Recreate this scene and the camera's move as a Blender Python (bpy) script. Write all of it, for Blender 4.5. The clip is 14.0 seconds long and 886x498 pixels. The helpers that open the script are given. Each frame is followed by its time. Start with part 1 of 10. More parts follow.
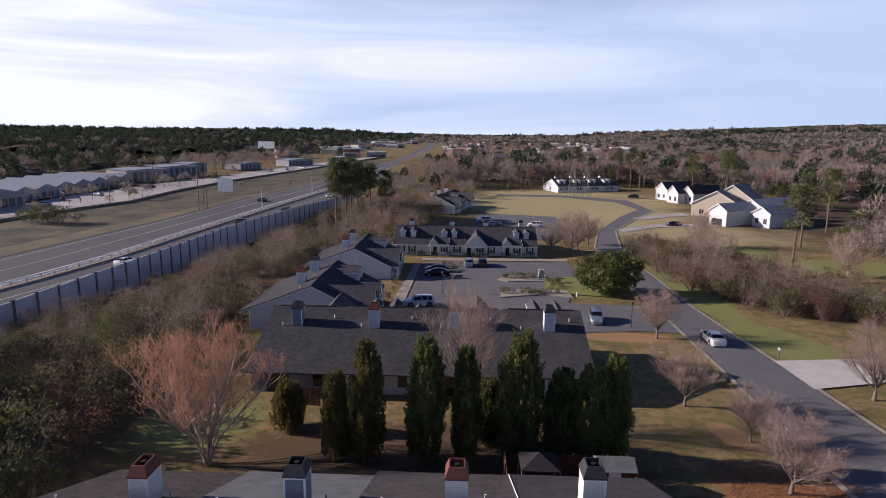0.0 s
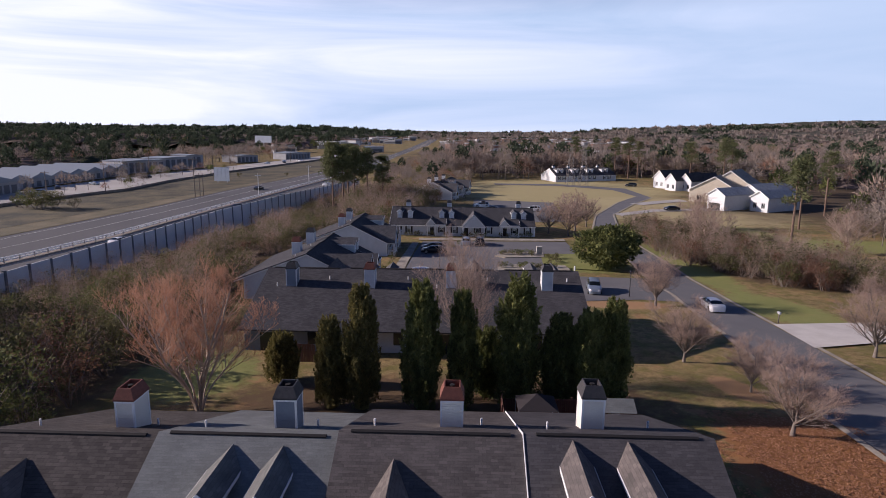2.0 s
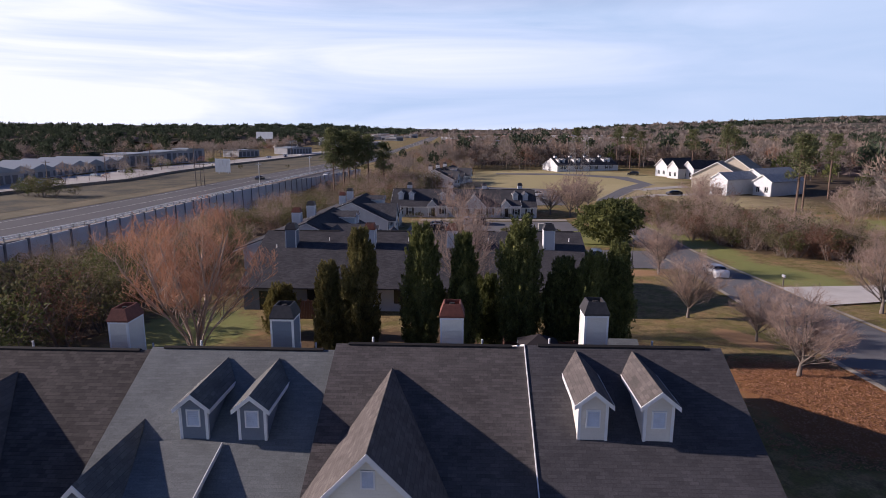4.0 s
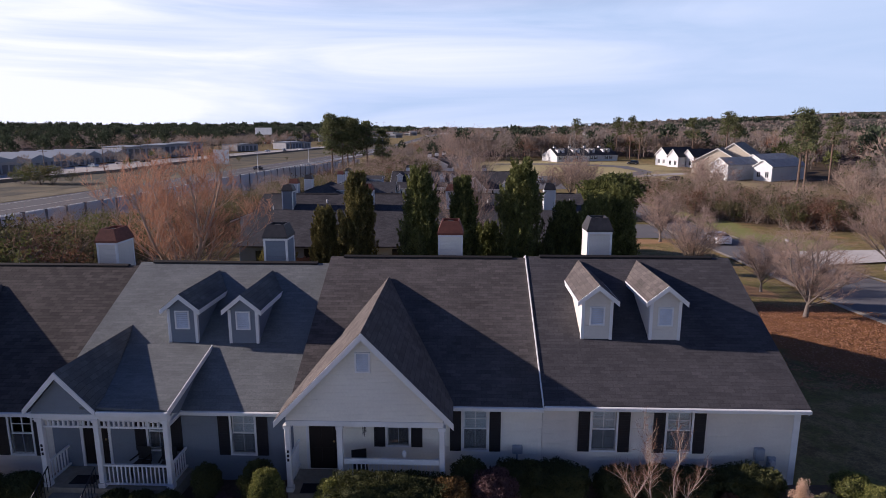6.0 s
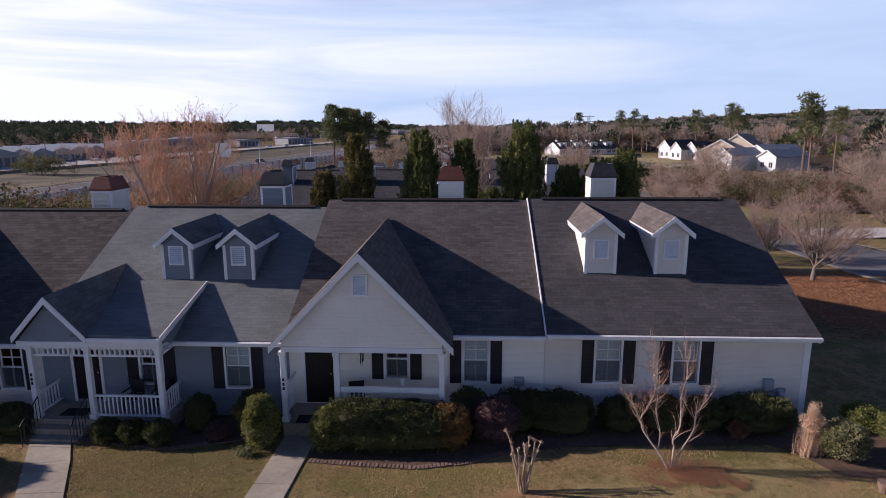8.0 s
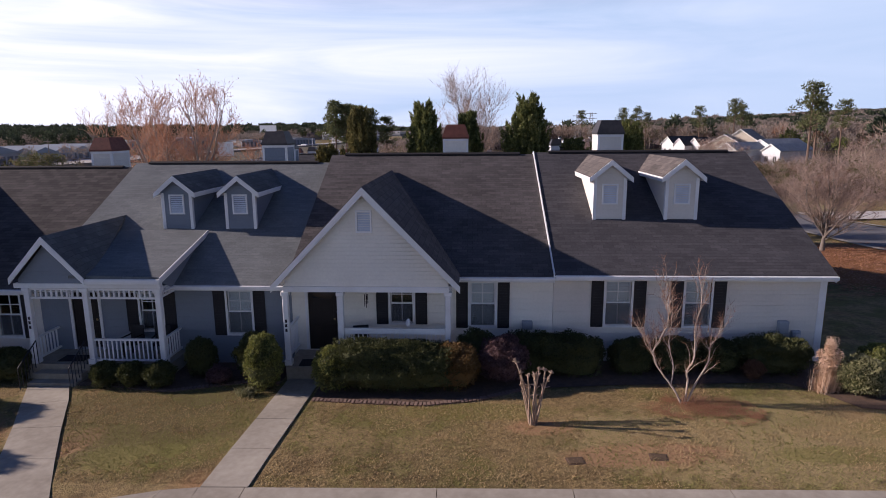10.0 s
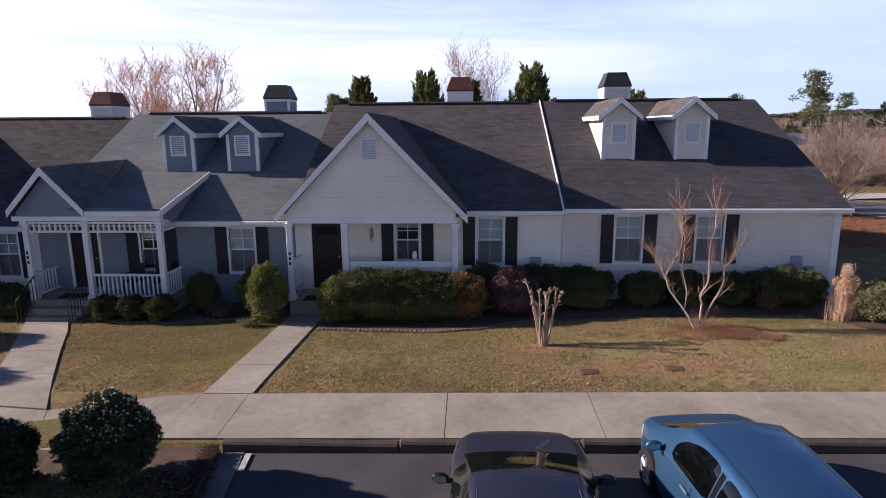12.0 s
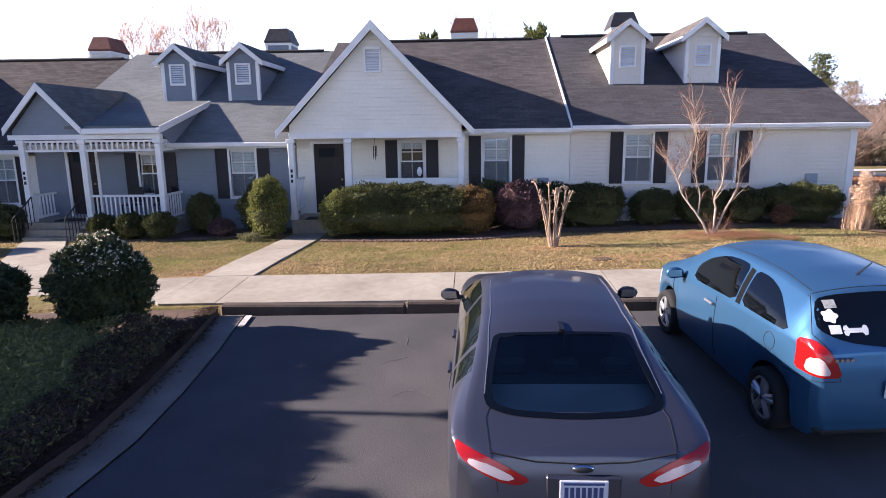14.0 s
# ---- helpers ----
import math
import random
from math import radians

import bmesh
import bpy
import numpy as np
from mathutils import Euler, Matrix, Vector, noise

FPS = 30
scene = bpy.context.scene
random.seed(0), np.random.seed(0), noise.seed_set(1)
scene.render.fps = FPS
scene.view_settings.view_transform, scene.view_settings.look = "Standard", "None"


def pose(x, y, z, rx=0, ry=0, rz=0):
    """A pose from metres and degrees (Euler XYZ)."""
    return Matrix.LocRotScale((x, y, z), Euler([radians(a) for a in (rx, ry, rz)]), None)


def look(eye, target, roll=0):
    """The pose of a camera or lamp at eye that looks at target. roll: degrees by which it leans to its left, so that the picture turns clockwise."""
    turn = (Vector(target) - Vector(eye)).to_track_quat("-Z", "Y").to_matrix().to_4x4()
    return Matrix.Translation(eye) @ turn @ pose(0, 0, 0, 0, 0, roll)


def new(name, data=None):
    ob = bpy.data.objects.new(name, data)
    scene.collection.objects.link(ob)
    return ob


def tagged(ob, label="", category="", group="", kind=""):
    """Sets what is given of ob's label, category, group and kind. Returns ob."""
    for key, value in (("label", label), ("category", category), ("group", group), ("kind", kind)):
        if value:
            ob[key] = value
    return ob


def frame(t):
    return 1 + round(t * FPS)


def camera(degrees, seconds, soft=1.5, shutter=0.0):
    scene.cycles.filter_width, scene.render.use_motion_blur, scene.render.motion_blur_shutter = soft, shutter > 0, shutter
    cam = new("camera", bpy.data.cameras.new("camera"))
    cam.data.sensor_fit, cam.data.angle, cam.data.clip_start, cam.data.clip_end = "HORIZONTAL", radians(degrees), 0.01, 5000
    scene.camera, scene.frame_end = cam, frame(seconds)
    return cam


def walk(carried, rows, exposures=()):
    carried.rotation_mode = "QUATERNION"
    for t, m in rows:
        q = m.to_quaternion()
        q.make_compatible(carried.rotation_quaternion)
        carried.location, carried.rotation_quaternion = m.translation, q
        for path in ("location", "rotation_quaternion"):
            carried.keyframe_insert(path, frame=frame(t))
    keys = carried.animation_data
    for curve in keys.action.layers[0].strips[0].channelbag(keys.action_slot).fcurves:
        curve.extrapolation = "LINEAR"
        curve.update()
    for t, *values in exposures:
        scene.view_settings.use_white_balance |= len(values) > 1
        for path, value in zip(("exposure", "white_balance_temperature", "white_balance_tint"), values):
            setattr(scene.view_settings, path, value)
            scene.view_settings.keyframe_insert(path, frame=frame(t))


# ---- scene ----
cam = camera(72.5, 14.0, soft=0.9)
PATH = [
    (0, (0.064, 0.138, 23.308), (-0.007, 2.1, 22.927), 0.7),
    (0.5, (0.109, 0.13, 22.43), (0.042, 2.091, 22.045), 0.8),
    (1, (0.178, 0.168, 21.335), (0.113, 2.129, 20.948), 0.8),
    (1.5, (0.239, 0.209, 20.347), (0.176, 2.17, 19.96), 0.7),
    (2, (0.274, 0.138, 19.314), (0.21, 2.1, 18.927), 0.6),
    (2.5, (0.304, 0.067, 18.463), (0.238, 2.028, 18.074), 0.5),
    (2.7, (0.318, 0.05, 18.08), (0.253, 2.01, 17.69), 0.4),
    (4.8, (0.510, -0.06, 13.68), (0.438, 1.90, 13.29), 0.2),
    (5, (0.516, -0.042, 13.272), (0.444, 1.918, 12.882), 0.2),
    (5.5, (0.526, -0.001, 12.517), (0.454, 1.959, 12.124), 0.0),
    (6, (0.523, 0.032, 11.576), (0.453, 1.992, 11.183), 0.0),
    (6.5, (0.565, -0.001, 10.952), (0.491, 1.959, 10.56), -0.0),
    (7, (0.647, -0.025, 10.381), (0.57, 1.934, 9.987), -0.1),
    (7.5, (0.652, 0.02, 9.907), (0.576, 1.979, 9.512), -0.1),
    (8, (0.608, 0.101, 9.251), (0.53, 2.059, 8.854), -0.1),
    (8.2, (0.605, 0.107, 9.05), (0.526, 2.065, 8.654), -0.15),
    (10.5, (0.456, 0.129, 6.851), (0.369, 2.089, 6.461), -0.4),
    (11, (0.403, 0.116, 6.368), (0.318, 2.076, 5.978), -0.4),
    (11.5, (0.337, 0.09, 5.894), (0.253, 2.05, 5.507), -0.4),
    (12, (0.278, 0.078, 5.332), (0.193, 2.038, 4.945), -0.4),
    (12.5, (0.234, 0.049, 4.807), (0.148, 2.009, 4.419), -0.5),
    (13, (0.19, 0.024, 4.113), (0.103, 1.984, 3.723), -0.5),
    (13.5, (0.17, 0.023, 3.571), (0.08, 1.982, 3.182), -0.6),
    (14, (0.178, 0.031, 2.994), (0.084, 1.99, 2.605), -0.7),
]
walk(cam, [(t, look(eye, target, roll)) for t, eye, target, roll in PATH],
     [(0, 0.42, 6050, 24), (8, 0.44, 6000, 25), (11, 0.57, 6150, 25), (12.5, 0.84, 6080, 25), (13.2, 1.18, 6080, 23), (14, 1.75, 6080, 21)])

# ---- daylight: low sun from the left, a little behind the camera ----
SUN_TO = Vector((1.0, -0.058, -0.386)).normalized()
sun_data = bpy.data.lights.new("sun", "SUN")
sun_data.energy, sun_data.angle, sun_data.color = 4.8, radians(0.6), (1.0, 0.87, 0.72)
sun = new("sun", sun_data)
sun.matrix_world = look((-60, -10, 60), Vector((-60, -10, 60)) + SUN_TO)

world = bpy.data.worlds.new("world")
scene.world = world
world.use_nodes = True
wn, wl = world.node_tree.nodes, world.node_tree.links
wn.clear()
w_out, w_bg = wn.new("ShaderNodeOutputWorld"), wn.new("ShaderNodeBackground")
sky = wn.new("ShaderNodeTexSky")
sky.sky_type, sky.sun_disc = "NISHITA", False
sky.sun_elevation = math.asin(-SUN_TO.z)
sky.sun_rotation = math.atan2(-SUN_TO.x, -SUN_TO.y)
sky.altitude, sky.air_density, sky.dust_density, sky.ozone_density = 50, 1.0, 0.6, 2.5
w_co, w_map = wn.new("ShaderNodeTexCoord"), wn.new("ShaderNodeMapping")
w_map.inputs["Scale"].default_value = (1.1, 2.2, 11.0)
w_map.inputs["Rotation"].default_value = (0.0, radians(4), 0.0)
w_noise = wn.new("ShaderNodeTexNoise")
w_noise.inputs["Scale"].default_value, w_noise.inputs["Detail"].default_value = 1.3, 7.0
w_noise.inputs["Roughness"].default_value, w_noise.inputs["Distortion"].default_value = 0.55, 0.6
w_ramp = wn.new("ShaderNodeMapRange")
w_ramp.inputs["From Min"].default_value, w_ramp.inputs["From Max"].default_value = 0.30, 0.72
w_ramp.inputs["To Min"].default_value, w_ramp.inputs["To Max"].default_value = 0.0, 1.0
# thin cirrus, denser low down and towards the sun
w_sep = wn.new("ShaderNodeSeparateXYZ")
wl.new(w_co.outputs["Generated"], w_sep.inputs[0])
w_low = wn.new("ShaderNodeMapRange")
w_low.inputs["From Min"].default_value, w_low.inputs["From Max"].default_value = 0.17, 0.29
w_low.inputs["To Min"].default_value, w_low.inputs["To Max"].default_value = 1.0, 0.0
wl.new(w_sep.outputs["Z"], w_low.inputs["Value"])
w_dot = wn.new("ShaderNodeVectorMath")
w_dot.operation = "DOT_PRODUCT"
w_dot.inputs[1].default_value = -SUN_TO
wl.new(w_co.outputs["Generated"], w_dot.inputs[0])
w_near = wn.new("ShaderNodeMapRange")
w_near.inputs["From Min"].default_value, w_near.inputs["From Max"].default_value = -0.35, 0.75
w_near.inputs["To Min"].default_value, w_near.inputs["To Max"].default_value = 0.22, 1.8
wl.new(w_dot.outputs["Value"], w_near.inputs["Value"])
w_m1 = wn.new("ShaderNodeMath")
w_m1.operation, w_m1.use_clamp = "MULTIPLY", True
w_veil, w_mix, w_dim = wn.new("ShaderNodeMix"), wn.new("ShaderNodeMix"), wn.new("ShaderNodeMix")
w_veil.data_type = w_mix.data_type = w_dim.data_type = "RGBA"
w_veil.inputs["A"].default_value, w_veil.inputs["B"].default_value = (5.3, 7.05, 8.8, 1), (10.5, 11.1, 11.9, 1)
w_dim.blend_type = "MULTIPLY"
w_dim.inputs["Factor"].default_value = 1.0
w_dim.inputs["B"].default_value = (0.40, 0.51, 0.77, 1)
wl.new(w_co.outputs["Generated"], w_map.inputs["Vector"])
wl.new(w_map.outputs["Vector"], w_noise.inputs["Vector"])
wl.new(w_noise.outputs["Fac"], w_ramp.inputs["Value"])
wl.new(w_ramp.outputs["Result"], w_m1.inputs[0])
wl.new(w_near.outputs["Result"], w_m1.inputs[1])
wl.new(w_m1.outputs[0], w_veil.inputs["Factor"])
wl.new(sky.outputs["Color"], w_dim.inputs["A"])
wl.new(w_dim.outputs["Result"], w_mix.inputs["A"])
wl.new(w_veil.outputs["Result"], w_mix.inputs["B"])
wl.new(w_low.outputs["Result"], w_mix.inputs["Factor"])
wl.new(w_mix.outputs["Result"], w_bg.inputs["Color"])
w_bg.inputs["Strength"].default_value = 0.068
wl.new(w_bg.outputs["Background"], w_out.inputs["Surface"])
scene.view_settings.exposure = 0.0

# ---- materials ----


def material(name, colour, rough=0.8, metal=0.0, second=None, scale=3.0, fine=40.0, bump=0.15, spec=0.4, coat=0.0, mixing=0.5):
    """A surface with stains at one scale, grain at another, and fine relief."""
    m = bpy.data.materials.new(name)
    m.use_nodes = True
    n, k = m.node_tree.nodes, m.node_tree.links
    b = n["Principled BSDF"]
    b.inputs["Roughness"].default_value, b.inputs["Metallic"].default_value = rough, metal
    b.inputs["Specular IOR Level"].default_value, b.inputs["Coat Weight"].default_value = spec, coat
    second = second or tuple(c * 0.78 for c in colour)
    co = n.new("ShaderNodeTexCoord")
    big, small = n.new("ShaderNodeTexNoise"), n.new("ShaderNodeTexNoise")
    big.inputs["Scale"].default_value, big.inputs["Detail"].default_value = scale, 5.0
    small.inputs["Scale"].default_value, small.inputs["Detail"].default_value = fine, 3.0
    k.new(co.outputs["Object"], big.inputs["Vector"])
    k.new(co.outputs["Object"], small.inputs["Vector"])
    add = n.new("ShaderNodeMath")
    add.operation = "MULTIPLY_ADD"
    k.new(small.outputs["Fac"], add.inputs[0])
    add.inputs[1].default_value = 0.45
    k.new(big.outputs["Fac"], add.inputs[2])
    mr = n.new("ShaderNodeMapRange")
    mr.inputs["From Min"].default_value, mr.inputs["From Max"].default_value = 0.72 - 0.5 * mixing, 0.72 + 0.5 * mixing
    k.new(add.outputs[0], mr.inputs["Value"])
    mix = n.new("ShaderNodeMix")
    mix.data_type = "RGBA"
    mix.inputs["A"].default_value, mix.inputs["B"].default_value = (*colour, 1), (*second, 1)
    k.new(mr.outputs["Result"], mix.inputs["Factor"])
    k.new(mix.outputs["Result"], b.inputs["Base Color"])
    if bump:
        bp = n.new("ShaderNodeBump")
        bp.inputs["Strength"].default_value, bp.inputs["Distance"].default_value = bump, 0.02
        k.new(small.outputs["Fac"], bp.inputs["Height"])
        k.new(bp.outputs["Normal"], b.inputs["Normal"])
    return m


def siding(name, colour, course=0.115):
    """Vinyl clapboards: a saw-tooth lap every course, faint dirt and streaks."""
    m = material(name, colour, 0.55, second=tuple(c * 0.86 for c in colour), scale=0.9, fine=14.0, bump=0.0, spec=0.35)
    n, k = m.node_tree.nodes, m.node_tree.links
    b = n["Principled BSDF"]
    co, sep = n.new("ShaderNodeTexCoord"), n.new("ShaderNodeSeparateXYZ")
    k.new(co.outputs["Object"], sep.inputs[0])
    div, fr = n.new("ShaderNodeMath"), n.new("ShaderNodeMath")
    div.operation, fr.operation = "DIVIDE", "FRACT"
    div.inputs[1].default_value = course
    k.new(sep.outputs["Z"], div.inputs[0])
    k.new(div.outputs[0], fr.inputs[0])
    inv = n.new("ShaderNodeMath")
    inv.operation = "SUBTRACT"
    inv.inputs[0].default_value = 1.0
    k.new(fr.outputs[0], inv.inputs[1])
    bp = n.new("ShaderNodeBump")
    bp.inputs["Strength"].default_value, bp.inputs["Distance"].default_value = 0.9, 0.018
    k.new(inv.outputs[0], bp.inputs["Height"])
    k.new(bp.outputs["Normal"], b.inputs["Normal"])
    return m


def shingle(name, c1, c2, along="Y", row=0.14, width=0.33, stretch=1.1, joint=0.72, patch=0.0):
    """Asphalt shingles in courses, each tab with its own tone, with grain and weathering."""
    m = bpy.data.materials.new(name)
    m.use_nodes = True
    n, k = m.node_tree.nodes, m.node_tree.links
    b = n["Principled BSDF"]
    b.inputs["Roughness"].default_value, b.inputs["Specular IOR Level"].default_value = 0.95, 0.06
    co, sep, com = n.new("ShaderNodeTexCoord"), n.new("ShaderNodeSeparateXYZ"), n.new("ShaderNodeCombineXYZ")
    k.new(co.outputs["Object"], sep.inputs[0])
    up = n.new("ShaderNodeMath")
    up.operation = "MULTIPLY"
    up.inputs[1].default_value = stretch
    k.new(sep.outputs[along], up.inputs[0])
    k.new(sep.outputs["X" if along == "Y" else "Y"], com.inputs[0])
    k.new(up.outputs[0], com.inputs[1])
    br = n.new("ShaderNodeTexBrick")
    br.inputs["Scale"].default_value, br.inputs["Brick Width"].default_value, br.inputs["Row Height"].default_value = 1.0, width, row
    br.inputs["Mortar Size"].default_value, br.inputs["Mortar Smooth"].default_value, br.inputs["Bias"].default_value = 0.006, 0.5, 0.0
    br.inputs["Color1"].default_value, br.inputs["Color2"].default_value = (*c1, 1), (*c2, 1)
    br.inputs["Mortar"].default_value = (*[c * joint for c in c1], 1)
    k.new(com.outputs[0], br.inputs["Vector"])
    big, small = n.new("ShaderNodeTexNoise"), n.new("ShaderNodeTexNoise")
    big.inputs["Scale"].default_value, big.inputs["Detail"].default_value = 0.7, 4.0
    small.inputs["Scale"].default_value, small.inputs["Detail"].default_value = 22.0, 4.0
    k.new(co.outputs["Object"], big.inputs["Vector"])
    k.new(co.outputs["Object"], small.inputs["Vector"])
    mr = n.new("ShaderNodeMapRange")
    mr.inputs["From Min"].default_value, mr.inputs["From Max"].default_value = 0.3, 0.75
    mr.inputs["To Min"].default_value, mr.inputs["To Max"].default_value = 0.84, 1.14
    k.new(big.outputs["Fac"], mr.inputs["Value"])
    mr2 = n.new("ShaderNodeMapRange")
    mr2.inputs["To Min"].default_value, mr2.inputs["To Max"].default_value = 0.62, 1.38
    k.new(small.outputs["Fac"], mr2.inputs["Value"])
    mul = n.new("ShaderNodeMath")
    mul.operation = "MULTIPLY"
    k.new(mr.outputs[0], mul.inputs[0])
    k.new(mr2.outputs[0], mul.inputs[1])
    mix = n.new("ShaderNodeMix")
    mix.data_type, mix.blend_type = "RGBA", "MULTIPLY"
    mix.inputs["Factor"].default_value = 1.0
    k.new(br.outputs["Color"], mix.inputs["A"])
    k.new(mul.outputs[0], mix.inputs["B"])
    tint = mix.outputs["Result"]
    if patch:
        # strips of three tabs that weathered darker than their neighbours
        tabs, worn = n.new("ShaderNodeTexBrick"), n.new("ShaderNodeMix")
        tabs.inputs["Scale"].default_value, tabs.inputs["Brick Width"].default_value, tabs.inputs["Row Height"].default_value = 1.0, width * 1.5, row
        tabs.inputs["Mortar Size"].default_value, tabs.inputs["Bias"].default_value = 0.0, 0.45
        tabs.inputs["Color1"].default_value, tabs.inputs["Color2"].default_value = (1 - patch, 1 - patch, 1 - patch, 1), (1, 1, 1, 1)
        k.new(com.outputs[0], tabs.inputs["Vector"])
        worn.data_type, worn.blend_type = "RGBA", "MULTIPLY"
        worn.inputs["Factor"].default_value = 1.0
        k.new(tint, worn.inputs["A"])
        k.new(tabs.outputs["Color"], worn.inputs["B"])
        tint = worn.outputs["Result"]
    k.new(tint, b.inputs["Base Color"])
    bp = n.new("ShaderNodeBump")
    bp.inputs["Strength"].default_value, bp.inputs["Distance"].default_value = 0.5, 0.012
    k.new(br.outputs["Fac"], bp.inputs["Height"])
    bp.invert = True
    k.new(bp.outputs["Normal"], b.inputs["Normal"])
    return m


def leafy(name, c1, c2, rough=0.6, scale=1.2):
    """Foliage: every leaf or clump takes its own tone, with patches over the whole plant and a little light let through."""
    m = bpy.data.materials.new(name)
    m.use_nodes = True
    n, k = m.node_tree.nodes, m.node_tree.links
    b = n["Principled BSDF"]
    b.inputs["Roughness"].default_value, b.inputs["Specular IOR Level"].default_value = rough, 0.3
    g, co, noi = n.new("ShaderNodeNewGeometry"), n.new("ShaderNodeTexCoord"), n.new("ShaderNodeTexNoise")
    noi.inputs["Scale"].default_value = scale
    k.new(co.outputs["Object"], noi.inputs["Vector"])
    oi = n.new("ShaderNodeObjectInfo")
    a = n.new("ShaderNodeMath")
    a.operation = "MULTIPLY_ADD"
    a.inputs[1].default_value = 0.6
    k.new(g.outputs["Random Per Island"], a.inputs[0])
    k.new(noi.outputs["Fac"], a.inputs[2])
    a2 = n.new("ShaderNodeMath")
    a2.operation = "MULTIPLY_ADD"
    a2.inputs[1].default_value = 0.3
    k.new(oi.outputs["Random"], a2.inputs[0])
    k.new(a.outputs[0], a2.inputs[2])
    mr = n.new("ShaderNodeMapRange")
    mr.inputs["From Min"].default_value, mr.inputs["From Max"].default_value = 0.45, 1.35
    k.new(a2.outputs[0], mr.inputs["Value"])
    mix = n.new("ShaderNodeMix")
    mix.data_type = "RGBA"
    mix.inputs["A"].default_value, mix.inputs["B"].default_value = (*c1, 1), (*c2, 1)
    k.new(mr.outputs[0], mix.inputs["Factor"])
    k.new(mix.outputs["Result"], b.inputs["Base Color"])
    tl, mx = n.new("ShaderNodeBsdfTranslucent"), n.new("ShaderNodeMixShader")
    k.new(mix.outputs["Result"], tl.inputs["Color"])
    mx.inputs["Fac"].default_value = 0.30
    k.new(b.outputs["BSDF"], mx.inputs[1])
    k.new(tl.outputs["BSDF"], mx.inputs[2])
    k.new(mx.outputs["Shader"], n["Material Output"].inputs["Surface"])
    return m


def glassy(name, colour=(0.02, 0.025, 0.03), rough=0.04):
    m = bpy.data.materials.new(name)
    m.use_nodes = True
    b = m.node_tree.nodes["Principled BSDF"]
    b.inputs["Base Color"].default_value = (*colour, 1)
    b.inputs["Roughness"].default_value, b.inputs["Specular IOR Level"].default_value = rough, 0.5
    return m


def see_through(name, tint=(0.9, 0.94, 0.95)):
    m = bpy.data.materials.new(name)
    m.use_nodes = True
    n, k = m.node_tree.nodes, m.node_tree.links
    n.clear()
    out, mx = n.new("ShaderNodeOutputMaterial"), n.new("ShaderNodeMixShader")
    tr, gl, fr = n.new("ShaderNodeBsdfTransparent"), n.new("ShaderNodeBsdfGlossy"), n.new("ShaderNodeFresnel")
    tr.inputs["Color"].default_value = (*tint, 1)
    gl.inputs["Roughness"].default_value = 0.03
    fr.inputs["IOR"].default_value = 1.55
    k.new(fr.outputs[0], mx.inputs["Fac"])
    k.new(tr.outputs[0], mx.inputs[1])
    k.new(gl.outputs[0], mx.inputs[2])
    k.new(mx.outputs[0], out.inputs["Surface"])
    return m


SIDING_WHITE = siding("siding_white", (0.86, 0.82, 0.71))
SIDING_BLUE = siding("siding_blue_grey", (0.205, 0.236, 0.275))
LOUVRE = material("louvre_grey", (0.68, 0.72, 0.78), 0.6, bump=0.0)
SIDING_GREY = siding("siding_light_grey", (0.74, 0.69, 0.60))
SIDING_FAR = siding("siding_far_white", (0.61, 0.625, 0.63))
TRIM = material("white_trim", (0.82, 0.82, 0.80), 0.5, second=(0.70, 0.70, 0.68), scale=2.0, bump=0.05)
BLACK_PAINT = material("black_shutter_paint", (0.011, 0.011, 0.015), 0.55, second=(0.018, 0.018, 0.022), bump=0.05)
DOOR_DARK = material("dark_door_paint", (0.008, 0.0055, 0.006), 0.5, second=(0.012, 0.008, 0.008), bump=0.05)
ROOF_DARK = shingle("shingles_charcoal", (0.066, 0.064, 0.068), (0.088, 0.084, 0.088), patch=0.16)
ROOF_BROWN = shingle("shingles_weathered_brown", (0.084, 0.077, 0.075), (0.116, 0.105, 0.101), patch=0.30)
ROOF_GREEN = shingle("shingles_grey_green", (0.148, 0.158, 0.157), (0.178, 0.189, 0.187), joint=0.85)
ROOF_OLD = shingle("shingles_old_brown", (0.064, 0.058, 0.055), (0.100, 0.090, 0.083), row=0.17, joint=0.45)
ROOF_FAR = shingle("shingles_far", (0.054, 0.054, 0.059), (0.082, 0.080, 0.084))
ROOF_DARK_X = shingle("shingles_charcoal_gable", (0.10, 0.09, 0.085), (0.15, 0.13, 0.12), along="X")
ROOF_BROWN_X = shingle("shingles_brown_gable", (0.105, 0.093, 0.086), (0.150, 0.132, 0.122), along="X")
ROOF_GREEN_X = shingle("shingles_green_gable", (0.115, 0.118, 0.113), (0.155, 0.157, 0.150), along="X")
ROOF_FAR_X = shingle("shingles_far_gable", (0.075, 0.075, 0.08), (0.11, 0.108, 0.112), along="X")
RIDGE_VENT = material("ridge_vent", (0.013, 0.012, 0.013), 0.9, bump=0.1)
CAP_BLACK = material("chimney_cap_black", (0.025, 0.025, 0.028), 0.55, 0.0, second=(0.055, 0.05, 0.05), scale=4.0)
CAP_RUST = material("chimney_cap_rust", (0.13, 0.045, 0.032), 0.75, 0.0, second=(0.20, 0.07, 0.045), scale=5.0, mixing=0.4)
SOOT = material("soot", (0.012, 0.011, 0.011), 0.95)
PANE = see_through("window_glass")
SCREEN = bpy.data.materials.new("insect_screen")
SCREEN.use_nodes = True
SCREEN.node_tree.nodes["Principled BSDF"].inputs["Base Color"].default_value = (0.10, 0.11, 0.125, 1)
SCREEN.node_tree.nodes["Principled BSDF"].inputs["Roughness"].default_value = 0.9
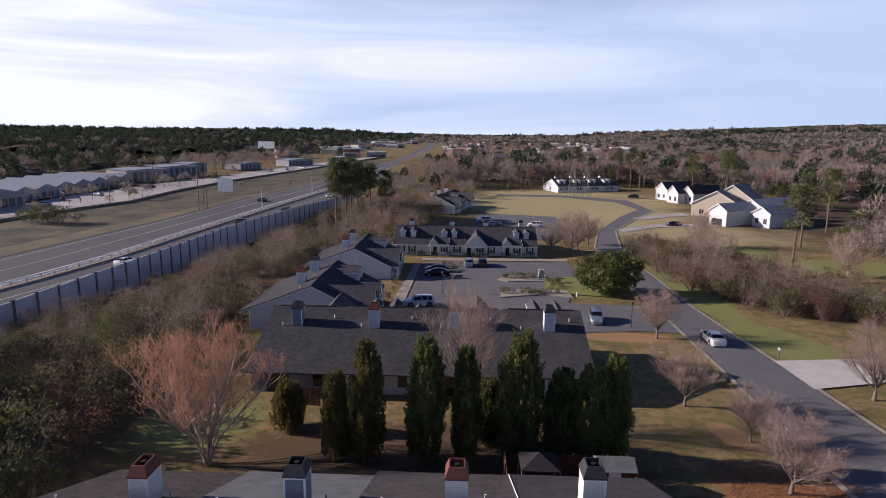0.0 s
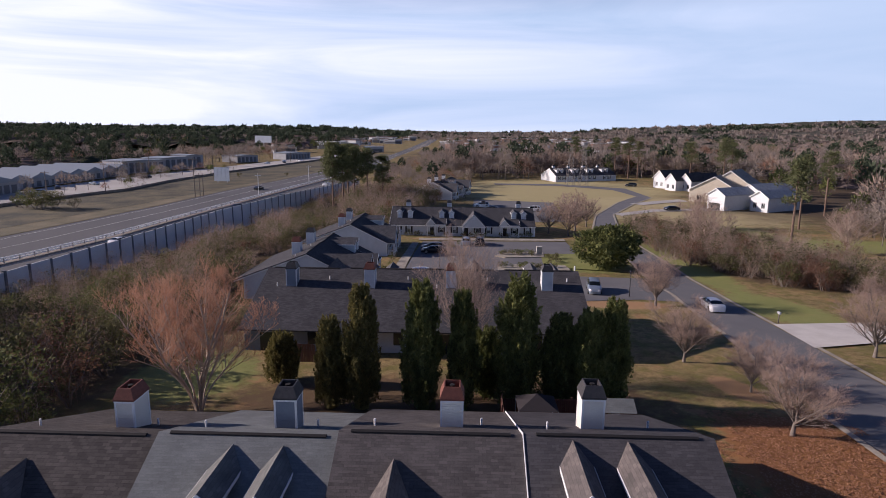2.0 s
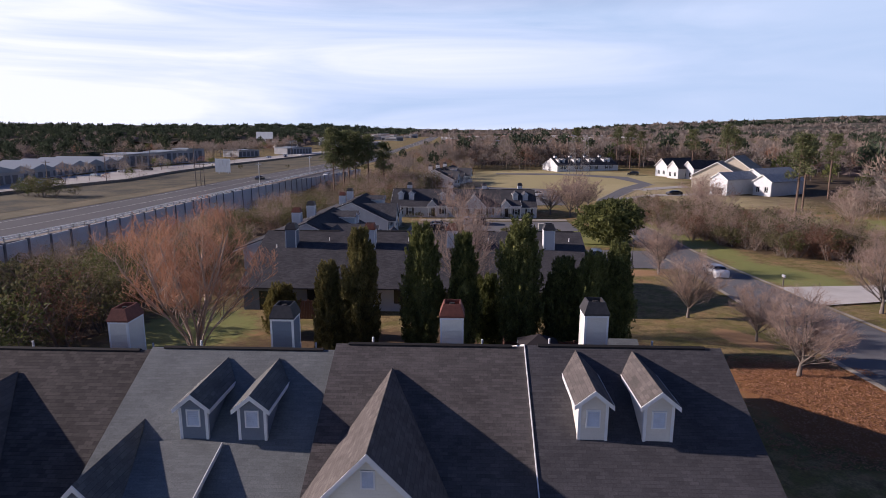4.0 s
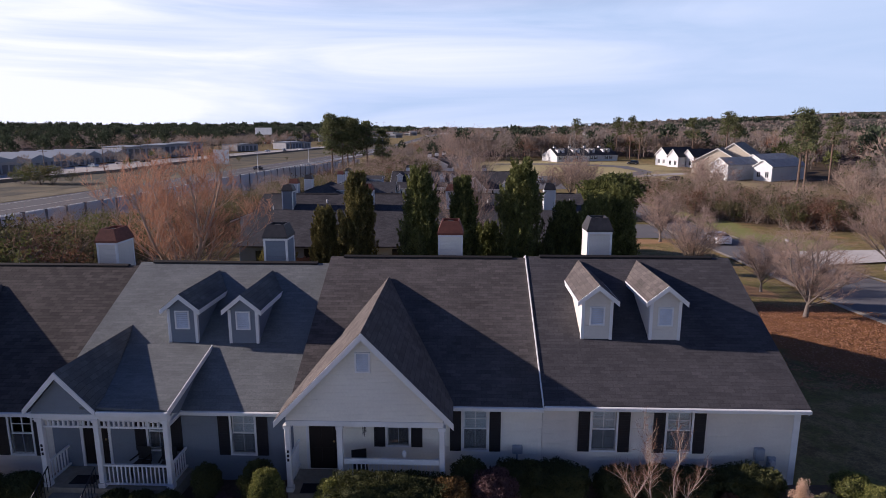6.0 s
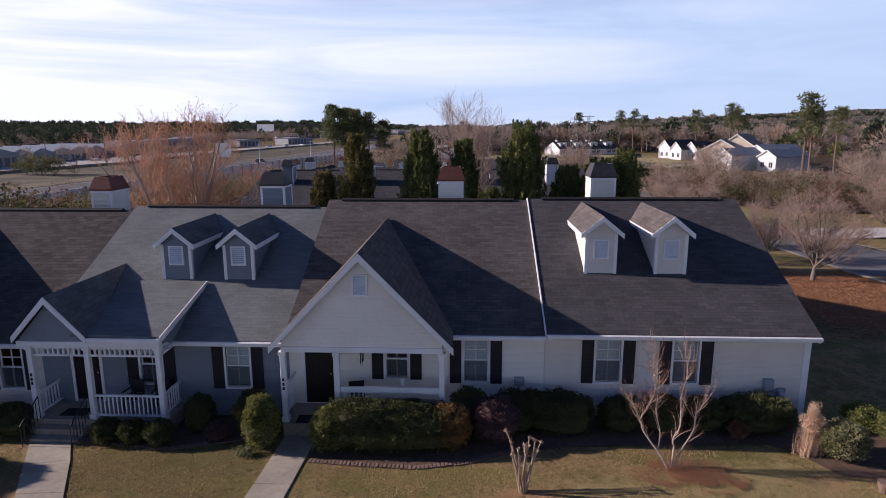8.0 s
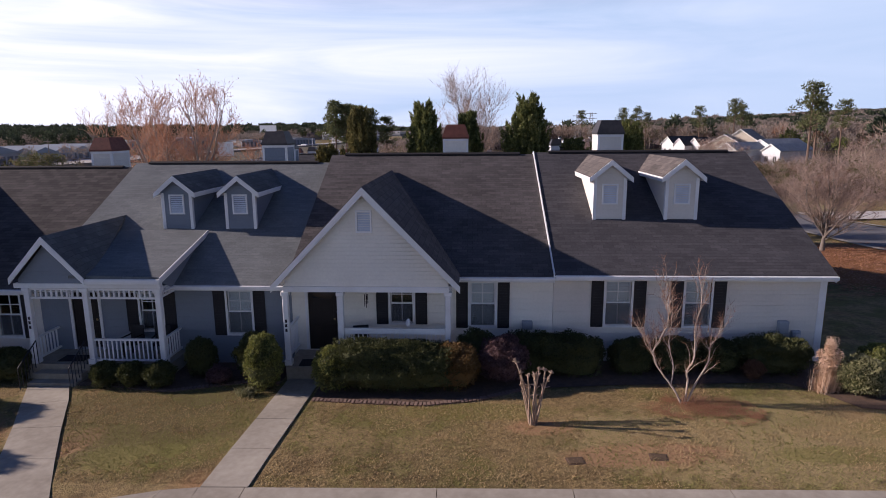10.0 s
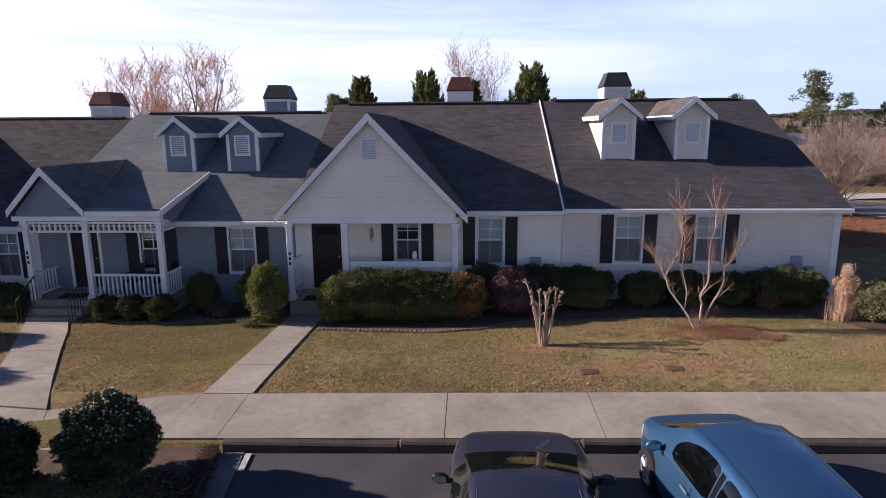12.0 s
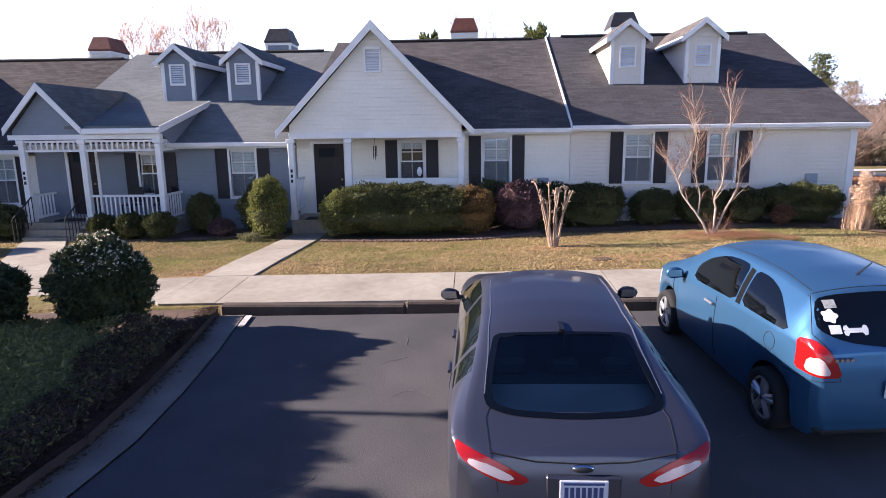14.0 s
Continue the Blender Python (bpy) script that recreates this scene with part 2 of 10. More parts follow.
SCREEN.node_tree.nodes["Principled BSDF"].inputs["Alpha"].default_value = 0.35
PANE_DARK = glassy("dark_window_glass", (0.02, 0.024, 0.03))
BLIND = material("window_blind", (0.72, 0.74, 0.76), 0.8, second=(0.62, 0.65, 0.68), scale=6.0)
ROOM_SHADE = material("room_shade", (0.08, 0.075, 0.07), 0.9)
CONCRETE = material("concrete", (0.42, 0.380, 0.305), 0.85, second=(0.22, 0.190, 0.145), scale=0.8, fine=7, bump=0.08, mixing=0.6)
KERB_STAINED = material("stained_kerb", (0.095, 0.070, 0.055), 0.95, second=(0.045, 0.034, 0.027), scale=2.2, fine=40, bump=0.5, mixing=0.45)
CONCRETE_OLD = material("concrete_kerb", (0.27, 0.235, 0.195), 0.9, second=(0.135, 0.108, 0.085), scale=1.8, fine=50, bump=0.35, mixing=0.7)
ASPHALT = material("asphalt_lot", (0.044, 0.043, 0.046), 0.88, second=(0.086, 0.080, 0.079), scale=1.0, fine=70, bump=0.22, mixing=0.55)
ASPHALT_ROAD = material("asphalt_road", (0.105, 0.105, 0.11), 0.9, second=(0.15, 0.147, 0.147), scale=0.25, fine=60, bump=0.2, mixing=0.7)
ASPHALT_FAR = material("asphalt_highway", (0.070, 0.070, 0.074), 0.9, second=(0.100, 0.097, 0.096), scale=0.05, fine=2.0, bump=0.05, mixing=0.7)
PAVE_LIGHT = material("pale_paving", (0.45, 0.425, 0.385), 0.9, second=(0.33, 0.31, 0.28), scale=0.06, fine=1.0, bump=0.05)
ROAD_PAINT = material("white_road_paint", (0.60, 0.60, 0.57), 0.8, second=(0.40, 0.39, 0.37), scale=5.0, mixing=0.3)
BRICK = material("edging_brick", (0.13, 0.075, 0.055), 0.9, second=(0.22, 0.16, 0.125), scale=8.0, bump=0.3)
MULCH = material("bark_mulch", (0.075, 0.050, 0.036), 0.95, second=(0.145, 0.090, 0.060), scale=6.0, fine=50, bump=1.0, mixing=0.5)
BARK = material("bark_grey", (0.20, 0.17, 0.145), 0.95, second=(0.12, 0.10, 0.085), scale=7.0, fine=40, bump=0.5)
BARK_PALE = material("bark_pale", (0.46, 0.38, 0.31), 0.85, second=(0.33, 0.25, 0.19), scale=6.0, fine=40, bump=0.4)
BARK_BIRCH = material("bark_birch", (0.52, 0.45, 0.38), 0.8, second=(0.36, 0.27, 0.20), scale=5.0, fine=30, bump=0.3)
BARK_PINE = material("bark_pine", (0.19, 0.125, 0.09), 0.95, second=(0.11, 0.075, 0.055), scale=5.0, fine=30, bump=0.6)
TWIG_BROWN = leafy("twigs_brown", (0.20, 0.148, 0.115), (0.36, 0.272, 0.212), 0.9)
TWIG_GREY = leafy("twigs_grey", (0.27, 0.195, 0.155), (0.45, 0.335, 0.27), 0.9)
TWIG_FAR = leafy("far_twigs", (0.185, 0.152, 0.128), (0.31, 0.262, 0.222), 0.9)
TWIG_RED = leafy("twigs_red_buds", (0.33, 0.165, 0.098), (0.56, 0.33, 0.215), 0.9)
TWIG_RUST = leafy("twigs_rust", (0.18, 0.095, 0.062), (0.31, 0.175, 0.12), 0.9)
LEAF_CEDAR = leafy("cypress_foliage", (0.040, 0.054, 0.018), (0.215, 0.225, 0.070), 0.8)
LEAF_CEDAR_OLIVE = leafy("cypress_foliage_olive", (0.070, 0.068, 0.022), (0.235, 0.200, 0.070), 0.85)
LEAF_PINE = leafy("pine_needles", (0.060, 0.072, 0.030), (0.170, 0.180, 0.078), 0.85, 0.3)
LEAF_PINE_DARK = leafy("pine_wood_needles", (0.026, 0.038, 0.024), (0.078, 0.098, 0.056), 0.9, 0.3)
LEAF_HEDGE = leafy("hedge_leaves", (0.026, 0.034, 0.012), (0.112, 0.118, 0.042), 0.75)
LEAF_HOLLY = leafy("holly_leaves", (0.02, 0.032, 0.014), (0.095, 0.11, 0.05), 0.65)
LEAF_YELLOW = leafy("yellow_green_leaves", (0.075, 0.095, 0.024), (0.30, 0.295, 0.085), 0.75)
LEAF_PURPLE = leafy("purple_leaves", (0.045, 0.024, 0.025), (0.21, 0.125, 0.125), 0.75)
LEAF_BRONZE = leafy("bronze_leaves", (0.075, 0.046, 0.018), (0.25, 0.150, 0.052), 0.75)
LEAF_JUNIPER = leafy("juniper_needles", (0.085, 0.092, 0.034), (0.290, 0.275, 0.095), 0.85)
LEAF_RUST = leafy("rust_leaves", (0.10, 0.052, 0.03), (0.21, 0.115, 0.07), 0.9)
LEAF_STRAW = leafy("dry_ornamental_grass", (0.50, 0.33, 0.215), (0.74, 0.57, 0.42), 0.9)
LEAF_PALE = leafy("pale_shrub_leaves", (0.10, 0.105, 0.042), (0.33, 0.315, 0.165), 0.7)
LEAF_BRUSH = leafy("brush_foliage", (0.062, 0.062, 0.028), (0.172, 0.155, 0.070), 0.9, 0.2)
LEAF_BRUSH_GREEN = leafy("brush_foliage_green", (0.050, 0.064, 0.020), (0.165, 0.175, 0.058), 0.85, 0.25)
FLOWER = leafy("white_blossom", (0.62, 0.55, 0.42), (0.80, 0.73, 0.58), 0.8)

# ---- building helpers ----


def part(name, bm, mat, parent=None, label="", smooth=False):
    """Link a bmesh as one mesh object under a thing or a part."""
    me = bpy.data.meshes.new(name)
    bm.to_mesh(me)
    bm.free()
    me.materials.append(mat)
    if smooth:
        me.shade_smooth()
    ob = new(name, me)
    if parent is not None:
        ob.parent = parent
    if label:
        tagged(ob, label)
    return ob


def raw(name, verts, faces, mat, parent=None, label="", smooth=False):
    me = bpy.data.meshes.new(name)
    me.from_pydata(verts, [], faces)
    me.materials.append(mat)
    if smooth:
        me.shade_smooth()
    ob = new(name, me)
    if parent is not None:
        ob.parent = parent
    if label:
        tagged(ob, label)
    return ob


def thing(name, label, category, at=(0, 0, 0), rz=0.0, group="", kind=""):
    ob = new(name)
    ob.empty_display_size = 0.2
    ob.matrix_basis = pose(*at, 0, 0, rz)
    return tagged(ob, label, category, group, kind)


def box(bm, x0, x1, y0, y1, z0, z1, bevel=0.0):
    v = [bm.verts.new(p) for p in ((x0, y0, z0), (x1, y0, z0), (x1, y1, z0), (x0, y1, z0), (x0, y0, z1), (x1, y0, z1), (x1, y1, z1), (x0, y1, z1))]
    fs = [bm.faces.new([v[i] for i in q]) for q in ((3, 2, 1, 0), (4, 5, 6, 7), (0, 1, 5, 4), (1, 2, 6, 5), (2, 3, 7, 6), (3, 0, 4, 7))]
    if bevel:
        es = list({e for f in fs for e in f.edges})
        bmesh.ops.bevel(bm, geom=es, offset=bevel, segments=1, affect="EDGES")
    return bm


def boxed(*a, bevel=0.0):
    return box(bmesh.new(), *a, bevel=bevel)


def prism(bm, pts, way):
    """A flat polygon pushed along a vector into a solid."""
    way = Vector(way)
    lo = [bm.verts.new(p) for p in pts]
    hi = [bm.verts.new(Vector(p) + way) for p in pts]
    bm.faces.new(lo[::-1])
    bm.faces.new(hi)
    for i in range(len(pts)):
        j = (i + 1) % len(pts)
        bm.faces.new((lo[i], lo[j], hi[j], hi[i]))
    bmesh.ops.recalc_face_normals(bm, faces=bm.faces[:])
    return bm


def slab(bm, a, b, c, d, thick):
    """A plate on four corners, thick downwards."""
    return prism(bm, [a, b, c, d], (0, 0, -thick))


def tube(verts, faces, p0, p1, r0, r1, sides=4):
    """One tapered length of branch, added to plain lists."""
    d = Vector(p1) - Vector(p0)
    if d.length < 1e-6:
        return
    d.normalize()
    u = d.orthogonal().normalized()
    w = d.cross(u)
    n = len(verts)
    for p, r in ((p0, r0), (p1, r1)):
        for i in range(sides):
            a = 2 * math.pi * i / sides
            verts.append(tuple(Vector(p) + (u * math.cos(a) + w * math.sin(a)) * r))
    for i in range(sides):
        j = (i + 1) % sides
        faces.append((n + i, n + j, n + sides + j, n + sides + i))


def rod(bm, p0, p1, r, sides=10):
    v, f = [], []
    tube(v, f, p0, p1, r, r, sides)
    f.append(tuple(range(sides))[::-1])
    f.append(tuple(range(sides, 2 * sides)))
    vs = [bm.verts.new(p) for p in v]
    for q in f:
        bm.faces.new([vs[i] for i in q])
    return bm


def wall(bm, x0, x1, z0, z1, y0, y1, holes=()):
    """A wall along x, in one piece, with openings cut through it: holes are (x0, x1, z0, z1)."""
    xs = sorted({x0, x1, *[h[0] for h in holes], *[h[1] for h in holes]})
    zs = sorted({z0, z1, *[h[2] for h in holes], *[h[3] for h in holes]})
    grid = {}

    def v(i, j, y):
        if (i, j, y) not in grid:
            grid[i, j, y] = bm.verts.new((xs[i], y, zs[j]))
        return grid[i, j, y]

    def solid(i, j):
        if not (0 <= i < len(xs) - 1 and 0 <= j < len(zs) - 1):
            return False
        cx, cz = (xs[i] + xs[i + 1]) / 2, (zs[j] + zs[j + 1]) / 2
        return not any(a < cx < b and c < cz < d for a, b, c, d in holes)

    for i in range(len(xs) - 1):
        for j in range(len(zs) - 1):
            if not solid(i, j):
                continue
            for y in (y0, y1):
                bm.faces.new((v(i, j, y), v(i + 1, j, y), v(i + 1, j + 1, y), v(i, j + 1, y)))
            for di, dj, p, q in ((-1, 0, (i, j), (i, j + 1)), (1, 0, (i + 1, j), (i + 1, j + 1)), (0, -1, (i, j), (i + 1, j)), (0, 1, (i, j + 1), (i + 1, j + 1))):
                if not solid(i + di, j + dj):
                    bm.faces.new((v(*p, y0), v(*q, y0), v(*q, y1), v(*p, y1)))
    bmesh.ops.recalc_face_normals(bm, faces=bm.faces[:])
    return bm


def lerp_table(table, v):
    if v <= table[0][0]:
        return table[0][1]
    for (a, za), (b, zb) in zip(table, table[1:]):
        if v <= b:
            return za + (zb - za) * (v - a) / (b - a)
    return table[-1][1]


def smooth_step(a, b, v):
    t = min(1.0, max(0.0, (v - a) / (b - a)))
    return t * t * (3 - 2 * t)


# ---- the lie of the land ----
KERB_Y = 9.10
FALL = [(-400, -6.0), (-60, -2.0), (4.0, -0.13), (9.0, 0.10), (9.15, 0.10)]
RISE = [(9.15, 0.25), (11.2, 0.33), (14.0, 0.22), (18.0, 0.10), (32.0, -0.1), (41, -0.6), (52, -1.1), (77, -2.4), (130, -4.0), (900, -4.0), (4000, -4.0)]


def ground_z(x, y):
    z = lerp_table(FALL, y) if y <= KERB_Y + 0.03 else lerp_table(RISE, y)
    z += 0.016 * max(-14.0, min(12.0, x + 4.0)) * (1 - smooth_step(30, 60, y))
    z -= 2.4 * smooth_step(-24, -56, x) * smooth_step(20, 60, y) * (1 - smooth_step(160, 320, y)) * (1 - smooth_step(-58, -74, x))
    z += 0.5 * (noise.noise((x * 0.012, y * 0.012, 0.3))) * smooth_step(60, 140, y)
    if x < -55 and y < 1500:
        z += (min(z, -4.7) - z) * smooth_step(-55, -63, x) * smooth_step(-30, 60, y)
    if y > 1500:
        z += (4 * noise.noise((x * 0.0006, y * 0.0006, 3.0)) + 8 * smooth_step(200, 2500, x)) * smooth_step(1500, 3500, y)
    return z


def spaced(a, b, step):
    n = max(1, int(round((b - a) / step)))
    return [a + (b - a) * i / n for i in range(n)]


gx = spaced(-4200, -400, 240) + spaced(-400, -120, 20) + spaced(-120, -30, 4) + spaced(-30, 50, 1.0) + spaced(50, 130, 4) + spaced(130, 420, 16) + spaced(420, 4200, 240) + [4200]
gy = spaced(-400, -20, 30) + spaced(-20, 9.12, 0.8) + [9.12, 9.14] + spaced(9.16, 60, 0.9) + spaced(60, 150, 2.5) + spaced(150, 420, 10) + spaced(420, 1200, 60) + spaced(1200, 4900, 240) + [4900]
g_verts = [(x, y, ground_z(x, y)) for y in gy for x in gx]
nx = len(gx)
g_faces = [(j * nx + i, j * nx + i + 1, (j + 1) * nx + i + 1, (j + 1) * nx + i) for j in range(len(gy) - 1) for i in range(nx - 1)]


def ground_material():
    """Dormant winter turf: straw, green patches, red clay and leaf litter."""
    m = bpy.data.materials.new("winter_turf")
    m.use_nodes = True
    n, k = m.node_tree.nodes, m.node_tree.links
    b = n["Principled BSDF"]
    b.inputs["Roughness"].default_value, b.inputs["Specular IOR Level"].default_value = 0.95, 0.15
    co = n.new("ShaderNodeTexCoord")

    def tex(scale, detail=4.0, rough=0.55):
        t = n.new("ShaderNodeTexNoise")
        t.inputs["Scale"].default_value, t.inputs["Detail"].default_value, t.inputs["Roughness"].default_value = scale, detail, rough
        k.new(co.outputs["Object"], t.inputs["Vector"])
        return t

    def blend(a, colour, fac, lo, hi, top=1.0):
        mr = n.new("ShaderNodeMapRange")
        mr.inputs["From Min"].default_value, mr.inputs["From Max"].default_value, mr.inputs["To Max"].default_value = lo, hi, top
        k.new(fac, mr.inputs["Value"])
        mx = n.new("ShaderNodeMix")
        mx.data_type = "RGBA"
        if isinstance(a, tuple):
            mx.inputs["A"].default_value = (*a, 1)
        else:
            k.new(a, mx.inputs["A"])
        mx.inputs["B"].default_value = (*colour, 1)
        k.new(mr.outputs[0], mx.inputs["Factor"])
        return mx.outputs["Result"]

    def region(a, colour, cx, cy, rx, ry, turn=0.0, ragged=0.7, top=1.0):
        """A tract with a ragged edge: an oval on the ground, broken up by noise."""
        m = n.new("ShaderNodeMapping")
        m.vector_type = "TEXTURE"
        m.inputs["Location"].default_value, m.inputs["Rotation"].default_value, m.inputs["Scale"].default_value = (cx, cy, 0), (0, 0, radians(turn)), (rx, ry, 1e6)
        k.new(co.outputs["Object"], m.inputs["Vector"])
        far = n.new("ShaderNodeVectorMath")
        far.operation = "LENGTH"
        k.new(m.outputs["Vector"], far.inputs[0])
        add = n.new("ShaderNodeMath")
        add.operation = "MULTIPLY_ADD"
        add.inputs[1].default_value = -ragged
        k.new(tex(6.0 / min(rx, ry), 5, 0.65).outputs["Fac"], add.inputs[0])
        k.new(far.outputs["Value"], add.inputs[2])
        return blend(a, colour, add.outputs[0], 1.12 - 0.5 * ragged, 0.86 - 0.5 * ragged, top)

    c = blend((0.255, 0.182, 0.078), (0.375, 0.278, 0.132), tex(38, 3).outputs["Fac"], 0.35, 0.65)
    c = blend(c, (0.13, 0.135, 0.045), tex(0.16, 5).outputs["Fac"], 0.46, 0.62, 0.8)
    c = blend(c, (0.115, 0.074, 0.035), tex(1.1, 6, 0.75).outputs["Fac"], 0.49, 0.64, 0.8)
    c = blend(c, (0.165, 0.155, 0.042), tex(0.7, 5, 0.6).outputs["Fac"], 0.48, 0.60, 0.75)
    c = blend(c, (0.120, 0.090, 0.042), tex(7, 6, 0.75).outputs["Fac"], 0.48, 0.62, 0.7)
    c = blend(c, (0.080, 0.062, 0.030), tex(24, 4, 0.6).outputs["Fac"], 0.51, 0.61, 0.5)
    c = blend(c, (0.33, 0.19, 0.095), tex(0.33, 4).outputs["Fac"], 0.56, 0.67, 0.7)
    # open field, fresh grass, straw and clay, darker brown ground under the woods
    c = region(c, (0.40, 0.345, 0.175), 38, 245, 46, 50, 0, 0.9, 0.85)
    c = region(c, (0.42, 0.355, 0.19), 66, 186, 34, 34, 0, 0.9, 0.8)
    # litter brown under the cypress row, with the yard's shade put into it
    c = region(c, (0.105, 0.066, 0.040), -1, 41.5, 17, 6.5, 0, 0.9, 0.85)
    c = region(c, (0.28, 0.130, 0.055), 22.0, 33.5, 5.6, 7.6, 0, 0.9, 0.9)
    c = region(c, (0.46, 0.35, 0.175), 9.5, 13.0, 7.0, 2.2, 0, 1.1, 0.45)
    for spot in ((22.4, 46.2, 1.5, 3.0, 15), (21, 74.9, 6.0, 2.2, 0), (4.3, 12.2, 1.8, 0.5, 5), (-8.9, 12.6, 0.6, 1.0, -25), (2.2, 13.5, 0.8, 0.4, 0), (-12.2, 12.6, 1.6, 1.5, 0)):
        c = region(c, (0.36, 0.215, 0.115), *spot, 0.9, 0.85)
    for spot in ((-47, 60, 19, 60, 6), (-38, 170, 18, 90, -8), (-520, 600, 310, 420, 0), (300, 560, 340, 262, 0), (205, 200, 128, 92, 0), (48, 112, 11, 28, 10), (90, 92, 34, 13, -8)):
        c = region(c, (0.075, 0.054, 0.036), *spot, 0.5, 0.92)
    for spot in ((67, 124, 8, 30, -4), (86, 128, 20, 9, 0), (38.8, 104, 3.6, 24, 0), (21, 104, 9, 9, 0), (40, 74, 5, 9, 10), (-22, 47, 5, 6, 0)):
        c = region(c, (0.22, 0.24, 0.078), *spot, 1.0, 0.8)
    for spot in ((12.0, 13.4, 2.4, 0.9, 0), (-6.4, 12.3, 1.7, 0.9, 10), (-5.6, 13.9, 1.1, 0.5, 0), (0.6, 14.4, 2.2, 0.5, 0), (8.6, 12.2, 1.6, 0.4, 0)):
        c = region(c, (0.195, 0.180, 0.050), *spot, 1.2, 0.6)
    c = region(c, (0.130, 0.102, 0.040), -7.6, 14.2, 3.4, 1.7, 0, 1.1, 0.6)
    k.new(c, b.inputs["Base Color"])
    bp = n.new("ShaderNodeBump")
    bp.inputs["Strength"].default_value, bp.inputs["Distance"].default_value = 0.7, 0.05
    k.new(tex(30, 5).outputs["Fac"], bp.inputs["Height"])
    k.new(bp.outputs["Normal"], b.inputs["Normal"])
    return m


TURF = ground_material()
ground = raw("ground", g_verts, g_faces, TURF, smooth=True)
tagged(ground, "winter lawn of straw-coloured turf with green and bare patches", "ground", kind="structure")


def draped(name, left, right, mat, lift=0.05, cuts=6, across=4, level=None, parent=None):
    """A strip of paving laid over the ground between two edge lines of equal length."""
    verts, faces, rows = [], [], []
    for (l0, r0), (l1, r1) in zip(zip(left, right), zip(left[1:], right[1:])):
        for s in range(cuts):
            t = s / cuts
            rows.append((Vector(l0).lerp(Vector(l1), t), Vector(r0).lerp(Vector(r1), t)))
    rows.append((Vector(left[-1]), Vector(right[-1])))
    for a, b in rows:
        for i in range(across + 1):
            p = a.lerp(b, i / across)
            verts.append((p.x, p.y, (ground_z(p.x, p.y) if level is None else level) + lift))
    n = across + 1
    for j in range(len(rows) - 1):
        for i in range(across):
            faces.append((j * n + i, j * n + i + 1, (j + 1) * n + i + 1, (j + 1) * n + i))
    return raw(name, verts, faces, mat, parent)

# ---- row houses ----
# A unit stands with its front wall on y = 0 facing -y, from x = 0 to x = W.
W = 8.05
EAVE_Y, EAVE_Z, RIDGE_Y, RIDGE_Z, REAR_Y, REAR_Z = -0.28, 3.07, 6.45, 6.40, 16.0, 2.75
FRONT_SLOPE = (RIDGE_Z - EAVE_Z) / (RIDGE_Y - EAVE_Y)
REAR_SLOPE = (RIDGE_Z - REAR_Z) / (REAR_Y - RIDGE_Y)


def roof_front(y):
    return EAVE_Z + (y - EAVE_Y) * FRONT_SLOPE


def roof_rear(y):
    return RIDGE_Z - (y - RIDGE_Y) * REAR_SLOPE


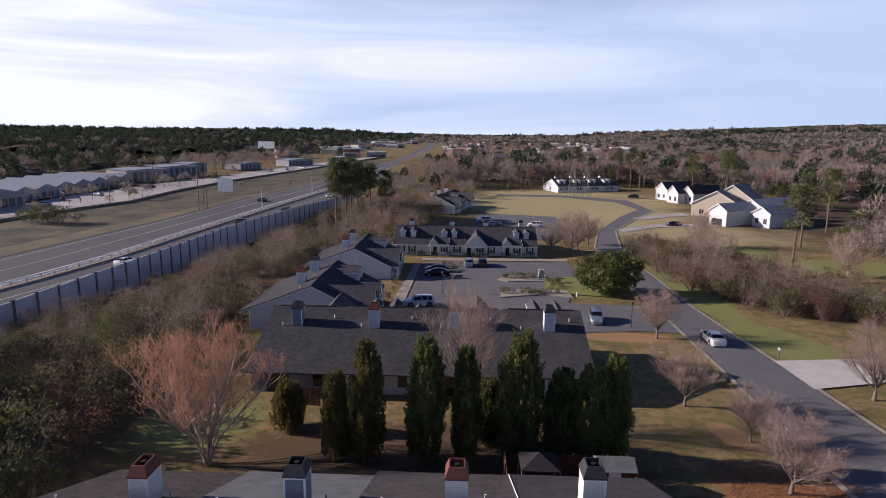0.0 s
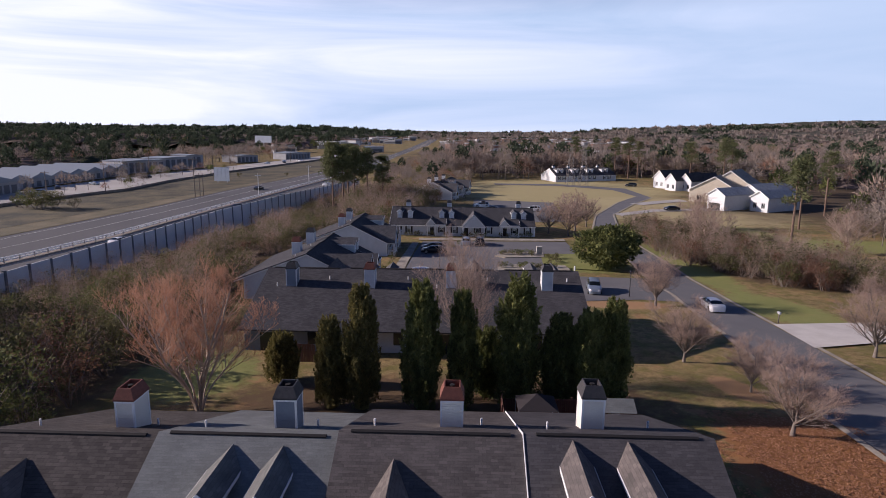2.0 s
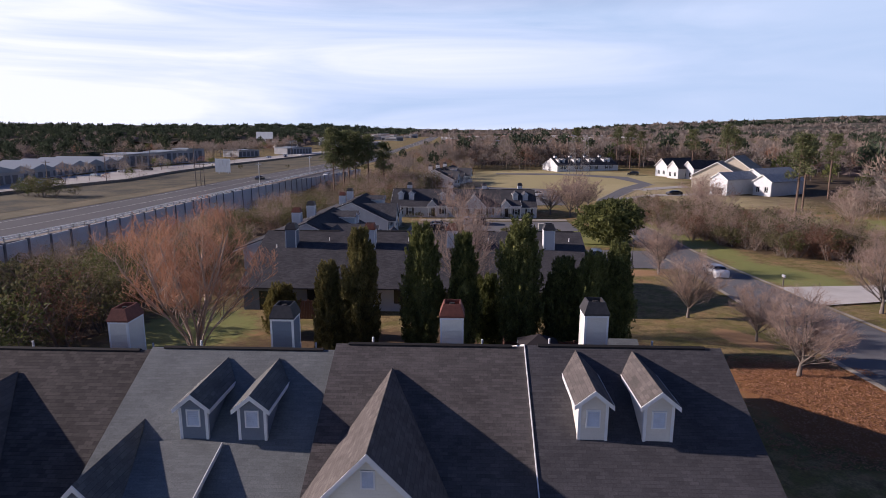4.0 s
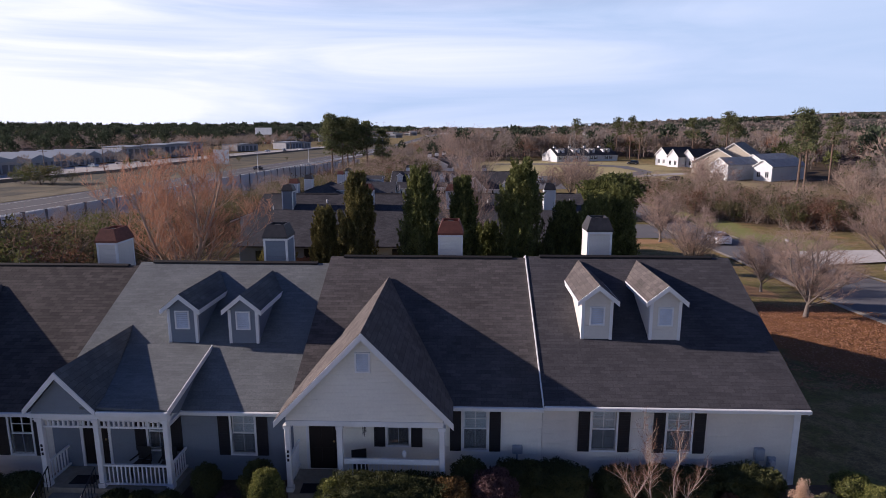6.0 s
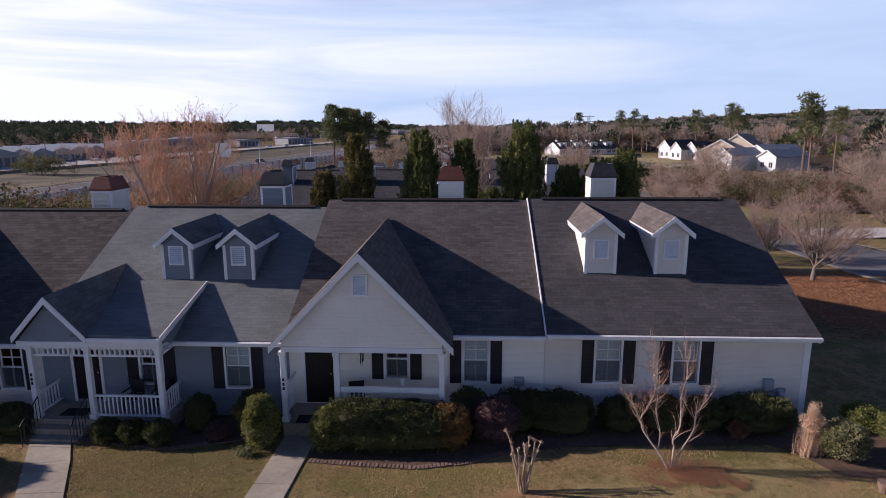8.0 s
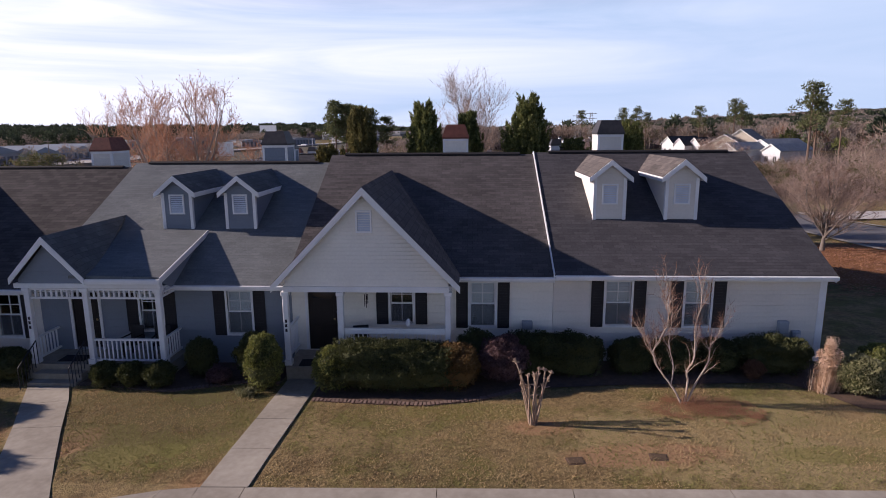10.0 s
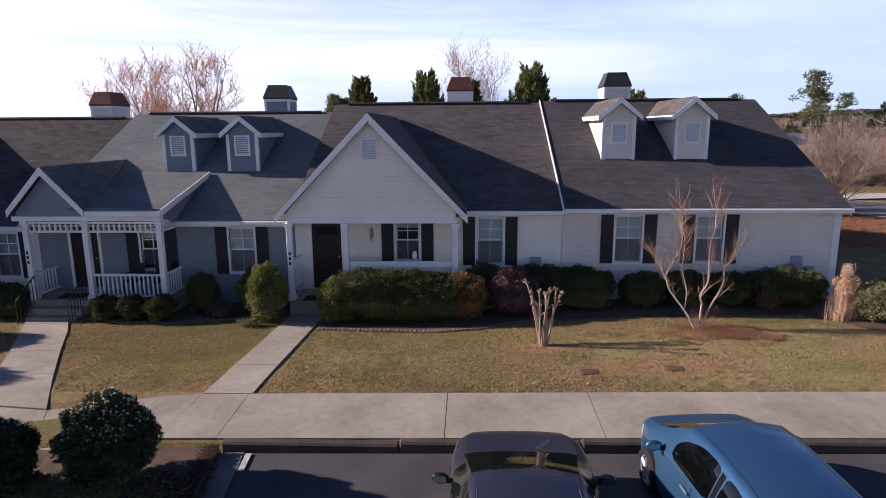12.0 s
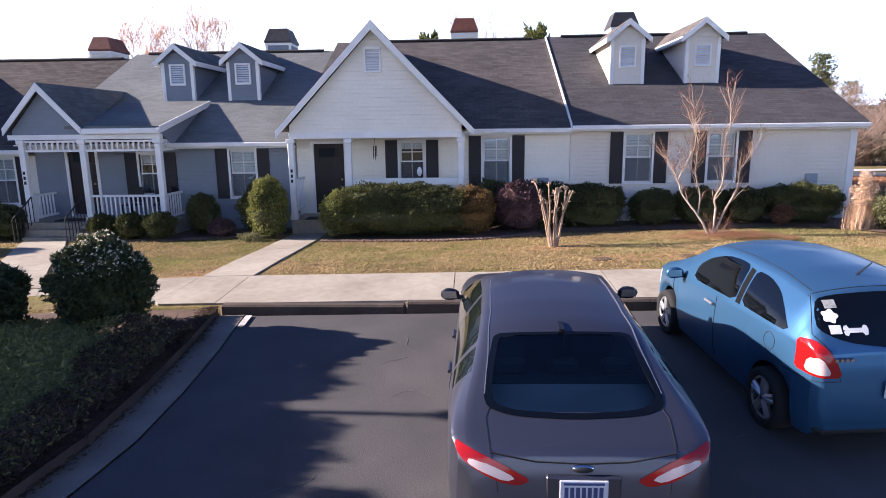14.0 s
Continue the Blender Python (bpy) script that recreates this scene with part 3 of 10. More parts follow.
def window(unit, x, z0, z1, width=0.78, y=0.0, shutters=True, blind=True, name="window", sh=0.36):
    """A double-hung window in a wall on y, with casing, sashes, muntins, panes and a blind behind."""
    w = part(name, boxed(0, 0.001, 0, 0.001, 0, 0.001), TRIM, unit)
    bm = bmesh.new()
    t = 0.065
    for q in ((x - t, x + width + t, z1, z1 + t + 0.02), (x - t, x + width + t, z0 - t, z0), (x - t, x, z0, z1), (x + width, x + width + t, z0, z1)):
        box(bm, q[0], q[1], y - 0.035, y + 0.10, q[2], q[3])
    w.data = part("casing", bm, TRIM).data
    bpy.data.objects.remove(bpy.data.objects["casing"])
    mid = (z0 + z1) / 2
    for a, b, back, title in ((mid, z1, 0.06, "upper_sash"), (z0, mid + 0.04, 0.03, "lower_sash")):
        bm = bmesh.new()
        s = 0.04
        yy = y + back
        for q in ((x, x + width, b - s, b), (x, x + width, a, a + s), (x, x + s, a + s, b - s), (x + width - s, x + width, a + s, b - s)):
            box(bm, q[0], q[1], yy, yy + 0.03, q[2], q[3])
        m = 0.014
        box(bm, x + width / 2 - m, x + width / 2 + m, yy + 0.006, yy + 0.024, a + s, b - s)
        if title == "upper_sash":
            zm = (a + b) / 2
            box(bm, x + s, x + width / 2 - m, yy + 0.006, yy + 0.024, zm - m, zm + m)
            box(bm, x + width / 2 + m, x + width - s, yy + 0.006, yy + 0.024, zm - m, zm + m)
        part(title, bm, TRIM, w)
        g = part("pane", boxed(x + s * 0.5, x + width - s * 0.5, yy + 0.012, yy + 0.018, a + s * 0.5, b - s * 0.5), PANE, w)
        g.visible_shadow = False
    if shutters:
        part("insect_screen", boxed(x + 0.02, x + width - 0.02, y + 0.012, y + 0.016, z0 + 0.02, mid), SCREEN, w, "grey insect screen over the lower sash").visible_shadow = False
    if blind:
        bm = bmesh.new()
        drop = z0 + 0.02 if blind is True else z0 + (z1 - z0) * blind
        n = 14
        for i in range(n):
            za = drop + (z1 - drop) * i / n
            box(bm, x + 0.01, x + width - 0.01, y + 0.13, y + 0.14, za, za + (z1 - drop) / n * 0.95)
        part("blind", bm, BLIND, w)
    # a dark panel stands for the unlit room, its shade put into the colour
    part("room_shade_panel", boxed(x - 0.1, x + width + 0.1, y + 0.55, y + 0.6, z0 - 0.1, z1 + 0.1), ROOM_SHADE, w)
    if shutters:
        for xa in (x - t - sh - 0.01, x + width + t + 0.01):
            bm = bmesh.new()
            zz0, zz1 = z0 - 0.05, z1 + 0.05
            box(bm, xa, xa + sh, y - 0.03, y - 0.004, zz0, zz1)
            f = 0.045
            for q in ((xa, xa + f, zz0, zz1), (xa + sh - f, xa + sh, zz0, zz1), (xa + f, xa + sh - f, zz0, zz0 + f), (xa + f, xa + sh - f, zz1 - f, zz1), (xa + f, xa + sh - f, (zz0 + zz1) / 2 - f / 2, (zz0 + zz1) / 2 + f / 2)):
                box(bm, q[0], q[1], y - 0.045, y - 0.031, q[2], q[3])
            for i in range(16):
                zl = zz0 + 0.06 + (zz1 - zz0 - 0.12) * i / 16
                box(bm, xa + f, xa + sh - f, y - 0.04, y - 0.031, zl, zl + 0.02)
            part("shutter", bm, BLACK_PAINT, w, "black louvred shutter")
    return w


def vent(unit, x0, x1, z0, z1, y):
    """A louvred gable vent."""
    bm = bmesh.new()
    f = 0.05
    for q in ((x0, x0 + f, z0, z1), (x1 - f, x1, z0, z1), (x0 + f, x1 - f, z0, z0 + f), (x0 + f, x1 - f, z1 - f, z1)):
        box(bm, q[0], q[1], y - 0.05, y, q[2], q[3])
    v = part("gable_vent", bm, TRIM, unit)
    n = 8
    for i in range(n):
        za = z0 + f + (z1 - z0 - 2 * f) * i / n
        bm = bmesh.new()
        prism(bm, [(x0 + f, y - 0.045, za), (x0 + f, y - 0.038, za), (x0 + f, y - 0.004, za + 0.05), (x0 + f, y - 0.011, za + 0.05)], (x1 - x0 - 2 * f, 0, 0))
        part("slat", bm, LOUVRE, v)
    return v


def front_door(unit, x, z0, width=0.9, height=2.05, y=0.0, mat=None):
    d = part("door", boxed(x, x + width, y + 0.02, y + 0.07, z0, z0 + height), mat or DOOR_DARK, unit, "dark front door with glass lights")
    bm = bmesh.new()
    for q in ((x - 0.09, x, z0, z0 + height + 0.1), (x + width, x + width + 0.09, z0, z0 + height + 0.1), (x, x + width, z0 + height, z0 + height + 0.1)):
        box(bm, q[0], q[1], y - 0.03, y + 0.05, q[2], q[3])
    part("door_frame", bm, TRIM, d)
    for xa in (x + 0.12, x + width / 2 + 0.04):
        for za, zb in ((z0 + 0.2, z0 + 0.75), (z0 + 0.9, z0 + 1.5)):
            part("door_panel", boxed(xa, xa + width / 2 - 0.16, y + 0.008, y + 0.02, za, zb), mat or DOOR_DARK, d)
    part("door_light", boxed(x + 0.14, x + width - 0.14, y + 0.01, y + 0.02, z0 + 1.66, z0 + 1.92), PANE_DARK, d)
    bm = bmesh.new()
    bmesh.ops.create_uvsphere(bm, u_segments=10, v_segments=8, radius=0.035, matrix=Matrix.Translation((x + width - 0.08, y - 0.03, z0 + 1.0)))
    part("door_knob", bm, BRASS, d)
    return d


def column(unit, x, y, z0, z1, w=0.16):
    bm = bmesh.new()
    box(bm, x - w / 2, x + w / 2, y - w / 2, y + w / 2, z0 + 0.16, z1 - 0.12, 0.012)
    box(bm, x - w / 2 - 0.03, x + w / 2 + 0.03, y - w / 2 - 0.03, y + w / 2 + 0.03, z0, z0 + 0.16, 0.01)
    box(bm, x - w / 2 - 0.03, x + w / 2 + 0.03, y - w / 2 - 0.03, y + w / 2 + 0.03, z1 - 0.12, z1, 0.01)
    return part("column", bm, TRIM, unit, "white boxed porch column")


def railing(unit, p0, p1, z0, z1, gap=0.13, sides=0.035, name="railing", cap=0.06):
    """Top and bottom rail with a row of pickets between two points in plan."""
    a, b = Vector((*p0, 0)), Vector((*p1, 0))
    d = (b - a).normalized()
    nrm = Vector((-d.y, d.x, 0)) * 0.035

    def bar(za, zb, k=1.0):
        bm = bmesh.new()
        prism(bm, [a - nrm * k + Vector((0, 0, za)), b - nrm * k + Vector((0, 0, za)), b + nrm * k + Vector((0, 0, za)), a + nrm * k + Vector((0, 0, za))], (0, 0, zb - za))
        return bm
    r = part(name, bar(z1 - cap, z1), TRIM, unit, "white picket porch railing")
    part("bottom_rail", bar(z0, z0 + 0.06, 0.7), TRIM, r)
    n = int((b - a).length / gap)
    for i in range(1, n):
        c = a.lerp(b, i / n)
        part("picket", boxed(c.x - sides / 2, c.x + sides / 2, c.y - sides / 2, c.y + sides / 2, z0 + 0.06, z1 - cap), TRIM, r)
    return r


def chimney(unit, x, y, top, cap, siding_mat, w=1.06, d=1.15):
    base = roof_rear(y + d) - 0.4
    bm = boxed(x, x + w, y, y + d, base, top)
    c = part("chimney", bm, siding_mat, unit, "clapboarded chimney chase with white corner boards")
    t = 0.09
    for xa in (x - 0.015, x + w - t + 0.015):
        for ya in (y - 0.015, y + d - t + 0.015):
            part("corner_board", boxed(xa, xa + t, ya, ya + t, base, top - 0.105), TRIM, c)
    bm = bmesh.new()
    box(bm, x - 0.02, x + w + 0.02, y - 0.02, y + 0.002, top - 0.10, top + 0.002)
    box(bm, x - 0.02, x + 0.002, y + 0.002, y + d + 0.02, top - 0.10, top + 0.002)
    box(bm, x + w - 0.002, x + w + 0.02, y + 0.002, y + d + 0.02, top - 0.10, top + 0.002)
    part("top_band", bm, TRIM, c)
    bm = bmesh.new()
    o, s, h = 0.05, 0.14, 0.60
    rings = []
    for inset, z in ((-o, top), (-o, top + 0.08), (s, top + h), (s + 0.05, top + h), (s + 0.07, top + h - 0.35)):
        rings.append([bm.verts.new(p) for p in ((x + inset, y + inset, z), (x + w - inset, y + inset, z), (x + w - inset, y + d - inset, z), (x + inset, y + d - inset, z))])
    for a, b in zip(rings, rings[1:]):
        for i in range(4):
            bm.faces.new((a[i], a[(i + 1) % 4], b[(i + 1) % 4], b[i]))
    bm.faces.new(rings[0][::-1])
    bm.faces.new(rings[-1])
    bmesh.ops.recalc_face_normals(bm, faces=bm.faces[:])
    part("chimney_cap", bm, cap, c, "tapered sheet-metal chimney cap, open at the top")
    bm = bmesh.new()
    rod(bm, (x + w / 2, y + d / 2, top + h - 0.36), (x + w / 2, y + d / 2, top + h - 0.05), 0.13, 12)
    part("flue", bm, SOOT, c)
    return c


def dormer(unit, xc, yf, apex, siding_mat, roof_l, roof_r, w=1.04):
    """A small gabled dormer standing on the front slope; its front wall on yf."""
    hw, over, drop = w / 2, 0.17, 0.56
    zb = roof_front(yf)
    ze = apex - drop
    back = EAVE_Y + (apex - EAVE_Z) / FRONT_SLOPE
    back_e = EAVE_Y + (ze - EAVE_Z) / FRONT_SLOPE
    bm = bmesh.new()
    prism(bm, [(xc - hw, yf, zb - 0.05), (xc + hw, yf, zb - 0.05), (xc + hw, yf, ze + 0.10), (xc, yf, apex - 0.06), (xc - hw, yf, ze + 0.10)], (0, 0.08, 0))
    for s in (-1, 1):
        xa = xc + s * hw
        prism(bm, [(xa, yf + 0.08, zb - 0.05), (xa, yf + 0.08, ze + 0.06), (xa, back_e, ze + 0.02)], (-s * 0.08, 0, 0))
    dm = part("dormer", bm, siding_mat, unit, "gabled roof dormer with a louvred vent")
    t = 0.085
    for s in (-1, 1):
        xa = xc + s * hw
        part("corner_board", boxed(min(xa - s * t, xa + s * 0.02), max(xa - s * t, xa + s * 0.02), yf - 0.025, yf + 0.10, zb - 0.04, ze + 0.02), TRIM, dm)
    k = (apex - ze) / (hw + over)
    front = yf - 0.16
    for s, mat in ((-1, roof_l), (1, roof_r)):
        xe = xc + s * (hw + over)
        bm = bmesh.new()
        prism(bm, [(xc, front, apex), (xe, front, ze), (xe, back_e, ze), (xc, back, apex)], (0, 0, 0.07))
        part("dormer_roof", bm, mat, dm)
        bm = bmesh.new()
        prism(bm, [(xc, front - 0.03, apex + 0.06), (xe + s * 0.02, front - 0.03, ze + 0.04), (xe + s * 0.02, front - 0.03, ze - 0.13), (xc, front - 0.03, apex - 0.12)], (0, 0.028, 0))
        part("bargeboard", bm, TRIM, dm)
        bm = bmesh.new()
        prism(bm, [(xe + s * 0.004, front, ze + 0.05), (xe + s * 0.004, back_e, ze + 0.05), (xe + s * 0.004, back_e - 0.25, ze - 0.10), (xe + s * 0.004, front, ze - 0.10)], (s * 0.025, 0, 0))
        part("eaves_board", bm, TRIM, dm)
    vent(dm, xc - 0.26, xc + 0.26, zb + 0.50, zb + 1.18, yf)
    return dm


def shell(unit, roof_mat, siding_mat, holes, left_end=False, right_end=False, rear_mat=None):
    """Walls, ceilings' edges, main roof, gutter, fascia and ridge vent of one unit."""
    x0, x1 = (0.0, W)
    part("front_wall", wall(bmesh.new(), x0, x1, -0.6, 2.94, 0.0, 0.16, holes), siding_mat, unit)
    part("rear_wall", wall(bmesh.new(), x0, x1, -0.8, 2.8, 14.6, 14.76, ((1.2, 2.1, 1.0, 2.3), (4.4, 6.6, -0.2, 2.1))), siding_mat, unit)
    part("rear_window", boxed(1.2, 2.1, 14.66, 14.7, 1.0, 2.3), PANE_DARK, unit)
    part("patio_door", boxed(4.4, 6.6, 14.66, 14.7, -0.2, 2.1), PANE_DARK, unit)
    ov = 0.14
    ra, rb = x0 - (ov if left_end else 0), x1 + (ov if right_end else 0)
    bm = bmesh.new()
    prism(bm, [(ra, EAVE_Y, EAVE_Z), (ra, RIDGE_Y, RIDGE_Z), (ra, RIDGE_Y, RIDGE_Z - 0.16), (ra, EAVE_Y, EAVE_Z - 0.12)], (rb - ra, 0, 0))
    part("front_roof", bm, roof_mat, unit)
    rear_a, rear_b = ra, rb
    bm = bmesh.new()
    prism(bm, [(rear_a, RIDGE_Y, RIDGE_Z), (rear_a, REAR_Y, REAR_Z), (rear_a, REAR_Y, REAR_Z - 0.12), (rear_a, RIDGE_Y, RIDGE_Z - 0.16)], (rear_b - rear_a, 0, 0))
    yc = REAR_Y
    part("rear_roof", bm, rear_mat or roof_mat, unit)
    bm = bmesh.new()
    box(bm, ra, rb, EAVE_Y - 0.11, EAVE_Y - 0.004, EAVE_Z - 0.15, EAVE_Z - 0.02, 0.02)
    part("gutter", bm, TRIM, unit, "white eaves gutter")
    part("soffit", boxed(ra, rb, EAVE_Y, -0.002, 2.88, 2.92), TRIM, unit)
    bm = bmesh.new()
    va, vb = x0 + 0.55, x1 - 0.55
    prism(bm, [(va, RIDGE_Y - 0.13, RIDGE_Z - 0.03), (va, RIDGE_Y - 0.12, RIDGE_Z + 0.02), (va, RIDGE_Y, RIDGE_Z + 0.075), (va, RIDGE_Y + 0.12, RIDGE_Z + 0.02), (va, RIDGE_Y + 0.13, RIDGE_Z - 0.03)], (vb - va, 0, 0))
    part("ridge_vent", bm, RIDGE_VENT, unit)
    for xa, ya in ((1.3, 8.3), (W - 1.7, 9.6)):
        part("vent_pipe", rod(bmesh.new(), (xa, ya, roof_rear(ya) - 0.1), (xa, ya, roof_rear(ya) + 0.35), 0.05), TRIM, unit)
    for flag, xa, xb in ((left_end, x0, x0 + 0.16), (right_end, x1 - 0.16, x1)):
        if flag:
            bm = bmesh.new()
            prism(bm, [(xa, 0.16, -0.8), (xa, 14.6, -0.8), (xa, 14.6, roof_rear(14.6) - 0.15), (xa, RIDGE_Y, RIDGE_Z - 0.16), (xa, 0.16, roof_front(0.16) - 0.13)], (xb - xa, 0, 0))
            part("gable_wall", bm, siding_mat, unit)
            for ya in (-0.02, 14.62):
                part("corner_board", boxed(xa - 0.02, xb + 0.02, ya, ya + 0.12, -0.6, 2.87), TRIM, unit)
            bm = bmesh.new()
            s = 1 if flag is right_end and xa > 1 else -1
            xe = rb if s > 0 else ra
            prism(bm, [(xe, EAVE_Y + 0.02, EAVE_Z - 0.10), (xe, RIDGE_Y, RIDGE_Z - 0.10), (xe, RIDGE_Y, RIDGE_Z - 0.30), (xe, EAVE_Y + 0.02, EAVE_Z - 0.24)], (-s * 0.03, 0, 0))
            prism(bm, [(xe, RIDGE_Y, RIDGE_Z - 0.10), (xe, yc, roof_rear(yc) - 0.10), (xe, yc, roof_rear(yc) - 0.28), (xe, RIDGE_Y, RIDGE_Z - 0.30)], (-s * 0.03, 0, 0))
            part("rake_board", bm, TRIM, unit)
    part("foundation", boxed(x0 + 0.03, x1 - 0.03, 0.03, 14.5, -0.9, -0.601), CONCRETE_OLD, unit)
    return unit


def edge_strip(unit, x):
    """White flashing up the roof where a unit stands higher than its neighbour."""
    bm = bmesh.new()
    prism(bm, [(x - 0.04, EAVE_Y - 0.02, EAVE_Z + 0.04), (x - 0.04, RIDGE_Y, RIDGE_Z + 0.04), (x - 0.04, RIDGE_Y, RIDGE_Z - 0.25), (x - 0.04, EAVE_Y - 0.02, EAVE_Z - 0.25)], (0.034, 0, 0))
    prism(bm, [(x - 0.04, RIDGE_Y, RIDGE_Z + 0.04), (x - 0.04, REAR_Y, REAR_Z + 0.04), (x - 0.04, REAR_Y, REAR_Z - 0.2), (x - 0.04, RIDGE_Y, RIDGE_Z - 0.25)], (0.034, 0, 0))
    return part("party_flashing", bm, TRIM, unit, "white metal flashing along the roof joint")


def gable_porch(unit, xc, half, front, apex, eave, siding_mat, roof_l, roof_r, cols, floor, beam):
    """A deep front gable carried on columns, with its vent, beam, bargeboards, floor and ceiling."""
    k = (apex - eave) / half
    back = EAVE_Y + (apex - EAVE_Z) / FRONT_SLOPE
    xl, xr = xc - half + 0.3, xc + half - 0.3
    zt = eave + 0.3 * k - 0.03
    bm = bmesh.new()
    prism(bm, [(xl, front + 0.2, beam), (xr, front + 0.2, beam), (xr, front + 0.2, zt - 0.1), (xc, front + 0.2, apex - 0.12), (xl, front + 0.2, zt - 0.1)], (0, 0.12, 0))
    p = part("porch_gable", bm, siding_mat, unit, "broad porch gable clad in clapboards")
    part("porch_beam", boxed(xl - 0.02, xr + 0.02, front + 0.17, front + 0.36, beam - 0.16, beam - 0.002), TRIM, p)
    for s, mat in ((-1, roof_l), (1, roof_r)):
        xe = xc + s * half
        be = max(EAVE_Y + 0.1, EAVE_Y + (eave - EAVE_Z) / FRONT_SLOPE)
        bm = bmesh.new()
        prism(bm, [(xc, front, apex), (xe, front, eave), (xe, be, eave), (xc, back, apex)], (0, 0, 0.09))
        part("porch_roof", bm, mat, p)
        bm = bmesh.new()
        prism(bm, [(xc, front - 0.035, apex + 0.07), (xe + s * 0.03, front - 0.035, eave + 0.04), (xe + s * 0.03, front - 0.035, eave - 0.16), (xc, front - 0.035, apex - 0.16)], (0, 0.033, 0))
        part("bargeboard", bm, TRIM, p)
        part("porch_side_beam", boxed(min(xe - s * 0.38, xe - s * 0.22), max(xe - s * 0.38, xe - s * 0.22), front + 0.361, -0.002, beam - 0.16, beam - 0.004), TRIM, p)
    part("porch_ceiling", boxed(xl + 0.18, xr - 0.18, front + 0.365, -0.004, beam - 0.06, beam - 0.02), TRIM, p)
    vent(p, xc - 0.23, xc + 0.23, apex - 1.22, apex - 0.58, front + 0.2)
    part("porch_floor", boxed(xl - 0.05, xr + 0.05, front + 0.1, -0.004, -0.6, floor), CONCRETE, p)
    for x in cols:
        column(p, x, front + 0.27, floor, beam - 0.162)
    return p


BRASS = material("brass", (0.55, 0.40, 0.18), 0.35, 1.0, bump=0.0)


def unit_a(at, rz=0, roof=None, roof_x=None, walls=None, ends=(False, True), dx=0.0, cap=None, tag="light grey", strip=True):
    """Two dormers over two shuttered windows."""
    roof, roof_x, walls, cap = roof or ROOF_DARK, roof_x or ROOF_DARK_X, walls or SIDING_GREY, cap or CAP_BLACK
    u = thing("row_house", f"{tag} clapboard row house, two dormers, dark roof, shuttered windows", "house", at, rz, "row houses")
    xs = (1.58 + dx, 3.95 + dx)
    shell(u, roof, walls, [(x, x + 0.76, 1.42, 2.80) for x in xs], *ends)
    for x in xs:
        window(u, x, 1.42, 2.80, 0.76)
    for x in (2.09 + dx, 4.43 + dx):
        dormer(u, x, 2.30, 6.26, walls, roof_x, roof_x)
    chimney(u, 2.94 + dx, 8.65, 7.06, cap, walls)
    if strip:
        edge_strip(u, 0.0)
    return u


def unit_b(at, rz=0, roof=None, roof_x=None, walls=None, ends=(False, False), cap=None, tag="white", shift=0.0, dx=0.0, stack=(0.0, 1.06, 1.15)):
    """A broad porch gable over door and window, with one more window beside it."""
    roof, roof_x, walls, cap = roof or ROOF_BROWN, roof_x or ROOF_BROWN_X, walls or SIDING_WHITE, cap or CAP_RUST
    u = thing("row_house", f"{tag} clapboard row house, broad gabled porch, brown shingles", "house", at, rz, "row houses")
    wx = 5.54 + shift + dx
    holes = [(0.50 + dx, 1.42 + dx, 0.62, 2.74), (3.08 + dx, 3.78 + dx, 1.52, 2.70), (wx, wx + 0.76, 1.42, 2.80)]
    shell(u, roof, walls, holes, *ends)
    front_door(u, 0.51 + dx, 0.62, 0.9, 2.05)
    window(u, 3.08 + dx, 1.52, 2.70, 0.70, blind=0.82)
    window(u, wx, 1.42, 2.80, 0.76)
    p = gable_porch(u, 2.56 + dx, 2.66, -1.50, 5.78, 3.02, walls, roof_x, roof_x, (0.20 + dx, 1.80 + dx, 4.90 + dx), 0.60, 3.0)
    railing(p, (1.89 + dx, -1.23), (4.81 + dx, -1.23), 0.80, 1.74, cap=0.17)
    railing(p, (0.20 + dx, -1.10), (0.20 + dx, -0.1), 0.80, 1.72)
    chimney(u, 4.38 + dx + stack[0], 8.45, 6.98, cap, walls, stack[1], stack[2])
    return u


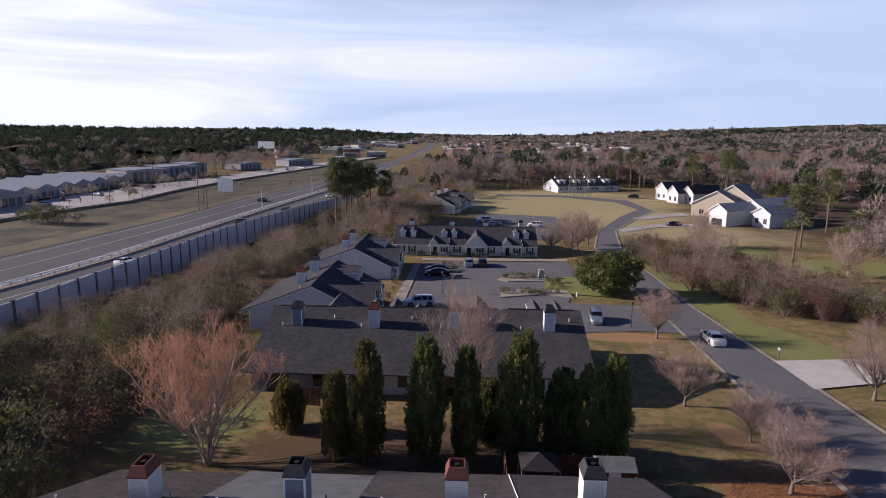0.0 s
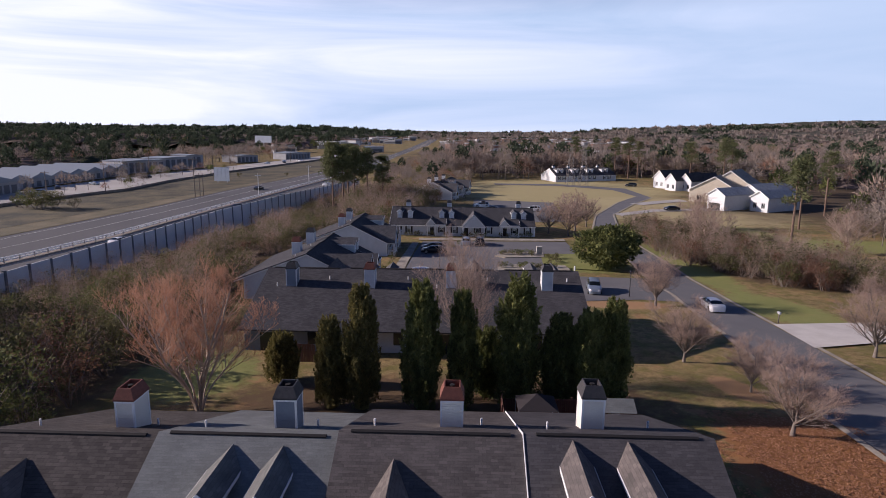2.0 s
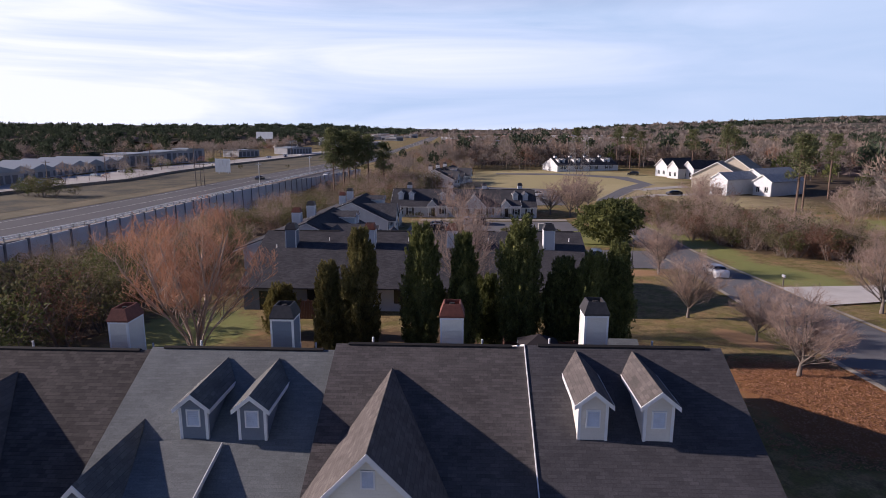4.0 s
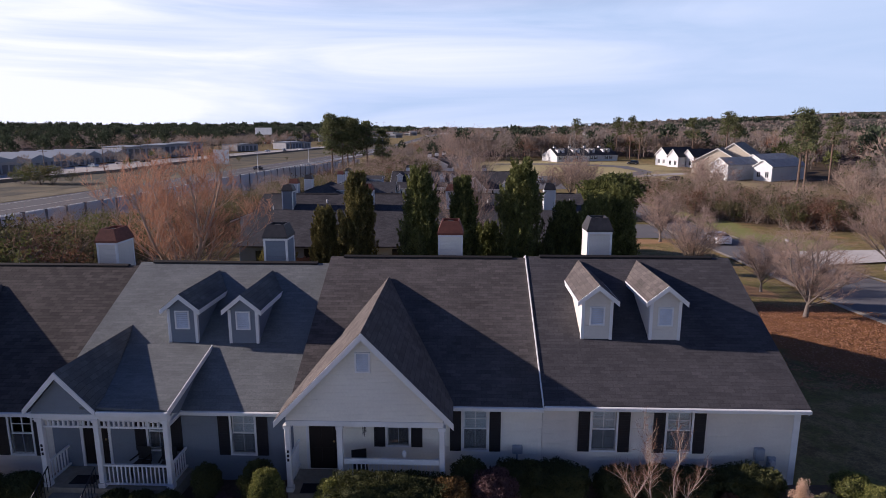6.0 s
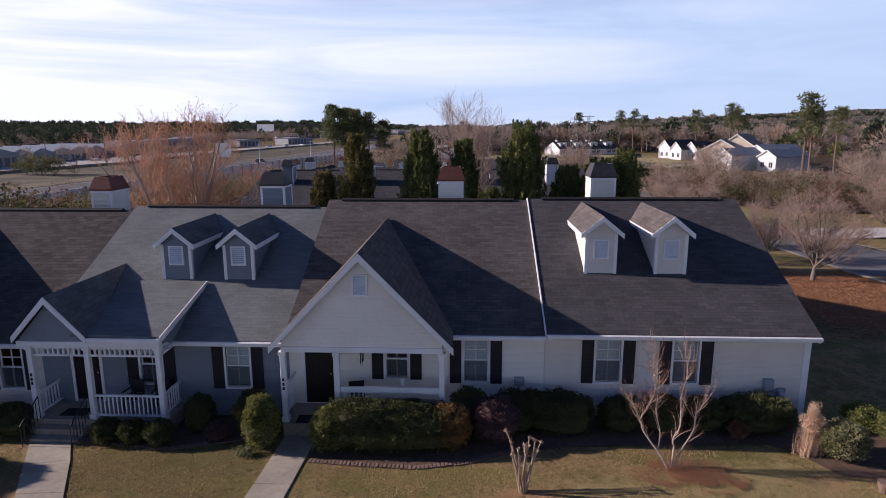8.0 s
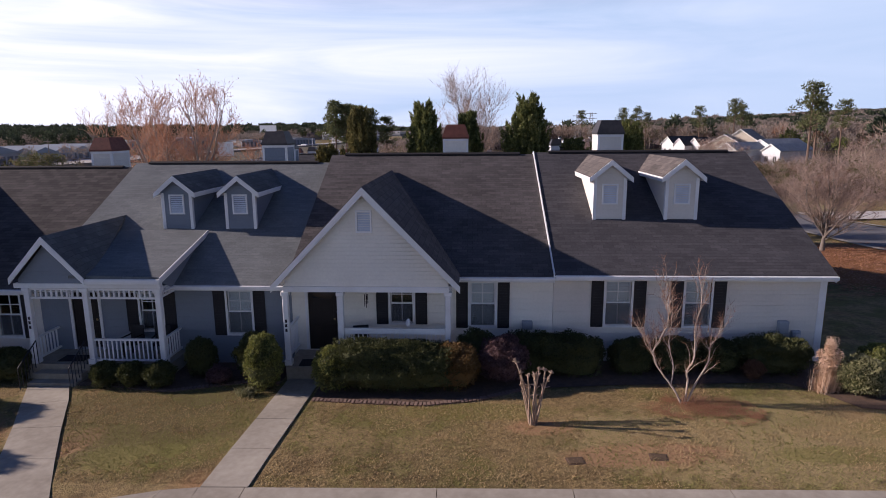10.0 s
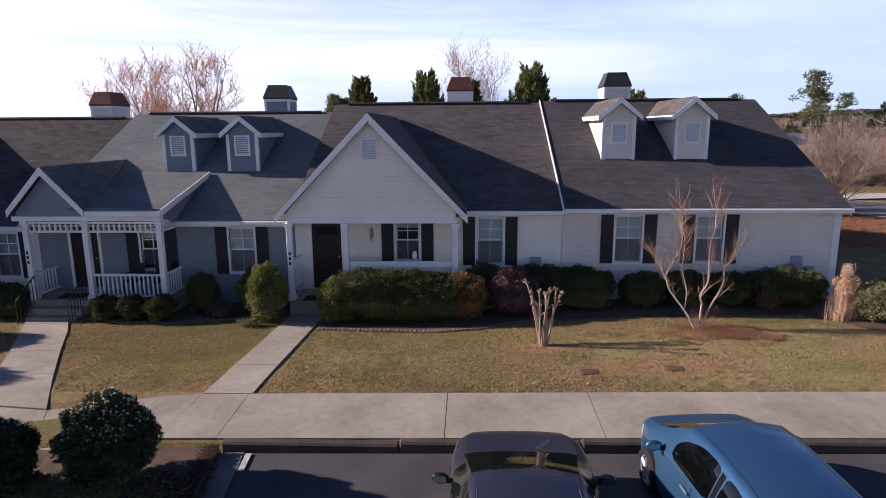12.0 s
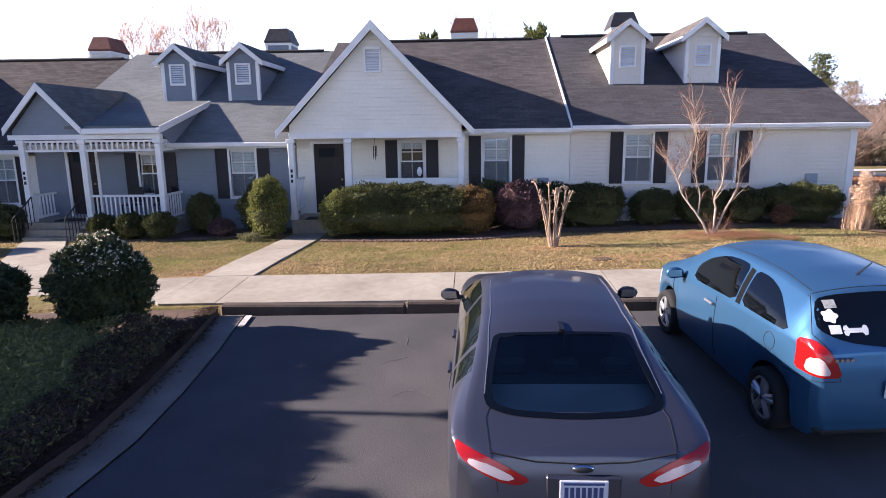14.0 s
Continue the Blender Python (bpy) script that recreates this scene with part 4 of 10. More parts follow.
def unit_c(at, rz=0, roof=None, roof_x=None, walls=None, ends=(False, False), cap=None, tag="blue-grey"):
    """Two dormers, a shed porch with a small front gable at one end, picket railings."""
    roof, roof_x, walls, cap = roof or ROOF_GREEN, roof_x or ROOF_GREEN_X, walls or SIDING_BLUE, cap or CAP_BLACK
    u = thing("row_house", f"{tag} clapboard row house, twin dormers, porch with picket railing", "house", at, rz, "row houses")
    holes = [(1.03, 1.88, 0.92, 2.85), (3.23, 3.93, 1.52, 2.72), (6.02, 6.78, 1.42, 2.80)]
    shell(u, roof, walls, holes, *ends)
    front_door(u, 1.03, 0.85, 0.85, 2.0)
    window(u, 3.23, 1.52, 2.72, 0.70, blind=0.78)
    window(u, 6.02, 1.42, 2.80, 0.76)
    for x in (3.54, 5.74):
        dormer(u, x, 2.36, 6.14, walls, roof_x, roof_x)
    chimney(u, 4.51, 8.60, 7.04, cap, walls)
    # the porch: eaves at 3.48, ridge at 4.62, from x = -0.35 to 4.45
    front, eave, ridge, xl, xr = -1.28, 3.45, 4.60, -0.12, 4.62
    back = EAVE_Y + (ridge - EAVE_Z) / FRONT_SLOPE
    bm = bmesh.new()
    shed_y, shed_z = 2.15, roof_front(2.15)
    prism(bm, [(1.28, front + 0.12, eave + 0.03), (xr, front, eave), (xr, shed_y, shed_z), (1.28, shed_y, shed_z)], (0, 0, 0.09))
    p = part("porch_roof", bm, roof, u)
    ga, hw = 1.28, 1.10
    bm = bmesh.new()
    prism(bm, [(ga, front - 0.05, ridge + 0.06), (ga + hw, front - 0.05, eave - 0.02), (ga + hw, front + 0.6, eave + 0.10), (ga, back + 0.3, ridge + 0.06)], (0, 0, 0.09))
    prism(bm, [(ga, front - 0.05, ridge + 0.06), (ga, back + 0.3, ridge + 0.06), (ga - hw, 0.6, eave - 0.02), (ga - hw, front - 0.05, eave - 0.02)], (0, 0, 0.09))
    part("gable_roof", bm, roof_x, p)
    bm = bmesh.new()
    prism(bm, [(ga - hw + 0.12, front + 0.1, eave - 0.12), (ga + hw - 0.12, front + 0.1, eave - 0.12), (ga + hw - 0.12, front + 0.1, eave), (ga, front + 0.1, ridge - 0.05), (ga - hw + 0.12, front + 0.1, eave)], (0, 0.1, 0))
    part("porch_gable", bm, walls, p)
    bm = bmesh.new()
    prism(bm, [(xr - 0.2, front + 0.2, eave - 0.1), (xr - 0.2, front + 0.2, eave), (xr - 0.2, shed_y, shed_z - 0.02), (xr - 0.2, EAVE_Y, EAVE_Z - 0.1)], (0.1, 0, 0))
    part("porch_side", bm, walls, p)
    for s in (-1, 1):
        bm = bmesh.new()
        prism(bm, [(ga, front - 0.09, ridge + 0.14), (ga + s * (hw + 0.03), front - 0.09, eave + 0.06), (ga + s * (hw + 0.03), front - 0.09, eave - 0.13), (ga, front - 0.09, ridge - 0.08)], (0, 0.035, 0))
        part("bargeboard", bm, TRIM, p)
    bm = bmesh.new()
    box(bm, ga + hw + 0.04, xr + 0.02, front - 0.09, front - 0.005, eave - 0.12, eave + 0.04, 0.02)
    part("gutter", bm, TRIM, p)
    bm = bmesh.new()
    prism(bm, [(xr + 0.005, front - 0.05, eave + 0.09), (xr + 0.005, shed_y, shed_z + 0.09), (xr + 0.005, shed_y, shed_z - 0.08), (xr + 0.005, front - 0.05, eave - 0.1)], (0.035, 0, 0))
    part("bargeboard", bm, TRIM, p)
    box(bm2 := bmesh.new(), xl + 0.3, xr - 0.05, front + 0.05, front + 0.22, eave - 0.26, eave - 0.122)
    part("porch_beam", bm2, TRIM, p)
    part("porch_ceiling", boxed(xl + 0.3, xr - 0.05, front + 0.23, -0.004, 3.02, 3.05), TRIM, p)
    floor = 0.84
    part("porch_floor", boxed(xl + 0.35, xr, front + 0.03, -0.004, -0.6, floor), CONCRETE, p)
    ct = eave - 0.262
    cols = (0.51, 2.28, 4.46)
    for x in cols:
        column(p, x, front + 0.14, floor, ct)
    # spindle frieze under the beam, and railings
    for a, b in ((0.60, 2.19), (2.37, 4.37)):
        railing(p, (a, front + 0.14), (b, front + 0.14), ct - 0.34, ct - 0.02, 0.15, 0.05, "frieze")
    railing(p, (2.37, front + 0.14), (4.37, front + 0.14), floor + 0.08, floor + 0.78)
    railing(p, (4.46, front + 0.24), (4.46, -0.02), floor + 0.08, floor + 0.78)
    railing(p, (4.46, front + 0.24), (4.46, -0.02), ct - 0.34, ct - 0.02, 0.15, 0.05, "frieze")
    railing(p, (0.51, front + 0.24), (0.51, -0.02), floor + 0.08, floor + 0.78)
    bm = bmesh.new()
    for i in range(3):
        box(bm, 0.68, 2.13, front - 0.30 * (i + 1), front + 0.02 - 0.30 * i, -0.6, floor - 0.17 * (i + 1))
    part("porch_steps", bm, CONCRETE, p)
    for xa in (0.66, 2.15):
        bm = bmesh.new()
        rod(bm, (xa, front + 0.0, floor + 0.75), (xa, front - 0.85, floor + 0.2), 0.02)
        hr = part("handrail", bm, BLACK_PAINT, p, "black iron handrail")
        for i in range(7):
            t = i / 6
            part("baluster", rod(bmesh.new(), (xa, front - 0.85 * t, floor + 0.75 - 0.55 * t), (xa, front - 0.85 * t, floor + 0.02 - 0.5 * t), 0.012, 6), BLACK_PAINT, hr)
    return u


FRONT_Y = 18.0
unit_a((3.06, FRONT_Y, 0.0))
unit_b((-5.00, FRONT_Y, -0.06), ends=(False, False))
unit_c((-13.06, FRONT_Y, -0.36))
unit_b((-21.12, FRONT_Y, -0.52), dx=0.32, roof=ROOF_OLD, roof_x=ROOF_BROWN_X, walls=SIDING_GREY, ends=(True, False), tag="light grey", shift=0.75, stack=(0.22, 0.92, 1.40))

# ---- the other rows of houses ----
for k, (maker, ends) in enumerate(((unit_a, (True, False)), (unit_b, (False, False)), (unit_c, (False, False)), (unit_b, (False, True)))):
    kw = dict(roof=(ROOF_DARK, ROOF_FAR, ROOF_FAR, ROOF_FAR)[k], roof_x=ROOF_FAR_X, walls=SIDING_FAR if k != 3 else SIDING_BLUE, ends=ends, cap=CAP_BLACK if k in (0, 3) else CAP_RUST)
    if maker is unit_a:
        kw["strip"] = False
    maker((12.2 - k * W, 68.2, -1.35 - 0.05 * k), 180, tag="white" if k != 3 else "blue-grey", **kw)
for k, (maker, X0, y0, zb) in enumerate(((unit_b, -13.0, 74.6, -2.6), (unit_c, -13.0, 82.7, -2.75), (unit_b, -13.3, 106.5, -3.8), (unit_c, -13.3, 114.6, -3.9))):
    maker((X0, y0, zb), 90, roof=ROOF_FAR, roof_x=ROOF_FAR_X, walls=SIDING_FAR, ends=(k % 2 == 0, k % 2 == 1), tag="white")
for k, (maker, x0) in enumerate(((unit_a, -16.0), (unit_c, -8.0), (unit_b, 0.1), (unit_c, 8.15))):
    maker((x0, 132.5, -4.55), 0, roof=ROOF_FAR, roof_x=ROOF_FAR_X, walls=SIDING_FAR, ends=(k == 0, k == 3), tag="pale", cap=CAP_BLACK)
for k, maker in enumerate((unit_b, unit_c, unit_b)):
    maker((-3.5 + 2.2 * k, 203 + k * W, -4.3), 80, roof=ROOF_FAR, roof_x=ROOF_FAR_X, walls=SIDING_FAR, ends=(k == 0, k == 2), tag="white", cap=CAP_BLACK)
for k in range(4):
    unit_a((43 + k * W * 0.94, 283 + k * W * 0.34, -4.2), 20, roof=ROOF_FAR, roof_x=ROOF_FAR_X, walls=SIDING_FAR, ends=(k == 0, k == 3), tag="white", strip=False)

# ---- detached houses beyond the road ----
SIDING_TAN = siding("siding_tan", (0.52, 0.46, 0.36))
ROOF_TAN = shingle("shingles_tan", (0.26, 0.235, 0.20), (0.34, 0.31, 0.265))
ROOF_PALE = shingle("shingles_pale_grey", (0.33, 0.34, 0.34), (0.42, 0.43, 0.43))
GARAGE_SHADOW = material("garage_shadow", (0.03, 0.03, 0.03), 0.8)


def detached(at, rz, w, d, h, rise, walls, roof, label, openings=(), garage=None):
    """A gabled house: front gable on y = 0, ridge along y."""
    u = thing("detached_house", label, "house", at, rz, "detached houses")
    hw = w / 2
    holes = [(x, x + a, z, z + b) for x, z, a, b in openings]
    if garage:
        holes.append((garage[0], garage[1], 0.02, 2.3))
    part("front_wall", wall(bmesh.new(), -hw, hw, -1.0, h, 0, 0.2, holes), walls, u)
    bm = prism(bmesh.new(), [(-hw, 0, h), (hw, 0, h), (0, 0, h + rise)], (0, 0.2, 0))
    part("front_gable", bm, walls, u)
    part("rear_wall", boxed(-hw, hw, d - 0.2, d, -1.0, h), walls, u)
    bm = prism(bmesh.new(), [(-hw, d - 0.2, h), (hw, d - 0.2, h), (0, d - 0.2, h + rise)], (0, 0.2, 0))
    part("rear_gable", bm, walls, u)
    for s in (-1, 1):
        sx = s * hw
        part("side_wall", boxed(min(sx, sx - s * 0.2), max(sx, sx - s * 0.2), 0.2, d - 0.2, -1.0, h), walls, u)
        e = hw + 0.4
        ze = h - 0.4 * rise / hw
        bm = prism(bmesh.new(), [(0, -0.4, h + rise), (s * e, -0.4, ze), (s * e, d + 0.4, ze), (0, d + 0.4, h + rise)], (0, 0, 0.14))
        part("roof", bm, roof, u)
        bm = prism(bmesh.new(), [(0, -0.44, h + rise + 0.12), (s * e, -0.44, ze + 0.12), (s * e, -0.44, ze - 0.12), (0, -0.44, h + rise - 0.14)], (0, 0.036, 0))
        part("bargeboard", bm, TRIM, u)
    for x, z, a, b in openings:
        wd = part("window", boxed(x - 0.08, x + a + 0.08, -0.03, 0.03, z - 0.1, z - 0.004), TRIM, u)
        part("pane", boxed(x, x + a, 0.08, 0.1, z, z + b), PANE_DARK, wd)
        part("mullion", boxed(x + a / 2 - 0.04, x + a / 2 + 0.04, 0.04, 0.078, z, z + b), TRIM, wd)
    if garage:
        # a third value means an open garage: its inner shade is a dark panel
        part("garage_panel", boxed(garage[0], garage[1], 0.14, 0.18, 0.02, 2.3), GARAGE_SHADOW if len(garage) > 2 else TRIM, u)
    return u


TWO = ((-1.9, 1.2, 1.1, 1.6), (0.8, 1.2, 1.1, 1.6))
detached((89.4, 184.6, -4.1), -60, 5.8, 16, 4.5, 1.9, SIDING_FAR, ROOF_PALE, "white clapboard house with a steep lit gable", TWO)
detached((90.4, 193.5, -4.1), -60, 8.8, 18, 5.0, 2.6, SIDING_FAR, ROOF_PALE, "white clapboard house with a pale grey gabled roof", ((-2.6, 1.2, 1.0, 1.6), (0.9, 1.2, 1.0, 1.6)))
detached((77.5, 187.0, -4.1), -60, 6.0, 14, 4.9, 1.9, SIDING_FAR, ROOF_PALE, "white garage wing, its open garage a panel coloured as shade", (), (-2.2, 1.6, 1))
detached((84.0, 205.4, -4.1), -30, 15.2, 12, 4.6, 4.4, SIDING_TAN, ROOF_TAN, "tan clapboard house with a broad low gable", ((-5, 1.0, 1.4, 1.5), (2.5, 1.0, 1.4, 1.5)))
detached((92.0, 212.0, -4.1), -36, 17.0, 15, 4.6, 6.0, SIDING_TAN, ROOF_TAN, "tan clapboard house with a high pale brown roof", ((-5, 1.0, 1.4, 1.5),))
detached((82.4, 257.5, -4.1), -62, 6.4, 16, 4.8, 2.9, SIDING_FAR, ROOF_FAR, "white two-storey gabled house with a dark roof", TWO)
detached((83.6, 247.0, -4.1), -62, 5.6, 16, 4.6, 2.7, SIDING_FAR, ROOF_FAR, "white gabled house with a dark shingled roof", TWO)
detached((89.0, 245.5, -4.1), -62, 5.8, 16, 4.6, 2.7, SIDING_FAR, ROOF_FAR, "white gabled house beside its twin", TWO)

# ---- parking lot, kerbs and pavement in front ----
lot_l = [(-3.40, 9.02), (-3.24, 7.6), (-3.16, 6.4), (-3.15, 5.4), (-3.32, 4.2), (-4.2, 1.0), (-9.0, -20.0)]
lot_r = [(26.0, 9.02), (26.0, 7.6), (26.0, 6.4), (26.0, 5.4), (26.0, 4.2), (26.0, 1.0), (26.0, -20.0)]
parking_lot = draped("parking_lot", lot_l, lot_r, ASPHALT, 0.03, 5, 24)
tagged(parking_lot, "dark worn asphalt of the parking lot", "parking lot", kind="structure")
gut_l = [(-3.80, 9.0), (-3.66, 7.6), (-3.58, 6.4), (-3.57, 5.3), (-3.74, 4.1), (-4.6, 0.9)]
gutter_pan = draped("gutter_pan", gut_l, lot_l[:6], CONCRETE_OLD, 0.05, 4, 2)
tagged(gutter_pan, "pale concrete gutter along the planting bed", "gutter", kind="structure")
kerb = thing("kerb", "worn concrete kerb round the parking lot", "kerb", kind="structure")
x = -3.80
while x < 26:
    x2 = min(26, x + 2.95)
    z = ground_z((x + x2) / 2, 9.3)
    part("kerb_stone", boxed(x + 0.003, x2 - 0.003, 9.04, 9.226, z - 0.5, z + 0.030, bevel=0.03), KERB_STAINED, kerb)
    x = x2
kl = [(a - 0.004, b) for a, b in gut_l]
for (xa, ya), (xb, yb) in zip(kl, kl[1:]):
    za, zb = ground_z(xa, ya) + 0.17, ground_z(xb, yb) + 0.17
    bm = prism(bmesh.new(), [(xa, ya - 0.005, za), (xb, yb + 0.005, zb), (xb - 0.17, yb + 0.005, zb), (xa - 0.17, ya - 0.005, za)], (0, 0, -0.5))
    part("kerb_stone", bm, KERB_STAINED, kerb)
pavement = thing("pavement", "concrete footpath of broom-finished slabs", "footpath", kind="structure")


def slab_piece(pts, lift=0.035):
    pts = [Vector((*p, ground_z(*p) + lift)) for p in pts]
    c = sum(pts, Vector()) / len(pts)
    pts = [p + (c - p).normalized() * 0.008 for p in pts]
    part("slab", prism(bmesh.new(), pts, (0, 0, -0.16)), CONCRETE, pavement)


joints = [-4.90, -3.96, -0.12, 2.52, 5.52, 8.45, 11.4, 14.4, 17.4, 20.4, 23.4, 26.0]
for a, b in zip(joints, joints[1:]):
    slab_piece([(a, 9.23), (b, 9.23), (b, 10.84), (a, 10.84)])
left_path = [((-5.0, 9.32), (-4.9, 10.84)), ((-6.1, 9.2), (-5.6, 10.75)), ((-7.0, 8.95), (-7.55, 10.2)), ((-8.2, 8.75), (-9.2, 10.4)), ((-10.5, 8.6), (-11.0, 10.0)), ((-13.5, 8.6), (-13.5, 10.0))]
for (p, q), (r, s) in zip(left_path, left_path[1:]):
    slab_piece([p, q, s, r])
slab_piece([(-4.9, 9.23), (-4.9, 10.84), (-5.0, 9.32)])
for ya, yb in ((10.85, 12.4), (12.4, 13.95), (13.95, 15.5), (15.5, 16.55)):
    slab_piece([(-4.88 + 0.014 * (ya - 10.85), ya), (-3.90 + 0.014 * (ya - 10.85), ya), (-3.90 + 0.014 * (yb - 10.85), yb), (-4.88 + 0.014 * (yb - 10.85), yb)])
cw = [((-9.1, 10.45), (-7.6, 10.25)), ((-9.9, 11.9), (-8.6, 11.9)), ((-10.75, 13.4), (-9.55, 13.5)), ((-11.6, 14.8), (-10.45, 15.1)), ((-12.3, 16.0), (-11.1, 16.1))]
for (p, q), (r, s) in zip(cw, cw[1:]):
    slab_piece([p, q, s, r])
stripe = draped("parking_stripe", [(-3.36, 8.98), (-3.32, 8.5)], [(-3.26, 8.98), (-3.22, 8.5)], ROAD_PAINT, 0.056, 2, 1)
tagged(stripe, "worn white parking stripe on the asphalt", "road marking", kind="structure")

# planting beds with brick edging
bed_front = [(-12.2, 16.3), (-10.2, 16.25), (-8.0, 15.75), (-6.0, 16.4), (-4.95, 16.3)]
bed_b = [(-3.72, 15.15), (-2.3, 14.95), (-0.7, 14.8), (0.7, 15.1), (2.0, 15.8), (4.6, 16.05), (9.2, 16.2), (9.75, 15.7), (10.3, 14.6), (12.0, 14.3), (13.2, 15.0)]
for line, name in ((bed_front, "west"), (bed_b, "east")):
    bd = draped("mulch_bed", line, [(p[0], 18.0) for p in line], MULCH, 0.03, 4, 5)
    tagged(bd, "dark bark mulch bed along the house fronts", "planting bed", kind="structure")
edging = thing("brick_edging", "low brick edging round the mulch bed", "edging", kind="structure")
brick_me = bpy.data.meshes.new("brick")
bm = boxed(-0.09, 0.09, -0.045, 0.045, -0.08, 0.075, bevel=0.008)
bm.to_mesh(brick_me)
bm.free()
brick_me.materials.append(BRICK)
for line in (bed_front, bed_b[:5]):
    for p, q in zip(line, line[1:]):
        p, q = Vector(p), Vector(q)
        n = int((q - p).length / 0.11)
        ang = math.atan2(q.y - p.y, q.x - p.x)
        for i in range(n):
            c = p.lerp(q, (i + 0.5) / n)
            b = new("brick", brick_me)
            b.parent = edging
            b.matrix_basis = Matrix.Translation((c.x, c.y, ground_z(c.x, c.y) - 0.03)) @ Euler((random.uniform(-0.1, 0.1), random.uniform(-0.12, 0.12), ang + math.pi / 2 + random.uniform(-0.08, 0.08))).to_matrix().to_4x4()
COVER_IRON = material("rusty_cover", (0.125, 0.082, 0.045), 0.9, second=(0.075, 0.050, 0.030), scale=8.0, bump=0.4)
# the first lid stands in for a small dark hole, the second is a cover
for x, y, rz in ((2.77, 11.92, 8), (4.55, 12.08, -6)):
    z = ground_z(x, y)
    d = thing("lawn_lid", "rusty square lid set in the lawn", "utility cover", (x, y, z), rz, "utility covers")
    part("lid", boxed(-0.16, 0.16, -0.12, 0.12, -0.02, 0.022, bevel=0.008), COVER_IRON, d)
    part("rim", boxed(-0.19, 0.19, -0.15, 0.15, -0.1, 0.012, bevel=0.006), MULCH, d)

# island bed at the lot's left edge
isl = [(a - 0.17, b) for a, b in gut_l]
bed = draped("island_bed", isl, [(-16, 8.6), (-16, 7.6), (-16, 6.4), (-16, 5.3), (-16, 4.1), (-16, 0.9)], MULCH, 0.16, 4, 10)
tagged(bed, "mulched planting bed beside the parking lot", "planting bed", kind="structure")

# ---- road on the right with kerbs, drive and yard ----
road_l = [(24.0, -40), (25.6, 10), (26.4, 39.8), (27.0, 48), (28.2, 61.3), (29.2, 80), (28.8, 90.5), (30.5, 111), (31.2, 130), (32.0, 146), (38.3, 172), (52.2, 203), (63.2, 222)]
road_r = [(32.5, -40), (34.0, 10), (34.6, 39.8), (34.9, 48), (35.2, 61.3), (35.2, 80), (34.9, 90.5), (35.8, 111), (36.2, 130), (37.8, 146), (43.0, 173), (56.0, 199), (67.5, 218)]
road = draped("road", road_l, road_r, ASPHALT_ROAD, 0.06, 8, 6)
tagged(road, "grey asphalt residential street", "road", kind="structure")
for line, s in ((road_l, -1), (road_r, 1)):
    k = draped("road_kerb", [(a, b) for a, b in line], [(a + s * 0.5, b) for a, b in line], CONCRETE, 0.14, 8, 1)
    tagged(k, "pale concrete kerb and gutter of the street", "kerb", kind="structure")
    k2 = draped("kerb_face", [(a - s * 0.012, b) for a, b in line], [(a, b) for a, b in line], CONCRETE_OLD, 0.10, 8, 1)
    tagged(k2, "face of the street kerb", "kerb", kind="structure")
DRIVE_PALE = material("pale_drive_concrete", (0.58, 0.55, 0.50), 0.9, second=(0.44, 0.41, 0.37), scale=0.4, fine=8.0, bump=0.1, mixing=0.5)
drive = draped("driveway", [(35.3, 66.3), (44, 67.5), (60, 70)], [(34.9, 57.5), (44, 60.2), (60, 63)], DRIVE_PALE, 0.15, 8, 5)
tagged(drive, "pale concrete driveway off the street", "driveway", kind="structure")
d2 = draped("driveway", [(43.6, 175), (58, 186), (75.0, 189.5)], [(45, 171), (58, 181), (78.2, 185.2)], PAVE_LIGHT, 0.12, 6, 3)
tagged(d2, "pale concrete driveway to the white garage", "driveway", kind="structure")
d3 = draped("driveway", [(55, 200), (66, 208), (76, 214)], [(58, 196), (68, 203), (77, 208)], PAVE_LIGHT, 0.12, 6, 3)
tagged(d3, "pale concrete driveway to the tan house", "driveway", kind="structure")
loop = draped("road", [(63.2, 222), (60, 245), (40, 262), (14, 266)], [(67.5, 218), (67, 252), (42, 271), (14, 273)], ASPHALT_ROAD, 0.07, 8, 4)
tagged(loop, "street curving behind the grass slope", "road", kind="structure")

# second lot between the rows
lot2 = draped("parking_lot", [(-9.5, 72), (-9.0, 90), (-8.6, 110), (-8.0, 124)], [(28.0, 78.5), (16.5, 92), (22.0, 112), (22.0, 126.5)], ASPHALT_ROAD, 0.06, 8, 10)
tagged(lot2, "grey asphalt lot between the rows of houses", "parking lot", kind="structure")
lot2b = draped("parking_lot", [(16.3, 91.8), (28.6, 91.0)], [(15.5, 79), (28.9, 77)], ASPHALT_ROAD, 0.065, 6, 6)
tagged(lot2b, "asphalt entrance of the lot", "parking lot", kind="structure")
walk2 = draped("footpath", [(-12.2, 74), (-11.0, 92), (-10.0, 122)], [(-9.6, 74), (-9.1, 92), (-8.7, 122)], CONCRETE, 0.14, 6, 2)
tagged(walk2, "concrete footpath along the lot", "footpath", kind="structure")
walk3 = draped("footpath", [(-9, 128.2), (22.2, 130.2)], [(-9, 125.2), (22.2, 127.2)], CONCRETE, 0.13, 10, 2)
tagged(walk3, "concrete footpath before the far row", "footpath", kind="structure")
for pts in ([(6.0, 94.2), (12.2, 96.5), (17.8, 95.0), (17.5, 99.5), (9.5, 100.0), (6.2, 97.5)], [(6.2, 107.6), (8.0, 106.2), (15.0, 107.0), (15.4, 111.6), (9.0, 112.2)]):
    ob = part("traffic_island", prism(bmesh.new(), [(x, y, ground_z(x, y) + 0.24) for x, y in pts], (0, 0, -0.5)), CONCRETE, None)
    tagged(ob, "kerbed planted island in the lot", "traffic island", kind="structure")
